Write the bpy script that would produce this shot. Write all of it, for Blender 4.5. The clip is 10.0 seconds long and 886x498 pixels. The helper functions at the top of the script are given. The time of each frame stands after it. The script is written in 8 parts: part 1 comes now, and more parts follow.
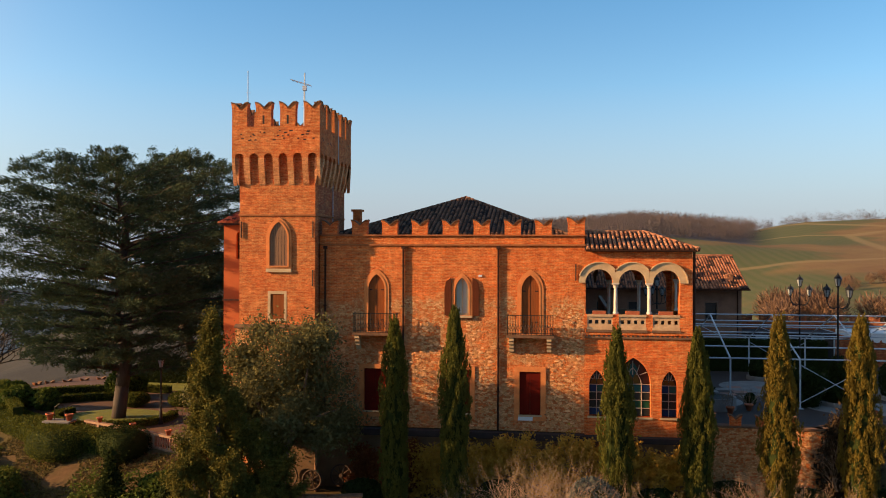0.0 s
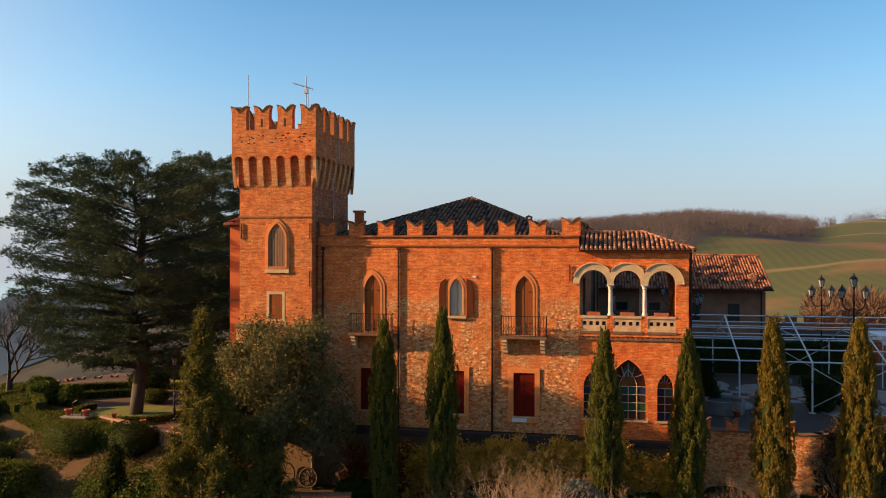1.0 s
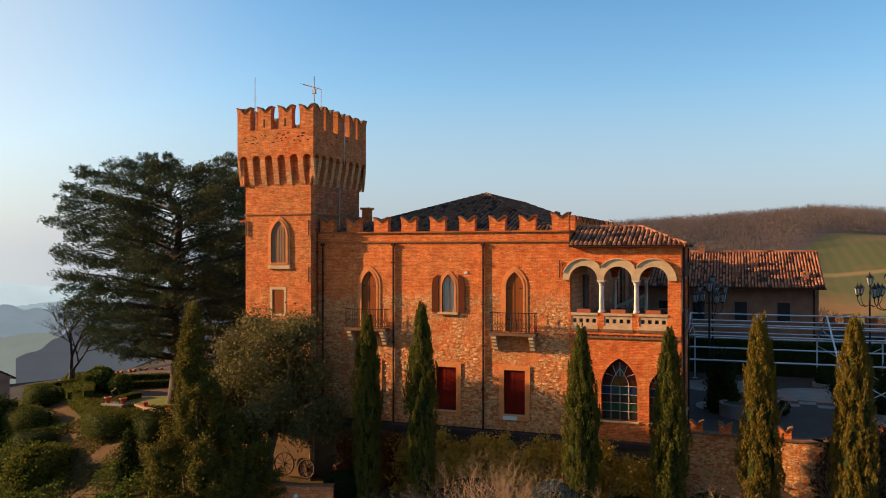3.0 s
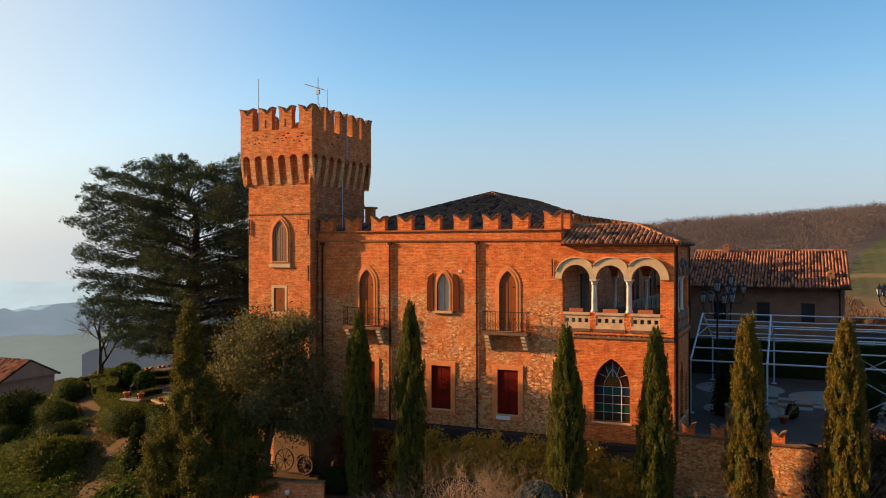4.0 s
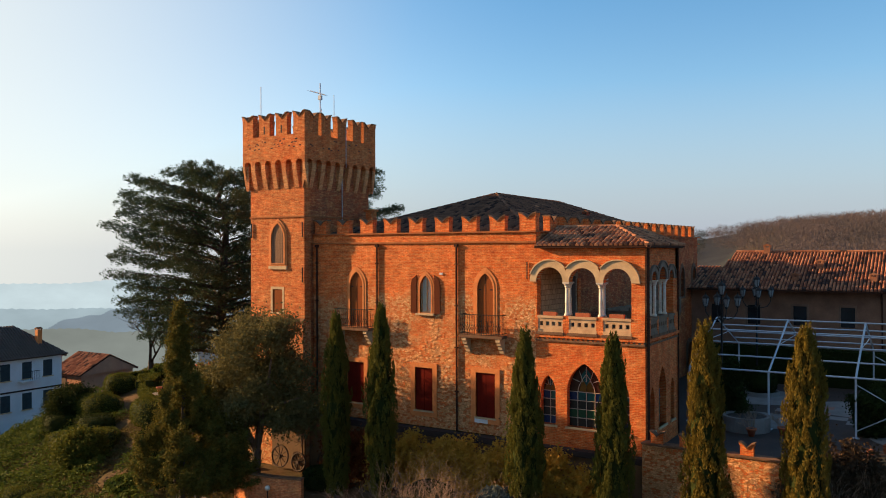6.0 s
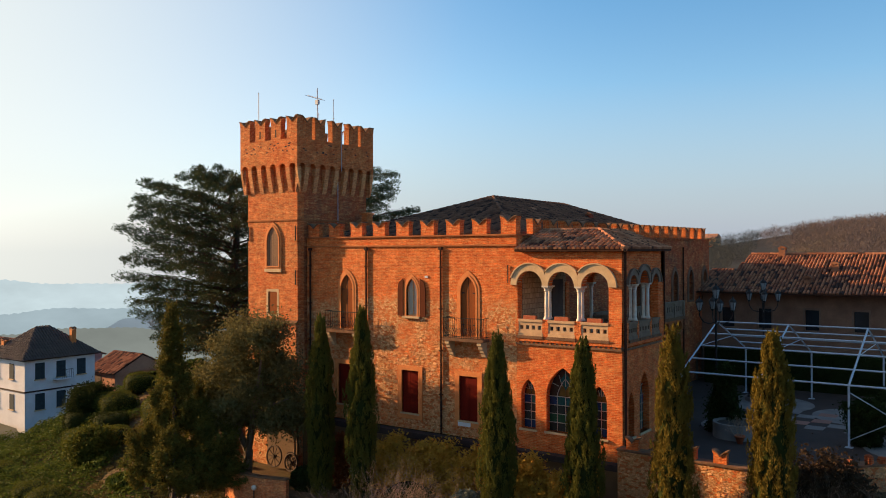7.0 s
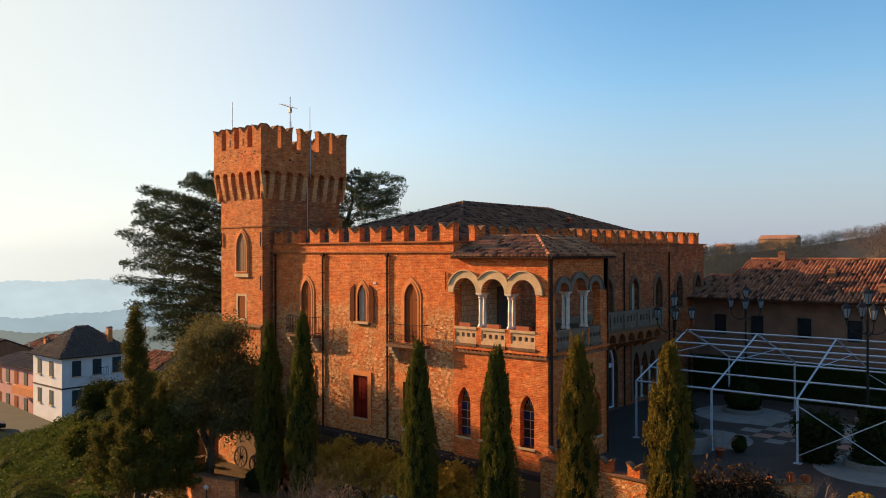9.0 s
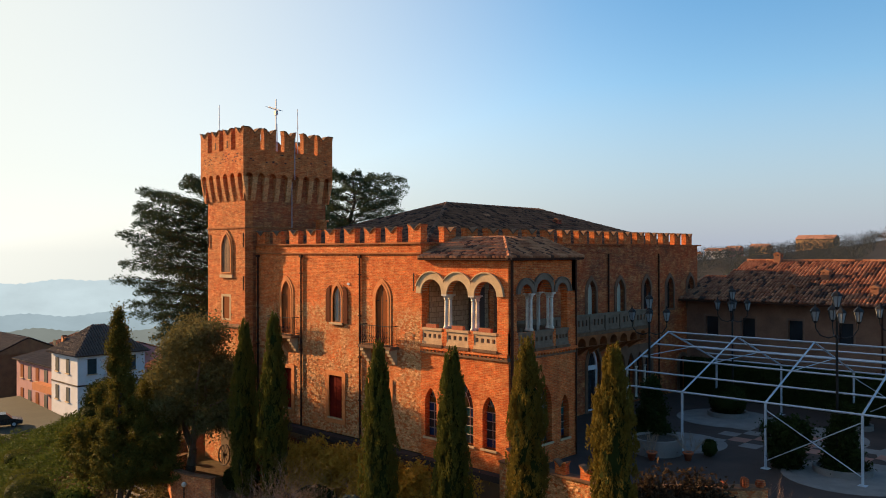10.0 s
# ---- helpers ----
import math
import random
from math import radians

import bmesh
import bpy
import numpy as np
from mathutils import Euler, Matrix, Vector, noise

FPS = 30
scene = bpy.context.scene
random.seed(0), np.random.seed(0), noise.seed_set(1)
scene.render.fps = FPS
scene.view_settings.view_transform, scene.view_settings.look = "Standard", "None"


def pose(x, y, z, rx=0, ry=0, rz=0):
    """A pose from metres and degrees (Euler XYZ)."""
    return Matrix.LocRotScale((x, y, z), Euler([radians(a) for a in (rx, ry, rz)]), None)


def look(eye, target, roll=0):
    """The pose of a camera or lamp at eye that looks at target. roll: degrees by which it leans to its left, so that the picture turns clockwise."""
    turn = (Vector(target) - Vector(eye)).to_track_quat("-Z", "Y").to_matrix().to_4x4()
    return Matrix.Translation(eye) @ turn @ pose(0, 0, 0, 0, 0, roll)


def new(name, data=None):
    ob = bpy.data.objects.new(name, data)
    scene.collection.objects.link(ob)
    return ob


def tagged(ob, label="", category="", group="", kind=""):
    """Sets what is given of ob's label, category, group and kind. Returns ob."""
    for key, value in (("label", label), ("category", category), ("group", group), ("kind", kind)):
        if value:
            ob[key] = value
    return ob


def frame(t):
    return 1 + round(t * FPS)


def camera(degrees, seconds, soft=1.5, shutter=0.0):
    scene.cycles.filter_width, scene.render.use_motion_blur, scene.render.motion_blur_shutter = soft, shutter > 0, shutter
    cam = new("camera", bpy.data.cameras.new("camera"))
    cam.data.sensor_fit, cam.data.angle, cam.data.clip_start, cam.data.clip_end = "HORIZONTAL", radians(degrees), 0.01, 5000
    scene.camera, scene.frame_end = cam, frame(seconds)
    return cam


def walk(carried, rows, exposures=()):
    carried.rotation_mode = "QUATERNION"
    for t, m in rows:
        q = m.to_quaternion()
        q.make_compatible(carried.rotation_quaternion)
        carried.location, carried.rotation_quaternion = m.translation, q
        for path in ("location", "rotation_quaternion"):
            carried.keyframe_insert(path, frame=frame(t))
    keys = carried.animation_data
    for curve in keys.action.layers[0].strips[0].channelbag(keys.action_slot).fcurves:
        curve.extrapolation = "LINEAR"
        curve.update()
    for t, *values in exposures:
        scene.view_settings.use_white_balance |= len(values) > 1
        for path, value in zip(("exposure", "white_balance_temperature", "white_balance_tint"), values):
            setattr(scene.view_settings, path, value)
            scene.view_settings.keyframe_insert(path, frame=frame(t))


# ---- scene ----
cam = camera(57.5, 10.0, soft=1.0)
METRES, EYE, TILT, LEAN, TURN = 31.0, 9.3, 0.0, 0.0, 7.6
ROWS = [
    (0.0, 0.0, 0.0, 0.0, -0.0, 0.23, -0.19),
    (0.5, 0.0497, -0.0005, 0.0019, 2.04, 0.17, -0.13),
    (1.0, 0.0987, 0.0009, 0.003, 4.02, 0.15, -0.08),
    (1.5, 0.1474, 0.0047, 0.0029, 5.99, 0.14, -0.01),
    (2.0, 0.1971, 0.0107, 0.0009, 8.06, 0.13, 0.01),
    (2.5, 0.2446, 0.0192, -0.0009, 10.14, 0.11, 0.04),
    (4.0, 0.3865, 0.0545, -0.0041, 16.25, 0.09, 0.08),
    (4.5, 0.4344, 0.0693, -0.0032, 18.2, 0.07, 0.12),
    (5.0, 0.4814, 0.0848, -0.0021, 20.13, 0.08, 0.15),
    (5.5, 0.5281, 0.1016, -0.0013, 22.04, 0.07, 0.17),
    (7.0, 0.6705, 0.164, 0.0034, 27.67, 0.14, 0.21),
    (7.5, 0.7159, 0.1872, 0.0054, 29.17, 0.18, 0.21),
    (8.0, 0.7602, 0.2113, 0.0076, 30.52, 0.2, 0.21),
    (8.5, 0.8044, 0.2368, 0.0096, 31.84, 0.21, 0.2),
    (9.0, 0.848, 0.2637, 0.0112, 33.16, 0.23, 0.17),
    (9.5, 0.8904, 0.2902, 0.0125, 34.44, 0.24, 0.14),
    (10.0, 0.932, 0.3161, 0.0132, 35.68, 0.23, 0.12),
]
walk(cam, [(t, pose(0, 0, EYE, TILT, LEAN, TURN) @ pose(METRES * x, METRES * y, METRES * z, 90 + pitch, roll, yaw)) for t, x, y, z, yaw, pitch, roll in ROWS], exposures=[(0.0, 1.24, 6500, 10), (10.0, 1.24, 6500, 10)])

# ---- light ----
SUN_AZ, SUN_EL = 14.0, 17.0   # degrees from the -x axis towards -y, and above the horizon
world = bpy.data.worlds.new("world")
scene.world = world
world.use_nodes = True
wn, wl = world.node_tree.nodes, world.node_tree.links
sky = wn.new("ShaderNodeTexSky")
sky.sky_type = "NISHITA"
sky.sun_disc = False
sky.sun_elevation = radians(SUN_EL)
sky.sun_rotation = radians(270 - SUN_AZ)
sky.altitude = 200
sky.air_density, sky.dust_density, sky.ozone_density = 1.0, 0.9, 2.8
grade = wn.new("ShaderNodeHueSaturation")
grade.inputs["Hue"].default_value = 0.492
wl.new(sky.outputs[0], grade.inputs["Color"])
mist = wn.new("ShaderNodeMix")   # even pale airlight of a hazy winter afternoon
mist.data_type = "RGBA"
way = wn.new("ShaderNodeTexCoord")
updown = wn.new("ShaderNodeSeparateXYZ")
wl.new(way.outputs["Generated"], updown.inputs[0])
thick = wn.new("ShaderNodeMapRange")   # the haze thins out with height
thick.inputs[1].default_value, thick.inputs[2].default_value = 0.0, 0.2
thick.inputs[3].default_value, thick.inputs[4].default_value = 0.93, 0.12
wl.new(updown.outputs[2], thick.inputs[0])
pure = wn.new("ShaderNodeMapRange")   # the blue deepens upwards
pure.inputs[1].default_value, pure.inputs[2].default_value = 0.0, 0.3
pure.inputs[3].default_value, pure.inputs[4].default_value = 1.0, 1.26
wl.new(updown.outputs[2], pure.inputs[0])
toward = wn.new("ShaderNodeMapRange")   # the haze is whiter towards the sun
toward.interpolation_type = "SMOOTHSTEP"
toward.inputs[1].default_value, toward.inputs[2].default_value = 0.2, 1.0
glow = wn.new("ShaderNodeVectorMath")
glow.operation = "DOT_PRODUCT"
glow.inputs[1].default_value = (-math.cos(radians(SUN_AZ)), -math.sin(radians(SUN_AZ)), 0.2)
wl.new(way.outputs["Generated"], glow.inputs[0])
wl.new(glow.outputs["Value"], toward.inputs[0])
haze = wn.new("ShaderNodeMix")
haze.data_type = "RGBA"
haze.inputs[6].default_value, haze.inputs[7].default_value = (1.97, 2.24, 2.76, 1), (4.1, 4.2, 3.8, 1)
wl.new(toward.outputs[0], haze.inputs[0])
fade = wn.new("ShaderNodeMath")
fade.operation = "MULTIPLY_ADD"
fade.inputs[1].default_value = -0.6
wl.new(toward.outputs[0], fade.inputs[0])
wl.new(pure.outputs[0], fade.inputs[2])
wl.new(fade.outputs[0], grade.inputs["Saturation"])
veil = wn.new("ShaderNodeMath")   # and thicker there
veil.operation = "MULTIPLY"
veil.inputs[1].default_value = 0.95
wl.new(toward.outputs[0], veil.inputs[0])
denser = wn.new("ShaderNodeMath")
denser.operation = "MAXIMUM"
wl.new(veil.outputs[0], denser.inputs[0])
wl.new(thick.outputs[0], denser.inputs[1])
wl.new(denser.outputs[0], mist.inputs[0])
wl.new(haze.outputs[2], mist.inputs[7])
wl.new(grade.outputs[0], mist.inputs[6])
wl.new(mist.outputs[2], wn["Background"].inputs[0])
wn["Background"].inputs[1].default_value = 0.092
sun_dir = Vector((-math.cos(radians(SUN_AZ)) * math.cos(radians(SUN_EL)), -math.sin(radians(SUN_AZ)) * math.cos(radians(SUN_EL)), math.sin(radians(SUN_EL))))
sun_data = bpy.data.lights.new("sun", "SUN")
sun_data.energy, sun_data.angle, sun_data.color = 5.0, radians(0.6), (1.0, 0.61, 0.29)
sun = new("sun", sun_data)
sun.matrix_world = look(tuple(sun_dir * 100), (0, 0, 0))

# ---- materials ----
MATS = {}


def nodes_of(name, rough=0.85, metal=0.0, spec=0.3):
    m = bpy.data.materials.new(name)
    m.use_nodes = True
    nt = m.node_tree
    b = nt.nodes["Principled BSDF"]
    b.inputs["Roughness"].default_value = rough
    b.inputs["Metallic"].default_value = metal
    b.inputs["Specular IOR Level"].default_value = spec
    MATS[name] = m
    return m, nt, b


def nd(nt, kind, **kw):
    n = nt.nodes.new(kind)
    for k, v in kw.items():
        n.inputs[k.replace("_", " ")].default_value = v
    return n


def mixc(nt, fac, a, b, mode="MIX"):
    n = nt.nodes.new("ShaderNodeMix")
    n.data_type, n.blend_type = "RGBA", mode
    for sock, v in ((0, fac), (6, a), (7, b)):
        if hasattr(v, "is_linked"):
            nt.links.new(v, n.inputs[sock])
        elif sock == 0:
            n.inputs[0].default_value = v
        else:
            n.inputs[sock].default_value = (*v, 1)
    return n.outputs[2]


def mathn(nt, op, a, b=0.0, c=0.0):
    n = nt.nodes.new("ShaderNodeMath")
    n.operation = op
    for i, v in enumerate((a, b, c)):
        if hasattr(v, "is_linked"):
            nt.links.new(v, n.inputs[i])
        else:
            n.inputs[i].default_value = v
    return n.outputs[0]


def ramp(nt, fac, lo, hi):
    n = nt.nodes.new("ShaderNodeMapRange")
    nt.links.new(fac, n.inputs[0])
    n.inputs[1].default_value, n.inputs[2].default_value = lo, hi
    return n.outputs[0]


def coords(nt, squash=(1, 1, 1)):
    tc = nt.nodes.new("ShaderNodeTexCoord")
    mp = nt.nodes.new("ShaderNodeMapping")
    mp.inputs["Scale"].default_value = squash
    nt.links.new(tc.outputs["Object"], mp.inputs[0])
    return mp.outputs[0]


def noise_of(nt, vec, scale, detail=4, rough=0.6):
    n = nd(nt, "ShaderNodeTexNoise", Scale=scale, Detail=detail, Roughness=rough)
    nt.links.new(vec, n.inputs["Vector"])
    return n.outputs[0]


def bump(nt, b, height, strength=0.4, dist=0.02):
    n = nd(nt, "ShaderNodeBump", Strength=strength, Distance=dist)
    nt.links.new(height, n.inputs["Height"])
    nt.links.new(n.outputs[0], b.inputs["Normal"])


def plain(name, col, col2=None, scale=6.0, rough=0.85, metal=0.0, spec=0.3, bumpy=0.15, fine=40.0, squash=(1, 1, 1)):
    m, nt, b = nodes_of(name, rough, metal, spec)
    v = coords(nt, squash)
    col2 = col2 or tuple(c * 0.62 for c in col)
    n1 = ramp(nt, noise_of(nt, v, scale), 0.3, 0.7)
    c = mixc(nt, n1, col, col2)
    n2 = noise_of(nt, v, fine, 3)
    c = mixc(nt, 0.35, c, mixc(nt, ramp(nt, n2, 0.25, 0.75), (0.35, 0.35, 0.35), (1, 1, 1)), "MULTIPLY")
    nt.links.new(c, b.inputs["Base Color"])
    if bumpy:
        bump(nt, b, n2, bumpy)
    return m


def uv_wall(nt):
    """Wall coordinates in metres: along the wall, and up."""
    tc = nt.nodes.new("ShaderNodeTexCoord")
    sep = nt.nodes.new("ShaderNodeSeparateXYZ")
    nt.links.new(tc.outputs["Object"], sep.inputs[0])
    com = nt.nodes.new("ShaderNodeCombineXYZ")
    nt.links.new(mathn(nt, "ADD", sep.outputs[0], sep.outputs[1]), com.inputs[0])
    nt.links.new(sep.outputs[2], com.inputs[1])
    return com.outputs[0], sep, tc.outputs["Object"]


def brick_color(nt, uv, pos, a, b, mortar):
    # courses that wander a little, as hand-laid ones do
    warp = nd(nt, "ShaderNodeTexNoise", Scale=2.2, Detail=3.0)
    nt.links.new(pos, warp.inputs["Vector"])
    off = nt.nodes.new("ShaderNodeVectorMath")
    off.operation = "MULTIPLY_ADD"
    nt.links.new(warp.outputs[1], off.inputs[0])
    off.inputs[1].default_value = (0.09, 0.05, 0.0)
    nt.links.new(uv, off.inputs[2])
    n = nd(nt, "ShaderNodeTexBrick", Scale=1.0, Mortar_Size=0.011, Mortar_Smooth=0.6, Bias=-0.25, Brick_Width=0.25, Row_Height=0.07)
    n.inputs["Color1"].default_value, n.inputs["Color2"].default_value, n.inputs["Mortar"].default_value = (*a, 1), (*b, 1), (*mortar, 1)
    nt.links.new(off.outputs[0], n.inputs["Vector"])
    c = n.outputs[0]
    # red and pale repairs, worn faces, lime smears along the courses
    c = mixc(nt, mathn(nt, "MULTIPLY", ramp(nt, noise_of(nt, pos, 0.5, 7, 0.7), 0.42, 0.66), 0.55), c, (0.66, 0.115, 0.02))
    c = mixc(nt, mathn(nt, "MULTIPLY", ramp(nt, noise_of(nt, pos, 1.3, 8, 0.75), 0.52, 0.7), 0.5), c, (0.85, 0.36, 0.12))
    band = nt.nodes.new("ShaderNodeMapping")
    band.inputs["Scale"].default_value = (2.2, 2.2, 12.0)
    band.inputs["Location"].default_value = (3.1, 1.7, 0.0)
    nt.links.new(pos, band.inputs[0])
    c = mixc(nt, mathn(nt, "MULTIPLY", ramp(nt, noise_of(nt, band.outputs[0], 1.0, 6, 0.75), 0.5, 0.66), 0.55), c, (0.88, 0.42, 0.16))
    c = mixc(nt, mathn(nt, "MULTIPLY", ramp(nt, noise_of(nt, band.outputs[0], 1.9, 6, 0.75), 0.52, 0.66), 0.7), c, (0.33, 0.05, 0.012))
    chips = ramp(nt, noise_of(nt, pos, 9.0, 7, 0.78), 0.3, 0.7)
    c = mixc(nt, 0.6, c, mixc(nt, chips, (0.5, 0.45, 0.42), (1.3, 1.25, 1.2)), "MULTIPLY")
    worn = ramp(nt, noise_of(nt, pos, 2.3, 8, 0.72), 0.32, 0.7)
    c = mixc(nt, 0.75, c, mixc(nt, worn, (0.56, 0.5, 0.46), (1.28, 1.28, 1.28)), "MULTIPLY")
    return c, n.outputs[1]


def brick_mat(name, a=(0.72, 0.142, 0.025), b=(0.42, 0.06, 0.011), mortar=(0.62, 0.28, 0.11)):
    m, nt, bs = nodes_of(name, 0.9, spec=0.2)
    uv, sep, pos = uv_wall(nt)
    c, fac = brick_color(nt, uv, pos, a, b, mortar)
    nt.links.new(c, bs.inputs["Base Color"])
    h = mathn(nt, "ADD", mathn(nt, "MULTIPLY", fac, -0.6), noise_of(nt, pos, 18, 4))
    bump(nt, bs, h, 0.7, 0.025)
    return m


def masonry_mat(name, top=8.2, brick=(0.74, 0.165, 0.03), stone_a=(0.92, 0.54, 0.27), stone_b=(0.72, 0.33, 0.13), only_stone=False):
    """Brick above, rubble stone with brick patches below."""
    m, nt, bs = nodes_of(name, 0.92, spec=0.2)
    uv, sep, pos = uv_wall(nt)
    c1, f1 = brick_color(nt, uv, pos, brick, (0.48, 0.08, 0.016), (0.72, 0.34, 0.14))
    sc = nt.nodes.new("ShaderNodeMapping")
    sc.inputs["Scale"].default_value = (6.8, 6.8, 12.5)
    nt.links.new(pos, sc.inputs[0])
    warp = nd(nt, "ShaderNodeTexNoise", Scale=1.6, Detail=3.0)
    nt.links.new(sc.outputs[0], warp.inputs["Vector"])
    wv = nt.nodes.new("ShaderNodeVectorMath")
    wv.operation = "MULTIPLY_ADD"
    nt.links.new(warp.outputs[1], wv.inputs[0])
    wv.inputs[1].default_value = (1.7, 1.7, 1.7)
    nt.links.new(sc.outputs[0], wv.inputs[2])
    vor = nd(nt, "ShaderNodeTexVoronoi", Scale=1.0)
    nt.links.new(wv.outputs[0], vor.inputs["Vector"])
    edge = nd(nt, "ShaderNodeTexVoronoi", Scale=1.0)
    edge.feature = "DISTANCE_TO_EDGE"
    nt.links.new(wv.outputs[0], edge.inputs["Vector"])
    sepc = nt.nodes.new("ShaderNodeSeparateColor")
    nt.links.new(vor.outputs["Color"], sepc.inputs[0])
    stone = mixc(nt, sepc.outputs[0], stone_a, stone_b)
    stone = mixc(nt, mathn(nt, "GREATER_THAN", sepc.outputs[1], 0.72), stone, (0.64, 0.17, 0.05))
    joint = ramp(nt, edge.outputs[0], 0.0, 0.14)
    stone = mixc(nt, joint, (0.56, 0.26, 0.1), stone)
    stone = mixc(nt, 0.55, stone, mixc(nt, ramp(nt, noise_of(nt, pos, 8.0, 6, 0.75), 0.3, 0.7), (0.55, 0.5, 0.46), (1.25, 1.2, 1.15)), "MULTIPLY")
    if only_stone:
        c, h = stone, joint
    else:
        patch = noise_of(nt, pos, 0.85, 6, 0.68)
        up = ramp(nt, sep.outputs[2], top - 1.5, top + 0.6)
        mask = ramp(nt, mathn(nt, "ADD", patch, mathn(nt, "MULTIPLY", up, 0.6)), 0.46, 0.64)
        c = mixc(nt, mask, stone, c1)
        h = mathn(nt, "ADD", mathn(nt, "MULTIPLY", joint, mathn(nt, "SUBTRACT", 1.1, mask)), mathn(nt, "MULTIPLY", f1, -0.4))
    nt.links.new(c, bs.inputs["Base Color"])
    bump(nt, bs, mathn(nt, "ADD", h, mathn(nt, "MULTIPLY", noise_of(nt, pos, 14, 4), 0.9)), 0.9, 0.04)
    return m


def leaf_mat(name, a, b, tint=None, scale=1.6, trans=0.25):
    m, nt, bs = nodes_of(name, 0.8, spec=0.05)
    v = coords(nt)
    c = mixc(nt, ramp(nt, noise_of(nt, v, scale, 4), 0.3, 0.7), a, b)
    g = nt.nodes.new("ShaderNodeNewGeometry")
    c = mixc(nt, mathn(nt, "MULTIPLY", g.outputs["Random Per Island"], 0.45), c, tint or tuple(x * 1.7 for x in a))
    nt.links.new(c, bs.inputs["Base Color"])
    tr = nt.nodes.new("ShaderNodeBsdfTranslucent")
    nt.links.new(c, tr.inputs[0])
    mx = nd(nt, "ShaderNodeMixShader")
    mx.inputs[0].default_value = trans
    out = nt.nodes["Material Output"]
    nt.links.new(bs.outputs[0], mx.inputs[1])
    nt.links.new(tr.outputs[0], mx.inputs[2])
    nt.links.new(mx.outputs[0], out.inputs[0])
    return m


BRICK = brick_mat("brick")
TOWER_BRICK = brick_mat("tower_brick", (0.6, 0.165, 0.042), (0.33, 0.07, 0.019), (0.53, 0.28, 0.12))
MASONRY = masonry_mat("masonry")
RUBBLE = masonry_mat("rubble", only_stone=True)
TERRACOTTA = plain("terracotta", (0.74, 0.26, 0.08), (0.58, 0.18, 0.05), 3.0)
POT = plain("pot_clay", (0.5, 0.13, 0.05), (0.36, 0.09, 0.04), 8.0)
CREAM = plain("cream_stone", (0.66, 0.46, 0.26), (0.47, 0.32, 0.18), 2.5)
MARBLE = plain("white_marble", (0.72, 0.64, 0.54), (0.55, 0.47, 0.38), 5.0, rough=0.5)
# plaster colour lowered to hold the shade at the tower's foot
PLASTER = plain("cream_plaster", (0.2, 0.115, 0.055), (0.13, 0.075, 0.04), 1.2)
PINK = plain("pink_plaster", (0.4, 0.2, 0.15), (0.3, 0.14, 0.1), 1.0)


def tile_mat(name, pale, mid, dark):
    """Old half-round tiles: each its own shade, with lichen and soot."""
    m, nt, b = nodes_of(name, 0.9, spec=0.15)
    v = coords(nt)
    g = nt.nodes.new("ShaderNodeNewGeometry")
    oi = nt.nodes.new("ShaderNodeObjectInfo")
    r = mathn(nt, "FRACT", mathn(nt, "ADD", g.outputs["Random Per Island"], oi.outputs["Random"]))
    c = mixc(nt, ramp(nt, r, 0.3, 0.75), mid, pale)
    c = mixc(nt, mathn(nt, "LESS_THAN", r, 0.16), c, dark)
    n2 = noise_of(nt, v, 7.0, 5, 0.7)
    c = mixc(nt, mathn(nt, "MULTIPLY", ramp(nt, noise_of(nt, v, 1.1, 5, 0.65), 0.45, 0.75), 0.4), c, dark)
    c = mixc(nt, 0.5, c, mixc(nt, ramp(nt, n2, 0.3, 0.7), (0.5, 0.48, 0.46), (1.2, 1.2, 1.2)), "MULTIPLY")
    nt.links.new(c, b.inputs["Base Color"])
    bump(nt, b, n2, 0.4)
    return m


ROOF = tile_mat("roof_tile", (0.4, 0.19, 0.1), (0.25, 0.1, 0.05), (0.085, 0.042, 0.028))
# deck colour, dark to paint the shadows in the gaps between tiles
TILE_GAP_SHADE = plain("tile_bed", (0.05, 0.03, 0.022), (0.03, 0.02, 0.016), 2.0)
ROOF_DARK = tile_mat("dark_roof_tile", (0.2, 0.098, 0.058), (0.12, 0.058, 0.034), (0.045, 0.025, 0.018))
ROOF_RED = tile_mat("red_roof_tile", (0.42, 0.175, 0.09), (0.25, 0.088, 0.045), (0.065, 0.034, 0.025))
COPING = plain("weathered_coping", (0.25, 0.13, 0.07), (0.12, 0.07, 0.045), 4.0, spec=0.1)
CORNICE = plain("brick_cornice", (0.46, 0.16, 0.055), (0.26, 0.09, 0.04), 2.0, spec=0.1, bumpy=0.4)
SHUTTER = plain("brown_shutter", (0.3, 0.085, 0.024), (0.2, 0.058, 0.018), 2.0, rough=0.9, spec=0.08, squash=(14, 14, 0.7))
DARK_SHUTTER = plain("dark_brown_shutter", (0.14, 0.035, 0.014), (0.09, 0.024, 0.01), 2.0, rough=0.9, spec=0.1, squash=(14, 14, 0.7))
OLD_WOOD = plain("old_grey_wood", (0.32, 0.17, 0.09), (0.2, 0.1, 0.055), 1.5, squash=(16, 16, 0.6))
RED_PAINT = plain("red_shutter", (0.15, 0.011, 0.005), (0.1, 0.009, 0.005), 1.5, rough=0.9, spec=0.06)
IRON = plain("iron", (0.03, 0.028, 0.028), (0.02, 0.018, 0.018), 9.0, rough=0.55, metal=0.6)
PIPE = plain("downpipe_brown", (0.075, 0.03, 0.018), (0.045, 0.02, 0.014), 4.0, rough=0.85, spec=0.1)
LEDGE = plain("dark_stone", (0.055, 0.034, 0.03), (0.035, 0.022, 0.02), 2.0)
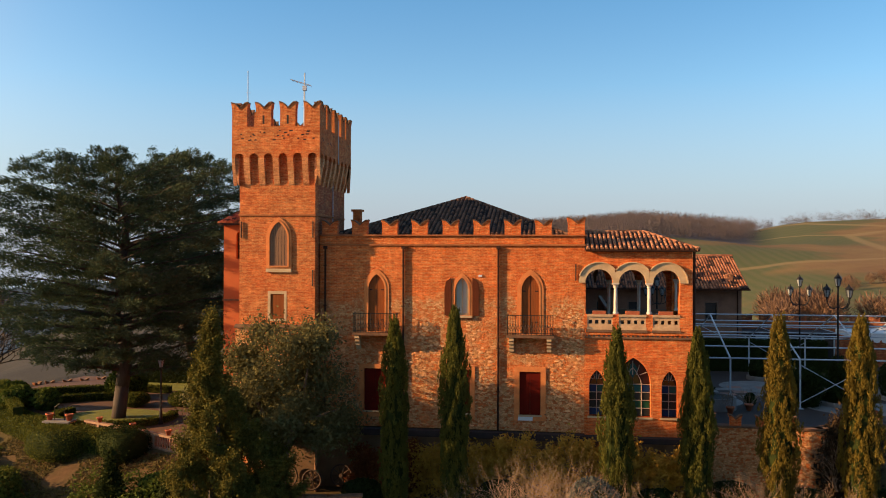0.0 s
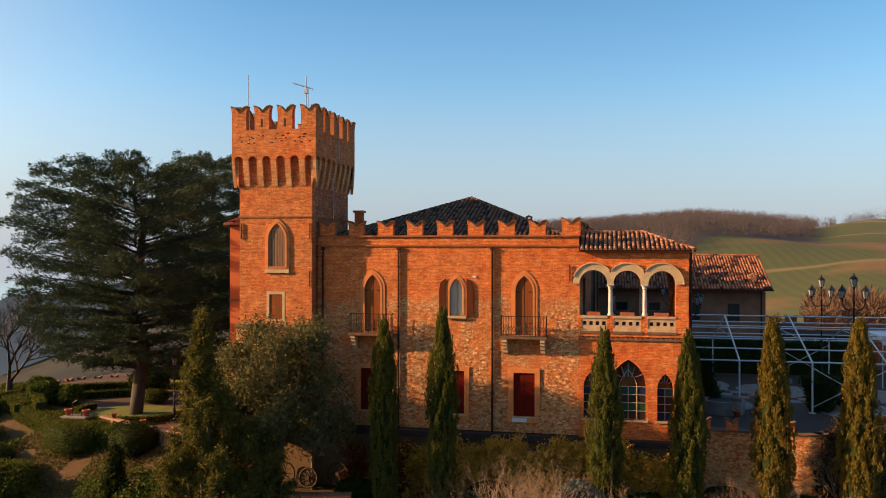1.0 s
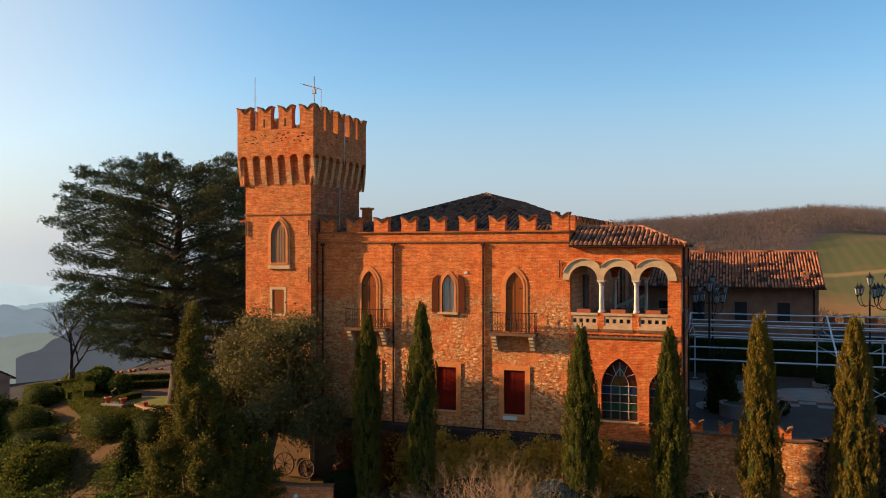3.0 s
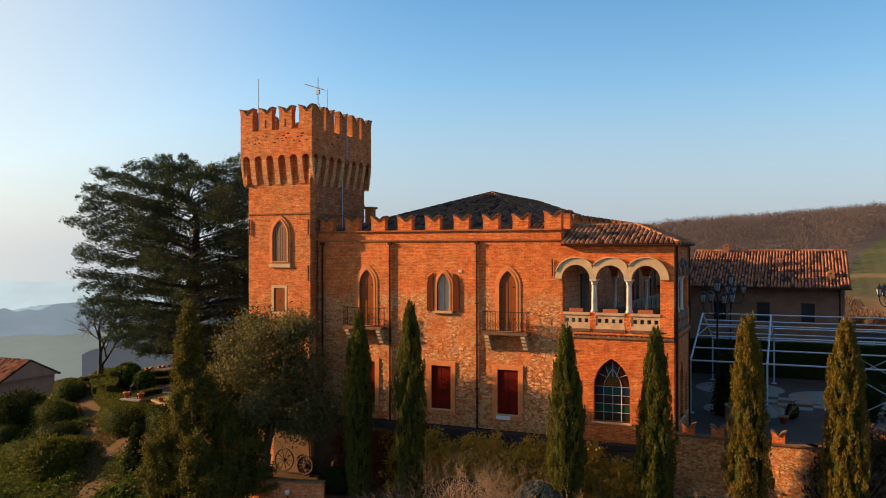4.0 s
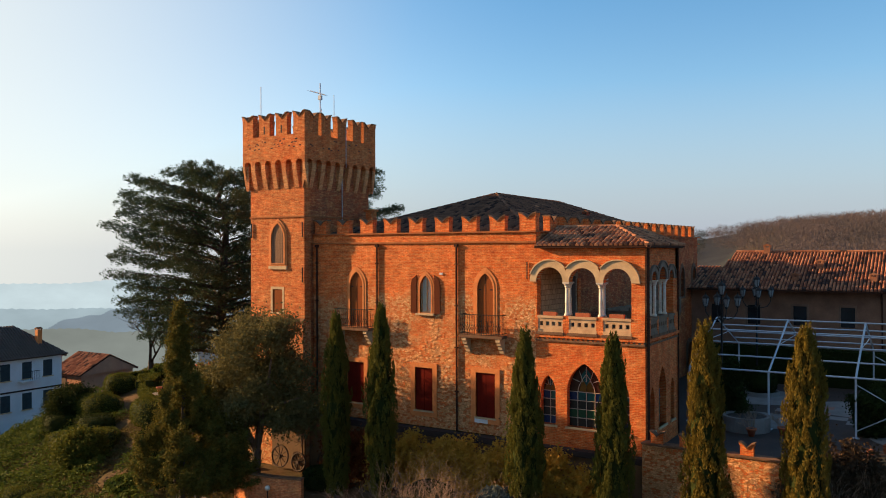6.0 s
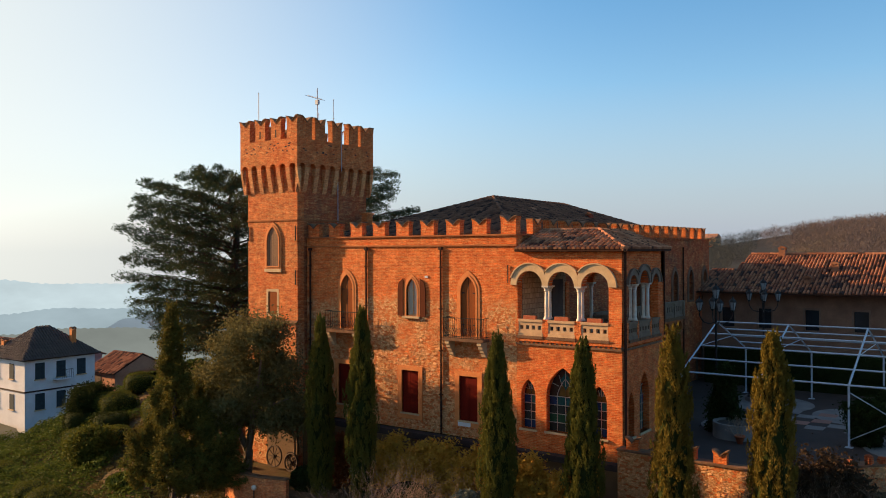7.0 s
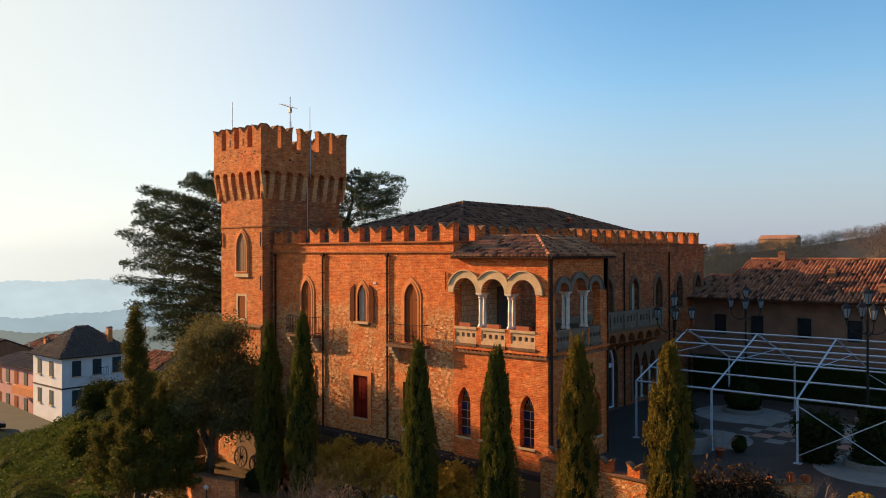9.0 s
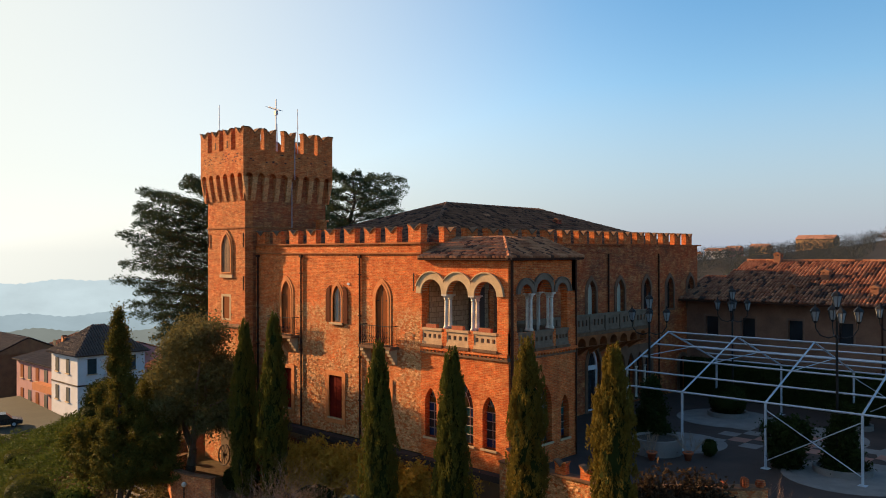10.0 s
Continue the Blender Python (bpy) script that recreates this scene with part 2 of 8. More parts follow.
STEEL = plain("galvanised_steel", (0.5, 0.54, 0.6), (0.4, 0.44, 0.5), 3.0, rough=0.4, metal=0.0, spec=0.5, bumpy=0.03)
BARK = plain("bark", (0.075, 0.055, 0.042), (0.04, 0.03, 0.024), 5.0, bumpy=0.7, fine=16.0, squash=(1, 1, 0.25))
TWIG = plain("bare_twigs", (0.36, 0.24, 0.16), (0.22, 0.145, 0.1), 5.0, bumpy=0.0)
GLASS_DARK = plain("dark_window_glass", (0.03, 0.035, 0.04), (0.02, 0.022, 0.025), 1.0, rough=0.12, spec=0.6, bumpy=0.0)
CURTAIN = plain("pale_curtain", (0.5, 0.5, 0.42), (0.4, 0.38, 0.3), 2.0, rough=0.8, squash=(9, 9, 0.3))
INTERIOR = plain("dark_interior", (0.12, 0.08, 0.06), (0.08, 0.05, 0.04), 1.0)
LEAD = plain("window_lead", (0.45, 0.4, 0.33), (0.3, 0.26, 0.22), 4.0, rough=0.6)
WHITE_WALL = plain("white_wall", (0.72, 0.72, 0.74), (0.6, 0.6, 0.62), 0.7)
PAVING = plain("courtyard_paving", (0.074, 0.045, 0.034), (0.047, 0.03, 0.024), 0.8)
PALE_PAVING = plain("pale_paving", (0.27, 0.235, 0.215), (0.19, 0.165, 0.15), 1.4)
GRAVEL = plain("gravel", (0.13, 0.062, 0.034), (0.09, 0.043, 0.025), 0.6)
LAMP_GLASS = plain("lamp_glass", (0.3, 0.32, 0.33), (0.22, 0.24, 0.26), 4.0, rough=0.2, bumpy=0.0)
GREEN_CYPRESS = leaf_mat("cypress_leaf", (0.105, 0.104, 0.02), (0.06, 0.064, 0.014), (0.14, 0.13, 0.026))
RUSTY_CYPRESS = leaf_mat("rusty_cypress_leaf", (0.165, 0.118, 0.02), (0.1, 0.076, 0.015), (0.2, 0.14, 0.026))
CEDAR_LEAF = leaf_mat("cedar_needle", (0.05, 0.078, 0.044), (0.03, 0.05, 0.03), (0.1, 0.12, 0.06), trans=0.15)
OLIVE_LEAF = leaf_mat("olive_leaf", (0.13, 0.116, 0.044), (0.08, 0.074, 0.03), (0.185, 0.16, 0.062))
THUJA_LEAF = leaf_mat("thuja_leaf", (0.09, 0.09, 0.018), (0.05, 0.054, 0.012), (0.19, 0.13, 0.026))
HEDGE_LEAF = leaf_mat("hedge_leaf", (0.085, 0.095, 0.015), (0.045, 0.054, 0.01), (0.15, 0.145, 0.024))
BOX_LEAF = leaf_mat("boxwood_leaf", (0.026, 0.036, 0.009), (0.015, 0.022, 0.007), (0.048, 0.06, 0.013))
IVY_LEAF = leaf_mat("ivy_leaf", (0.074, 0.1, 0.017), (0.038, 0.053, 0.011), (0.126, 0.148, 0.025))
AUTUMN_LEAF = leaf_mat("autumn_leaf", (0.46, 0.26, 0.04), (0.3, 0.19, 0.03), (0.58, 0.32, 0.05))
RED_LEAF = leaf_mat("red_creeper_leaf", (0.15, 0.04, 0.016), (0.09, 0.028, 0.012), (0.22, 0.09, 0.02))
LAWN = plain("lawn", (0.18, 0.18, 0.028), (0.12, 0.125, 0.02), 1.0, fine=60.0, bumpy=0.5)


# ---- mesh tools ----
def finish(name, bm, mat, smooth=False):
    bmesh.ops.recalc_face_normals(bm, faces=bm.faces)
    me = bpy.data.meshes.new(name)
    bm.to_mesh(me)
    bm.free()
    if smooth:
        for p in me.polygons:
            p.use_smooth = True
    me.materials.append(mat)
    return new(name, me)


def part(name, bm, mat, parent=None, label="", smooth=False):
    ob = finish(name, bm, mat, smooth)
    ob.parent = parent
    if label:
        ob["label"] = label
    return ob


def again(ob, parent, m):
    """Another object on the same mesh, at pose m."""
    o = bpy.data.objects.new(ob.name.split(".")[0], ob.data)
    scene.collection.objects.link(o)
    o.parent, o.matrix_local = parent, m
    return o


def thing(name, label, category, group="", kind="", at=(0, 0, 0)):
    ob = new(name)
    ob.location = at
    return tagged(ob, label, category, group, kind)


def B():
    return bmesh.new()


def box(bm, x0, x1, y0, y1, z0, z1):
    vs = [bm.verts.new(p) for p in ((x0, y0, z0), (x1, y0, z0), (x1, y1, z0), (x0, y1, z0), (x0, y0, z1), (x1, y0, z1), (x1, y1, z1), (x0, y1, z1))]
    for f in ((0, 3, 2, 1), (4, 5, 6, 7), (0, 1, 5, 4), (1, 2, 6, 5), (2, 3, 7, 6), (3, 0, 4, 7)):
        bm.faces.new([vs[i] for i in f])
    return bm


def tube(bm, p0, p1, r0, r1=None, n=8):
    p0, p1 = Vector(p0), Vector(p1)
    r1 = r0 if r1 is None else r1
    q = (p1 - p0).to_track_quat("Z", "Y")
    rings = []
    for p, r in ((p0, r0), (p1, r1)):
        rings.append([bm.verts.new(p + q @ Vector((r * math.cos(2 * math.pi * i / n), r * math.sin(2 * math.pi * i / n), 0))) for i in range(n)])
    for i in range(n):
        bm.faces.new((rings[0][i], rings[0][(i + 1) % n], rings[1][(i + 1) % n], rings[1][i]))
    bm.faces.new(rings[0][::-1])
    bm.faces.new(rings[1])
    return bm


def lathe(bm, prof, x=0, y=0, n=12):
    """A turned body from (radius, height) pairs."""
    rings = [[bm.verts.new((x + r * math.cos(2 * math.pi * i / n), y + r * math.sin(2 * math.pi * i / n), z)) for i in range(n)] for r, z in prof]
    for a, b in zip(rings, rings[1:]):
        for i in range(n):
            bm.faces.new((a[i], a[(i + 1) % n], b[(i + 1) % n], b[i]))
    bm.faces.new(rings[0][::-1])
    bm.faces.new(rings[-1])
    return bm


def slab(bm, outline, holes, axis, d0, d1):
    """A plate with holes: outline and holes as (along, up) points, on the plane axis = d0, going back to d1. axis 'z' takes (x, y)."""
    def at(u, v, d):
        return {"y": (u, d, v), "x": (d, u, v), "z": (u, v, d)}[axis]
    for d in (d0, d1):
        edges = []
        for loop in (outline, *holes):
            vs = [bm.verts.new(at(u, v, d)) for u, v in loop]
            edges += [bm.edges.new((vs[i], vs[(i + 1) % len(vs)])) for i in range(len(vs))]
        bmesh.ops.triangle_fill(bm, use_beauty=True, use_dissolve=False, edges=edges)
    for loop in (outline, *holes):
        k = len(loop)
        for i in range(k):
            (u, v), (s, t) = loop[i], loop[(i + 1) % k]
            bm.faces.new([bm.verts.new(at(*q)) for q in ((u, v, d0), (s, t, d0), (s, t, d1), (u, v, d1))])
    bmesh.ops.remove_doubles(bm, verts=bm.verts, dist=0.0004)
    return bm


def rect(u0, u1, v0, v1):
    return [(u0, v0), (u1, v0), (u1, v1), (u0, v1)]


def arch(c, w, z0, zs, top=None, n=8):
    """An opening of width w, from z0 to the springing zs. top None: round; else pointed, with its tip at that height."""
    h = w / 2
    pts = [(c - h, z0), (c + h, z0)]
    if top is None:
        pts += [(c + h * math.cos(math.pi * i / (2 * n)), zs + h * math.sin(math.pi * i / (2 * n))) for i in range(2 * n + 1)]
        return pts
    rise = top - zs
    rad = (h * h + rise * rise) / (2 * h)
    end = math.atan2(rise, rad - h)
    right = [(c + h - rad + rad * math.cos(end * i / n), zs + rad * math.sin(end * i / n)) for i in range(n + 1)]
    pts += right
    pts += [(2 * c - u, v) for u, v in right[-2::-1]]
    return pts


def grown(pts, c, by, z0):
    """The opening made wider by a margin, its foot at z0."""
    zs = [v for _, v in pts]
    top, low = max(zs), min(zs)
    w = max(u for u, _ in pts) - c
    out = []
    for u, v in pts:
        k = (w + by) / w
        vv = z0 if v <= low + 1e-6 else v + by * 1.25 * max(0.0, (v - low) / (top - low)) ** 3
        out.append((c + (u - c) * k, vv))
    return out


def mesh_from(name, verts, faces, mat, parent=None, label=""):
    me = bpy.data.meshes.new(name)
    me.from_pydata(verts, [], faces)
    me.materials.append(mat)
    ob = new(name, me)
    ob.parent = parent
    if label:
        ob["label"] = label
    return ob


def leaves(name, pts, mat, size, parent=None, label="", flat=0.0, upright=0.0, aspect=0.5, seed=1, out=None):
    """One mesh of many small leaves or sprays at pts. flat lays them level, upright stands them up; out: their outward ways."""
    rng = np.random.default_rng(seed)
    pts = np.asarray(pts, dtype=float)
    n = len(pts)
    a = rng.normal(size=(n, 3))
    if out is not None:
        a = a * 0.7 + np.asarray(out)
    a[:, 2] *= (1 - flat)
    a[:, 2] += upright * 2.5
    a /= np.linalg.norm(a, axis=1)[:, None] + 1e-9
    b = rng.normal(size=(n, 3))
    b[:, 2] *= (1 - flat)
    b -= (a * b).sum(1)[:, None] * a
    b /= np.linalg.norm(b, axis=1)[:, None] + 1e-9
    s = size * rng.uniform(0.55, 1.45, n)[:, None]
    v = np.stack([pts - a * s, pts + b * s * aspect, pts + a * s, pts - b * s * aspect], 1).reshape(-1, 3)
    me = bpy.data.meshes.new(name)
    me.vertices.add(4 * n)
    me.vertices.foreach_set("co", v.astype(np.float32).ravel())
    me.loops.add(4 * n)
    me.loops.foreach_set("vertex_index", np.arange(4 * n, dtype=np.int32))
    me.polygons.add(n)
    me.polygons.foreach_set("loop_start", np.arange(0, 4 * n, 4, dtype=np.int32))
    me.update(calc_edges=True)
    me.validate()
    me.materials.append(mat)
    ob = new(name, me)
    ob.parent = parent
    if label:
        ob["label"] = label
    return ob


def sprays(name, pts, way, face, mat, size, parent=None, label="", aspect=0.3, seed=1):
    """One mesh of small sprays at pts, each pointing along way with its flat side towards face."""
    rng = np.random.default_rng(seed)
    a = way / (np.linalg.norm(way, axis=1)[:, None] + 1e-9)
    b = np.cross(a, face)
    b /= np.linalg.norm(b, axis=1)[:, None] + 1e-9
    s = size * rng.uniform(0.6, 1.4, len(pts))[:, None]
    v = np.stack([pts - a * s, pts + b * s * aspect - a * s * 0.2, pts + a * s, pts - b * s * aspect - a * s * 0.2], 1).reshape(-1, 3)
    f = np.arange(4 * len(pts)).reshape(-1, 4)
    return mesh_from(name, v, f, mat, parent, label)


# ---- ground ----
AZ = [-180, -60, -40, -25, -21, -16, -13.5, -10.5, -8, -5.9, -3, 0, 4.7, 9.4, 12, 14, 18, 22, 25, 30, 40, 70, 120, 180]
RIDGE = [0.0, 0.02, 0.03, 0.036, 0.034, 0.03, 0.022, 0.03, 0.036, 0.04, 0.036, 0.033, 0.0275, 0.0155, 0.007, 0.001, -0.004, -0.006, -0.014, -0.06, -0.14, -0.15, -0.1, 0.0]
FOOT = [-14, -8, -4, -2, -2, -2, -3, -6, -8, -8, -8, -8, -8, -9, -10, -11, -13, -14, -16, -18, -20, -20, -18, -14]


def smooth(t):
    t = np.clip(t, 0, 1)
    return t * t * (3 - 2 * t)


def ground_z(x, y):
    x, y = np.asarray(x, dtype=float), np.asarray(y, dtype=float)
    # the bank in front of the castle
    front = np.where(y > 35.5, -2.35, -2.35 - 0.5 * (35.5 - y))
    front = np.maximum(front, -13.0)
    # the garden terrace beside the tower, and the bank below it
    d = (x + 18.2) * -0.447 + (y - 39.4) * -0.894
    terrace = np.where(d < 0, -1.02, -1.02 - 0.43 * d)
    edge = smooth((-x - 41 + (y - 50) * 0.15) / 12)
    terrace = terrace * (1 - edge) + np.minimum(terrace, -9.0) * edge
    terrace = np.maximum(terrace, -13.0)
    k = smooth((-x - 15.2) / 3.0)
    near = front * (1 - k) + terrace * k
    # under the courtyard and behind
    c = smooth((x - 6.0) / 1.0) * smooth((y - 39.2) / 1.2)
    near = near * (1 - c) + 0.3 * c
    b = smooth((y - 44) / 2.0) * smooth((x + 17) / 2.0)
    near = near * (1 - b) + 0.3 * b
    near = near - smooth((y - 74) / 25.0) * 6
    near = near - smooth((x - 26) / 25.0) * 4
    r = np.hypot(x, y)
    az = np.degrees(np.arctan2(-x, y))
    ridge = 9.3 + 600 * np.interp(az, AZ, RIDGE)
    foot = np.interp(az, AZ, FOOT)
    far = foot + (ridge - foot) * smooth((r - 110) / 490.0) - np.maximum(0, r - 600) * (0.03 + 0.22 * smooth((az - 24) / 10))
    far += np.sin(x * 0.021 + 1.3) * np.cos(y * 0.017) * 3.0 * smooth((r - 140) / 100) * smooth((700 - r) / 150)
    far += 4.5 * np.exp(-((az + 11) / 5.5) ** 2 - ((r - 325) / 42.0) ** 2)
    w = smooth((r - 78) / 40.0)
    return near * (1 - w) + far * w


def wood_edge(az):
    """How far off the woods begin, by the bearing in degrees."""
    return np.interp(az, (-13.5, -10, -7, -5, -3.5, -1, 4, 6, 8, 11), (420, 372, 345, 300, 205, 150, 145, 190, 330, 470))


def gz(x, y):
    return float(ground_z(x, y))


def axis_steps(lo, hi, fine, reach):
    mid = list(np.arange(lo, hi + 1e-6, fine))
    up, down, s = [], [], fine
    a, b = hi, lo
    while a < reach:
        s *= 1.13
        a, b = a + s, b - s
        up.append(a)
        down.append(b)
    return np.array(down[::-1] + mid + up)


def build_ground():
    xs, ys = axis_steps(-50, 26, 0.8, 2400), axis_steps(14, 66, 0.8, 2400)
    X, Y = np.meshgrid(xs, ys)
    Z = ground_z(X, Y)
    rng = np.random.default_rng(3)
    Z = Z + rng.normal(size=Z.shape) * 0.05 * (np.hypot(X, Y) < 120) * (Y < 38.5)
    nx, ny = len(xs), len(ys)
    v = np.stack([X, Y, Z], -1).reshape(-1, 3)
    i = (np.arange(ny - 1)[:, None] * nx + np.arange(nx - 1)[None, :]).ravel()
    f = np.stack([i, i + 1, i + nx + 1, i + nx], 1)
    m, nt, bs = nodes_of("earth_and_fields", 0.95, spec=0.1)
    pos = coords(nt)
    n1, n2 = noise_of(nt, pos, 0.35, 6, 0.65), noise_of(nt, pos, 3.0, 5, 0.7)
    c = mixc(nt, ramp(nt, n1, 0.38, 0.62), (0.075, 0.043, 0.021), (0.05, 0.043, 0.013))
    c = mixc(nt, mathn(nt, "MULTIPLY", ramp(nt, n2, 0.4, 0.75), 0.6), c, (0.13, 0.075, 0.04))
    # far fields: green and brown parcels with vine rows
    field = noise_of(nt, pos, 0.013, 3, 0.5)
    rowsn = nd(nt, "ShaderNodeTexWave", Scale=0.09, Distortion=1.0, Detail=1.0)
    nt.links.new(pos, rowsn.inputs["Vector"])
    green = mixc(nt, mathn(nt, "MULTIPLY", rowsn.outputs[1], 0.5), (0.07, 0.08, 0.032), (0.1, 0.09, 0.045))
    brown = mixc(nt, ramp(nt, noise_of(nt, pos, 0.05, 5), 0.35, 0.65), (0.15, 0.075, 0.038), (0.19, 0.115, 0.05))
    fields = mixc(nt, mathn(nt, "MULTIPLY", ramp(nt, field, 0.48, 0.56), 0.75), green, brown)
    lanes = nd(nt, "ShaderNodeTexVoronoi", Scale=0.0065)
    lanes.feature = "DISTANCE_TO_EDGE"
    nt.links.new(pos, lanes.inputs["Vector"])
    fields = mixc(nt, mathn(nt, "MULTIPLY", ramp(nt, lanes.outputs[0], 0.022, 0.008), 0.7), fields, (0.21, 0.15, 0.07))
    sep = nt.nodes.new("ShaderNodeVectorMath")
    sep.operation = "LENGTH"
    nt.links.new(pos, sep.inputs[0])
    c = mixc(nt, ramp(nt, sep.outputs["Value"], 85, 110), c, fields)
    # leafy floor of the bare woods on the far hill, its colour lightened for haze
    ax = nt.nodes.new("ShaderNodeSeparateXYZ")
    nt.links.new(pos, ax.inputs[0])
    bearing = mathn(nt, "ARCTAN2", mathn(nt, "MULTIPLY", ax.outputs[0], -1.0), ax.outputs[1])
    past = mathn(nt, "SUBTRACT", sep.outputs["Value"], mathn(nt, "MULTIPLY_ADD", mathn(nt, "MAXIMUM", bearing, -0.137), -1900.0, 110.0))
    floor = mixc(nt, ramp(nt, noise_of(nt, pos, 0.05, 6, 0.65), 0.3, 0.7), (0.088, 0.07, 0.066), (0.055, 0.05, 0.048))
    c = mixc(nt, mathn(nt, "MULTIPLY", ramp(nt, past, -8, 8), mathn(nt, "MULTIPLY", mathn(nt, "MULTIPLY", ramp(nt, bearing, -0.245, -0.225), ramp(nt, sep.outputs["Value"], 105, 125)), ramp(nt, bearing, 0.14, 0.1))), c, floor)
    # slope below the garden: the hillside's shade painted in as dark ground
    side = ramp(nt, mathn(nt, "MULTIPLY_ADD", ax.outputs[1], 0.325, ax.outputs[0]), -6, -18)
    shaded_slope = mixc(nt, ramp(nt, noise_of(nt, pos, 0.06, 6, 0.65), 0.3, 0.7), (0.026, 0.026, 0.026), (0.045, 0.042, 0.036))
    c = mixc(nt, mathn(nt, "MULTIPLY", side, ramp(nt, sep.outputs["Value"], 63, 72)), c, shaded_slope)
    # land beyond it, darkened blue-grey: shade and haze go into the ground colour
    hazed_slope = ramp(nt, mathn(nt, "MULTIPLY_ADD", ax.outputs[1], 0.13, ax.outputs[0]), 0, -14)
    earth = mixc(nt, ramp(nt, noise_of(nt, pos, 0.03, 5, 0.6), 0.35, 0.65), (0.022, 0.024, 0.028), (0.036, 0.038, 0.04))
    c = mixc(nt, mathn(nt, "MULTIPLY", mathn(nt, "SUBTRACT", hazed_slope, side), ramp(nt, sep.outputs["Value"], 95, 120)), c, earth)
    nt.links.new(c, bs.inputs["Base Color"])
    bump(nt, bs, n2, 0.6, 0.08)
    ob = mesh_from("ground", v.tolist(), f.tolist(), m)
    for p in ob.data.polygons:
        p.use_smooth = True
    tagged(ob, "grassy bank, gravel garden and rolling vineyard fields", "ground", kind="structure")


build_ground()

# ---- castle parts shared by its buildings ----
def merlon_mesh(w, h, t, notch=0.26):
    """A swallow-tailed merlon standing on the origin, its front on y = 0."""
    prof = [(0, 0), (w, 0), (w, h * 0.72), (w + 0.05, h), (w * 0.86, h - 0.03), (w * 0.68, h - 0.5 * notch), (w * 0.5, h - notch), (w * 0.32, h - 0.5 * notch), (w * 0.14, h - 0.03), (-0.05, h), (0, h * 0.72)]
    return slab(B(), prof, [], "y", 0, t)


def coping_mesh(w, h, t, notch=0.26):
    top = [(-0.05, h), (w * 0.14, h - 0.03), (w * 0.32, h - 0.5 * notch), (w * 0.5, h - notch), (w * 0.68, h - 0.5 * notch), (w * 0.86, h - 0.03), (w + 0.05, h)]
    prof = [(u, v + 0.055) for u, v in top] + [(u, v) for u, v in top[::-1]]
    return slab(B(), prof, [], "y", -0.04, t + 0.04)


class Merlons:
    """Merlons of one size, with their coping, placed along walls."""
    def __init__(self, w, h, t, mat, notch=0.26):
        self.size, self.mat, self.first = (w, h, t, notch), mat, None

    def put(self, parent, m):
        if self.first is None:
            a = part("merlon", merlon_mesh(*self.size), self.mat, parent)
            b = part("coping", coping_mesh(*self.size), COPING, a, "weathered tile coping")
            a.matrix_local = m
            self.first = (a, b)
            return a
        a = again(self.first[0], parent, m)
        again(self.first[1], a, Matrix.Identity(4))
        return a


def boards(u0, u1, z0, z1, axis, d, depth=0.05, n=2):
    """Closed shutter leaves: n boards with narrow gaps and two rails."""
    bm = B()
    step = (u1 - u0) / n
    for i in range(n):
        slab(bm, rect(u0 + i * step + 0.008, u0 + (i + 1) * step - 0.008, z0, z1), [], axis, d, d + depth)
    return bm


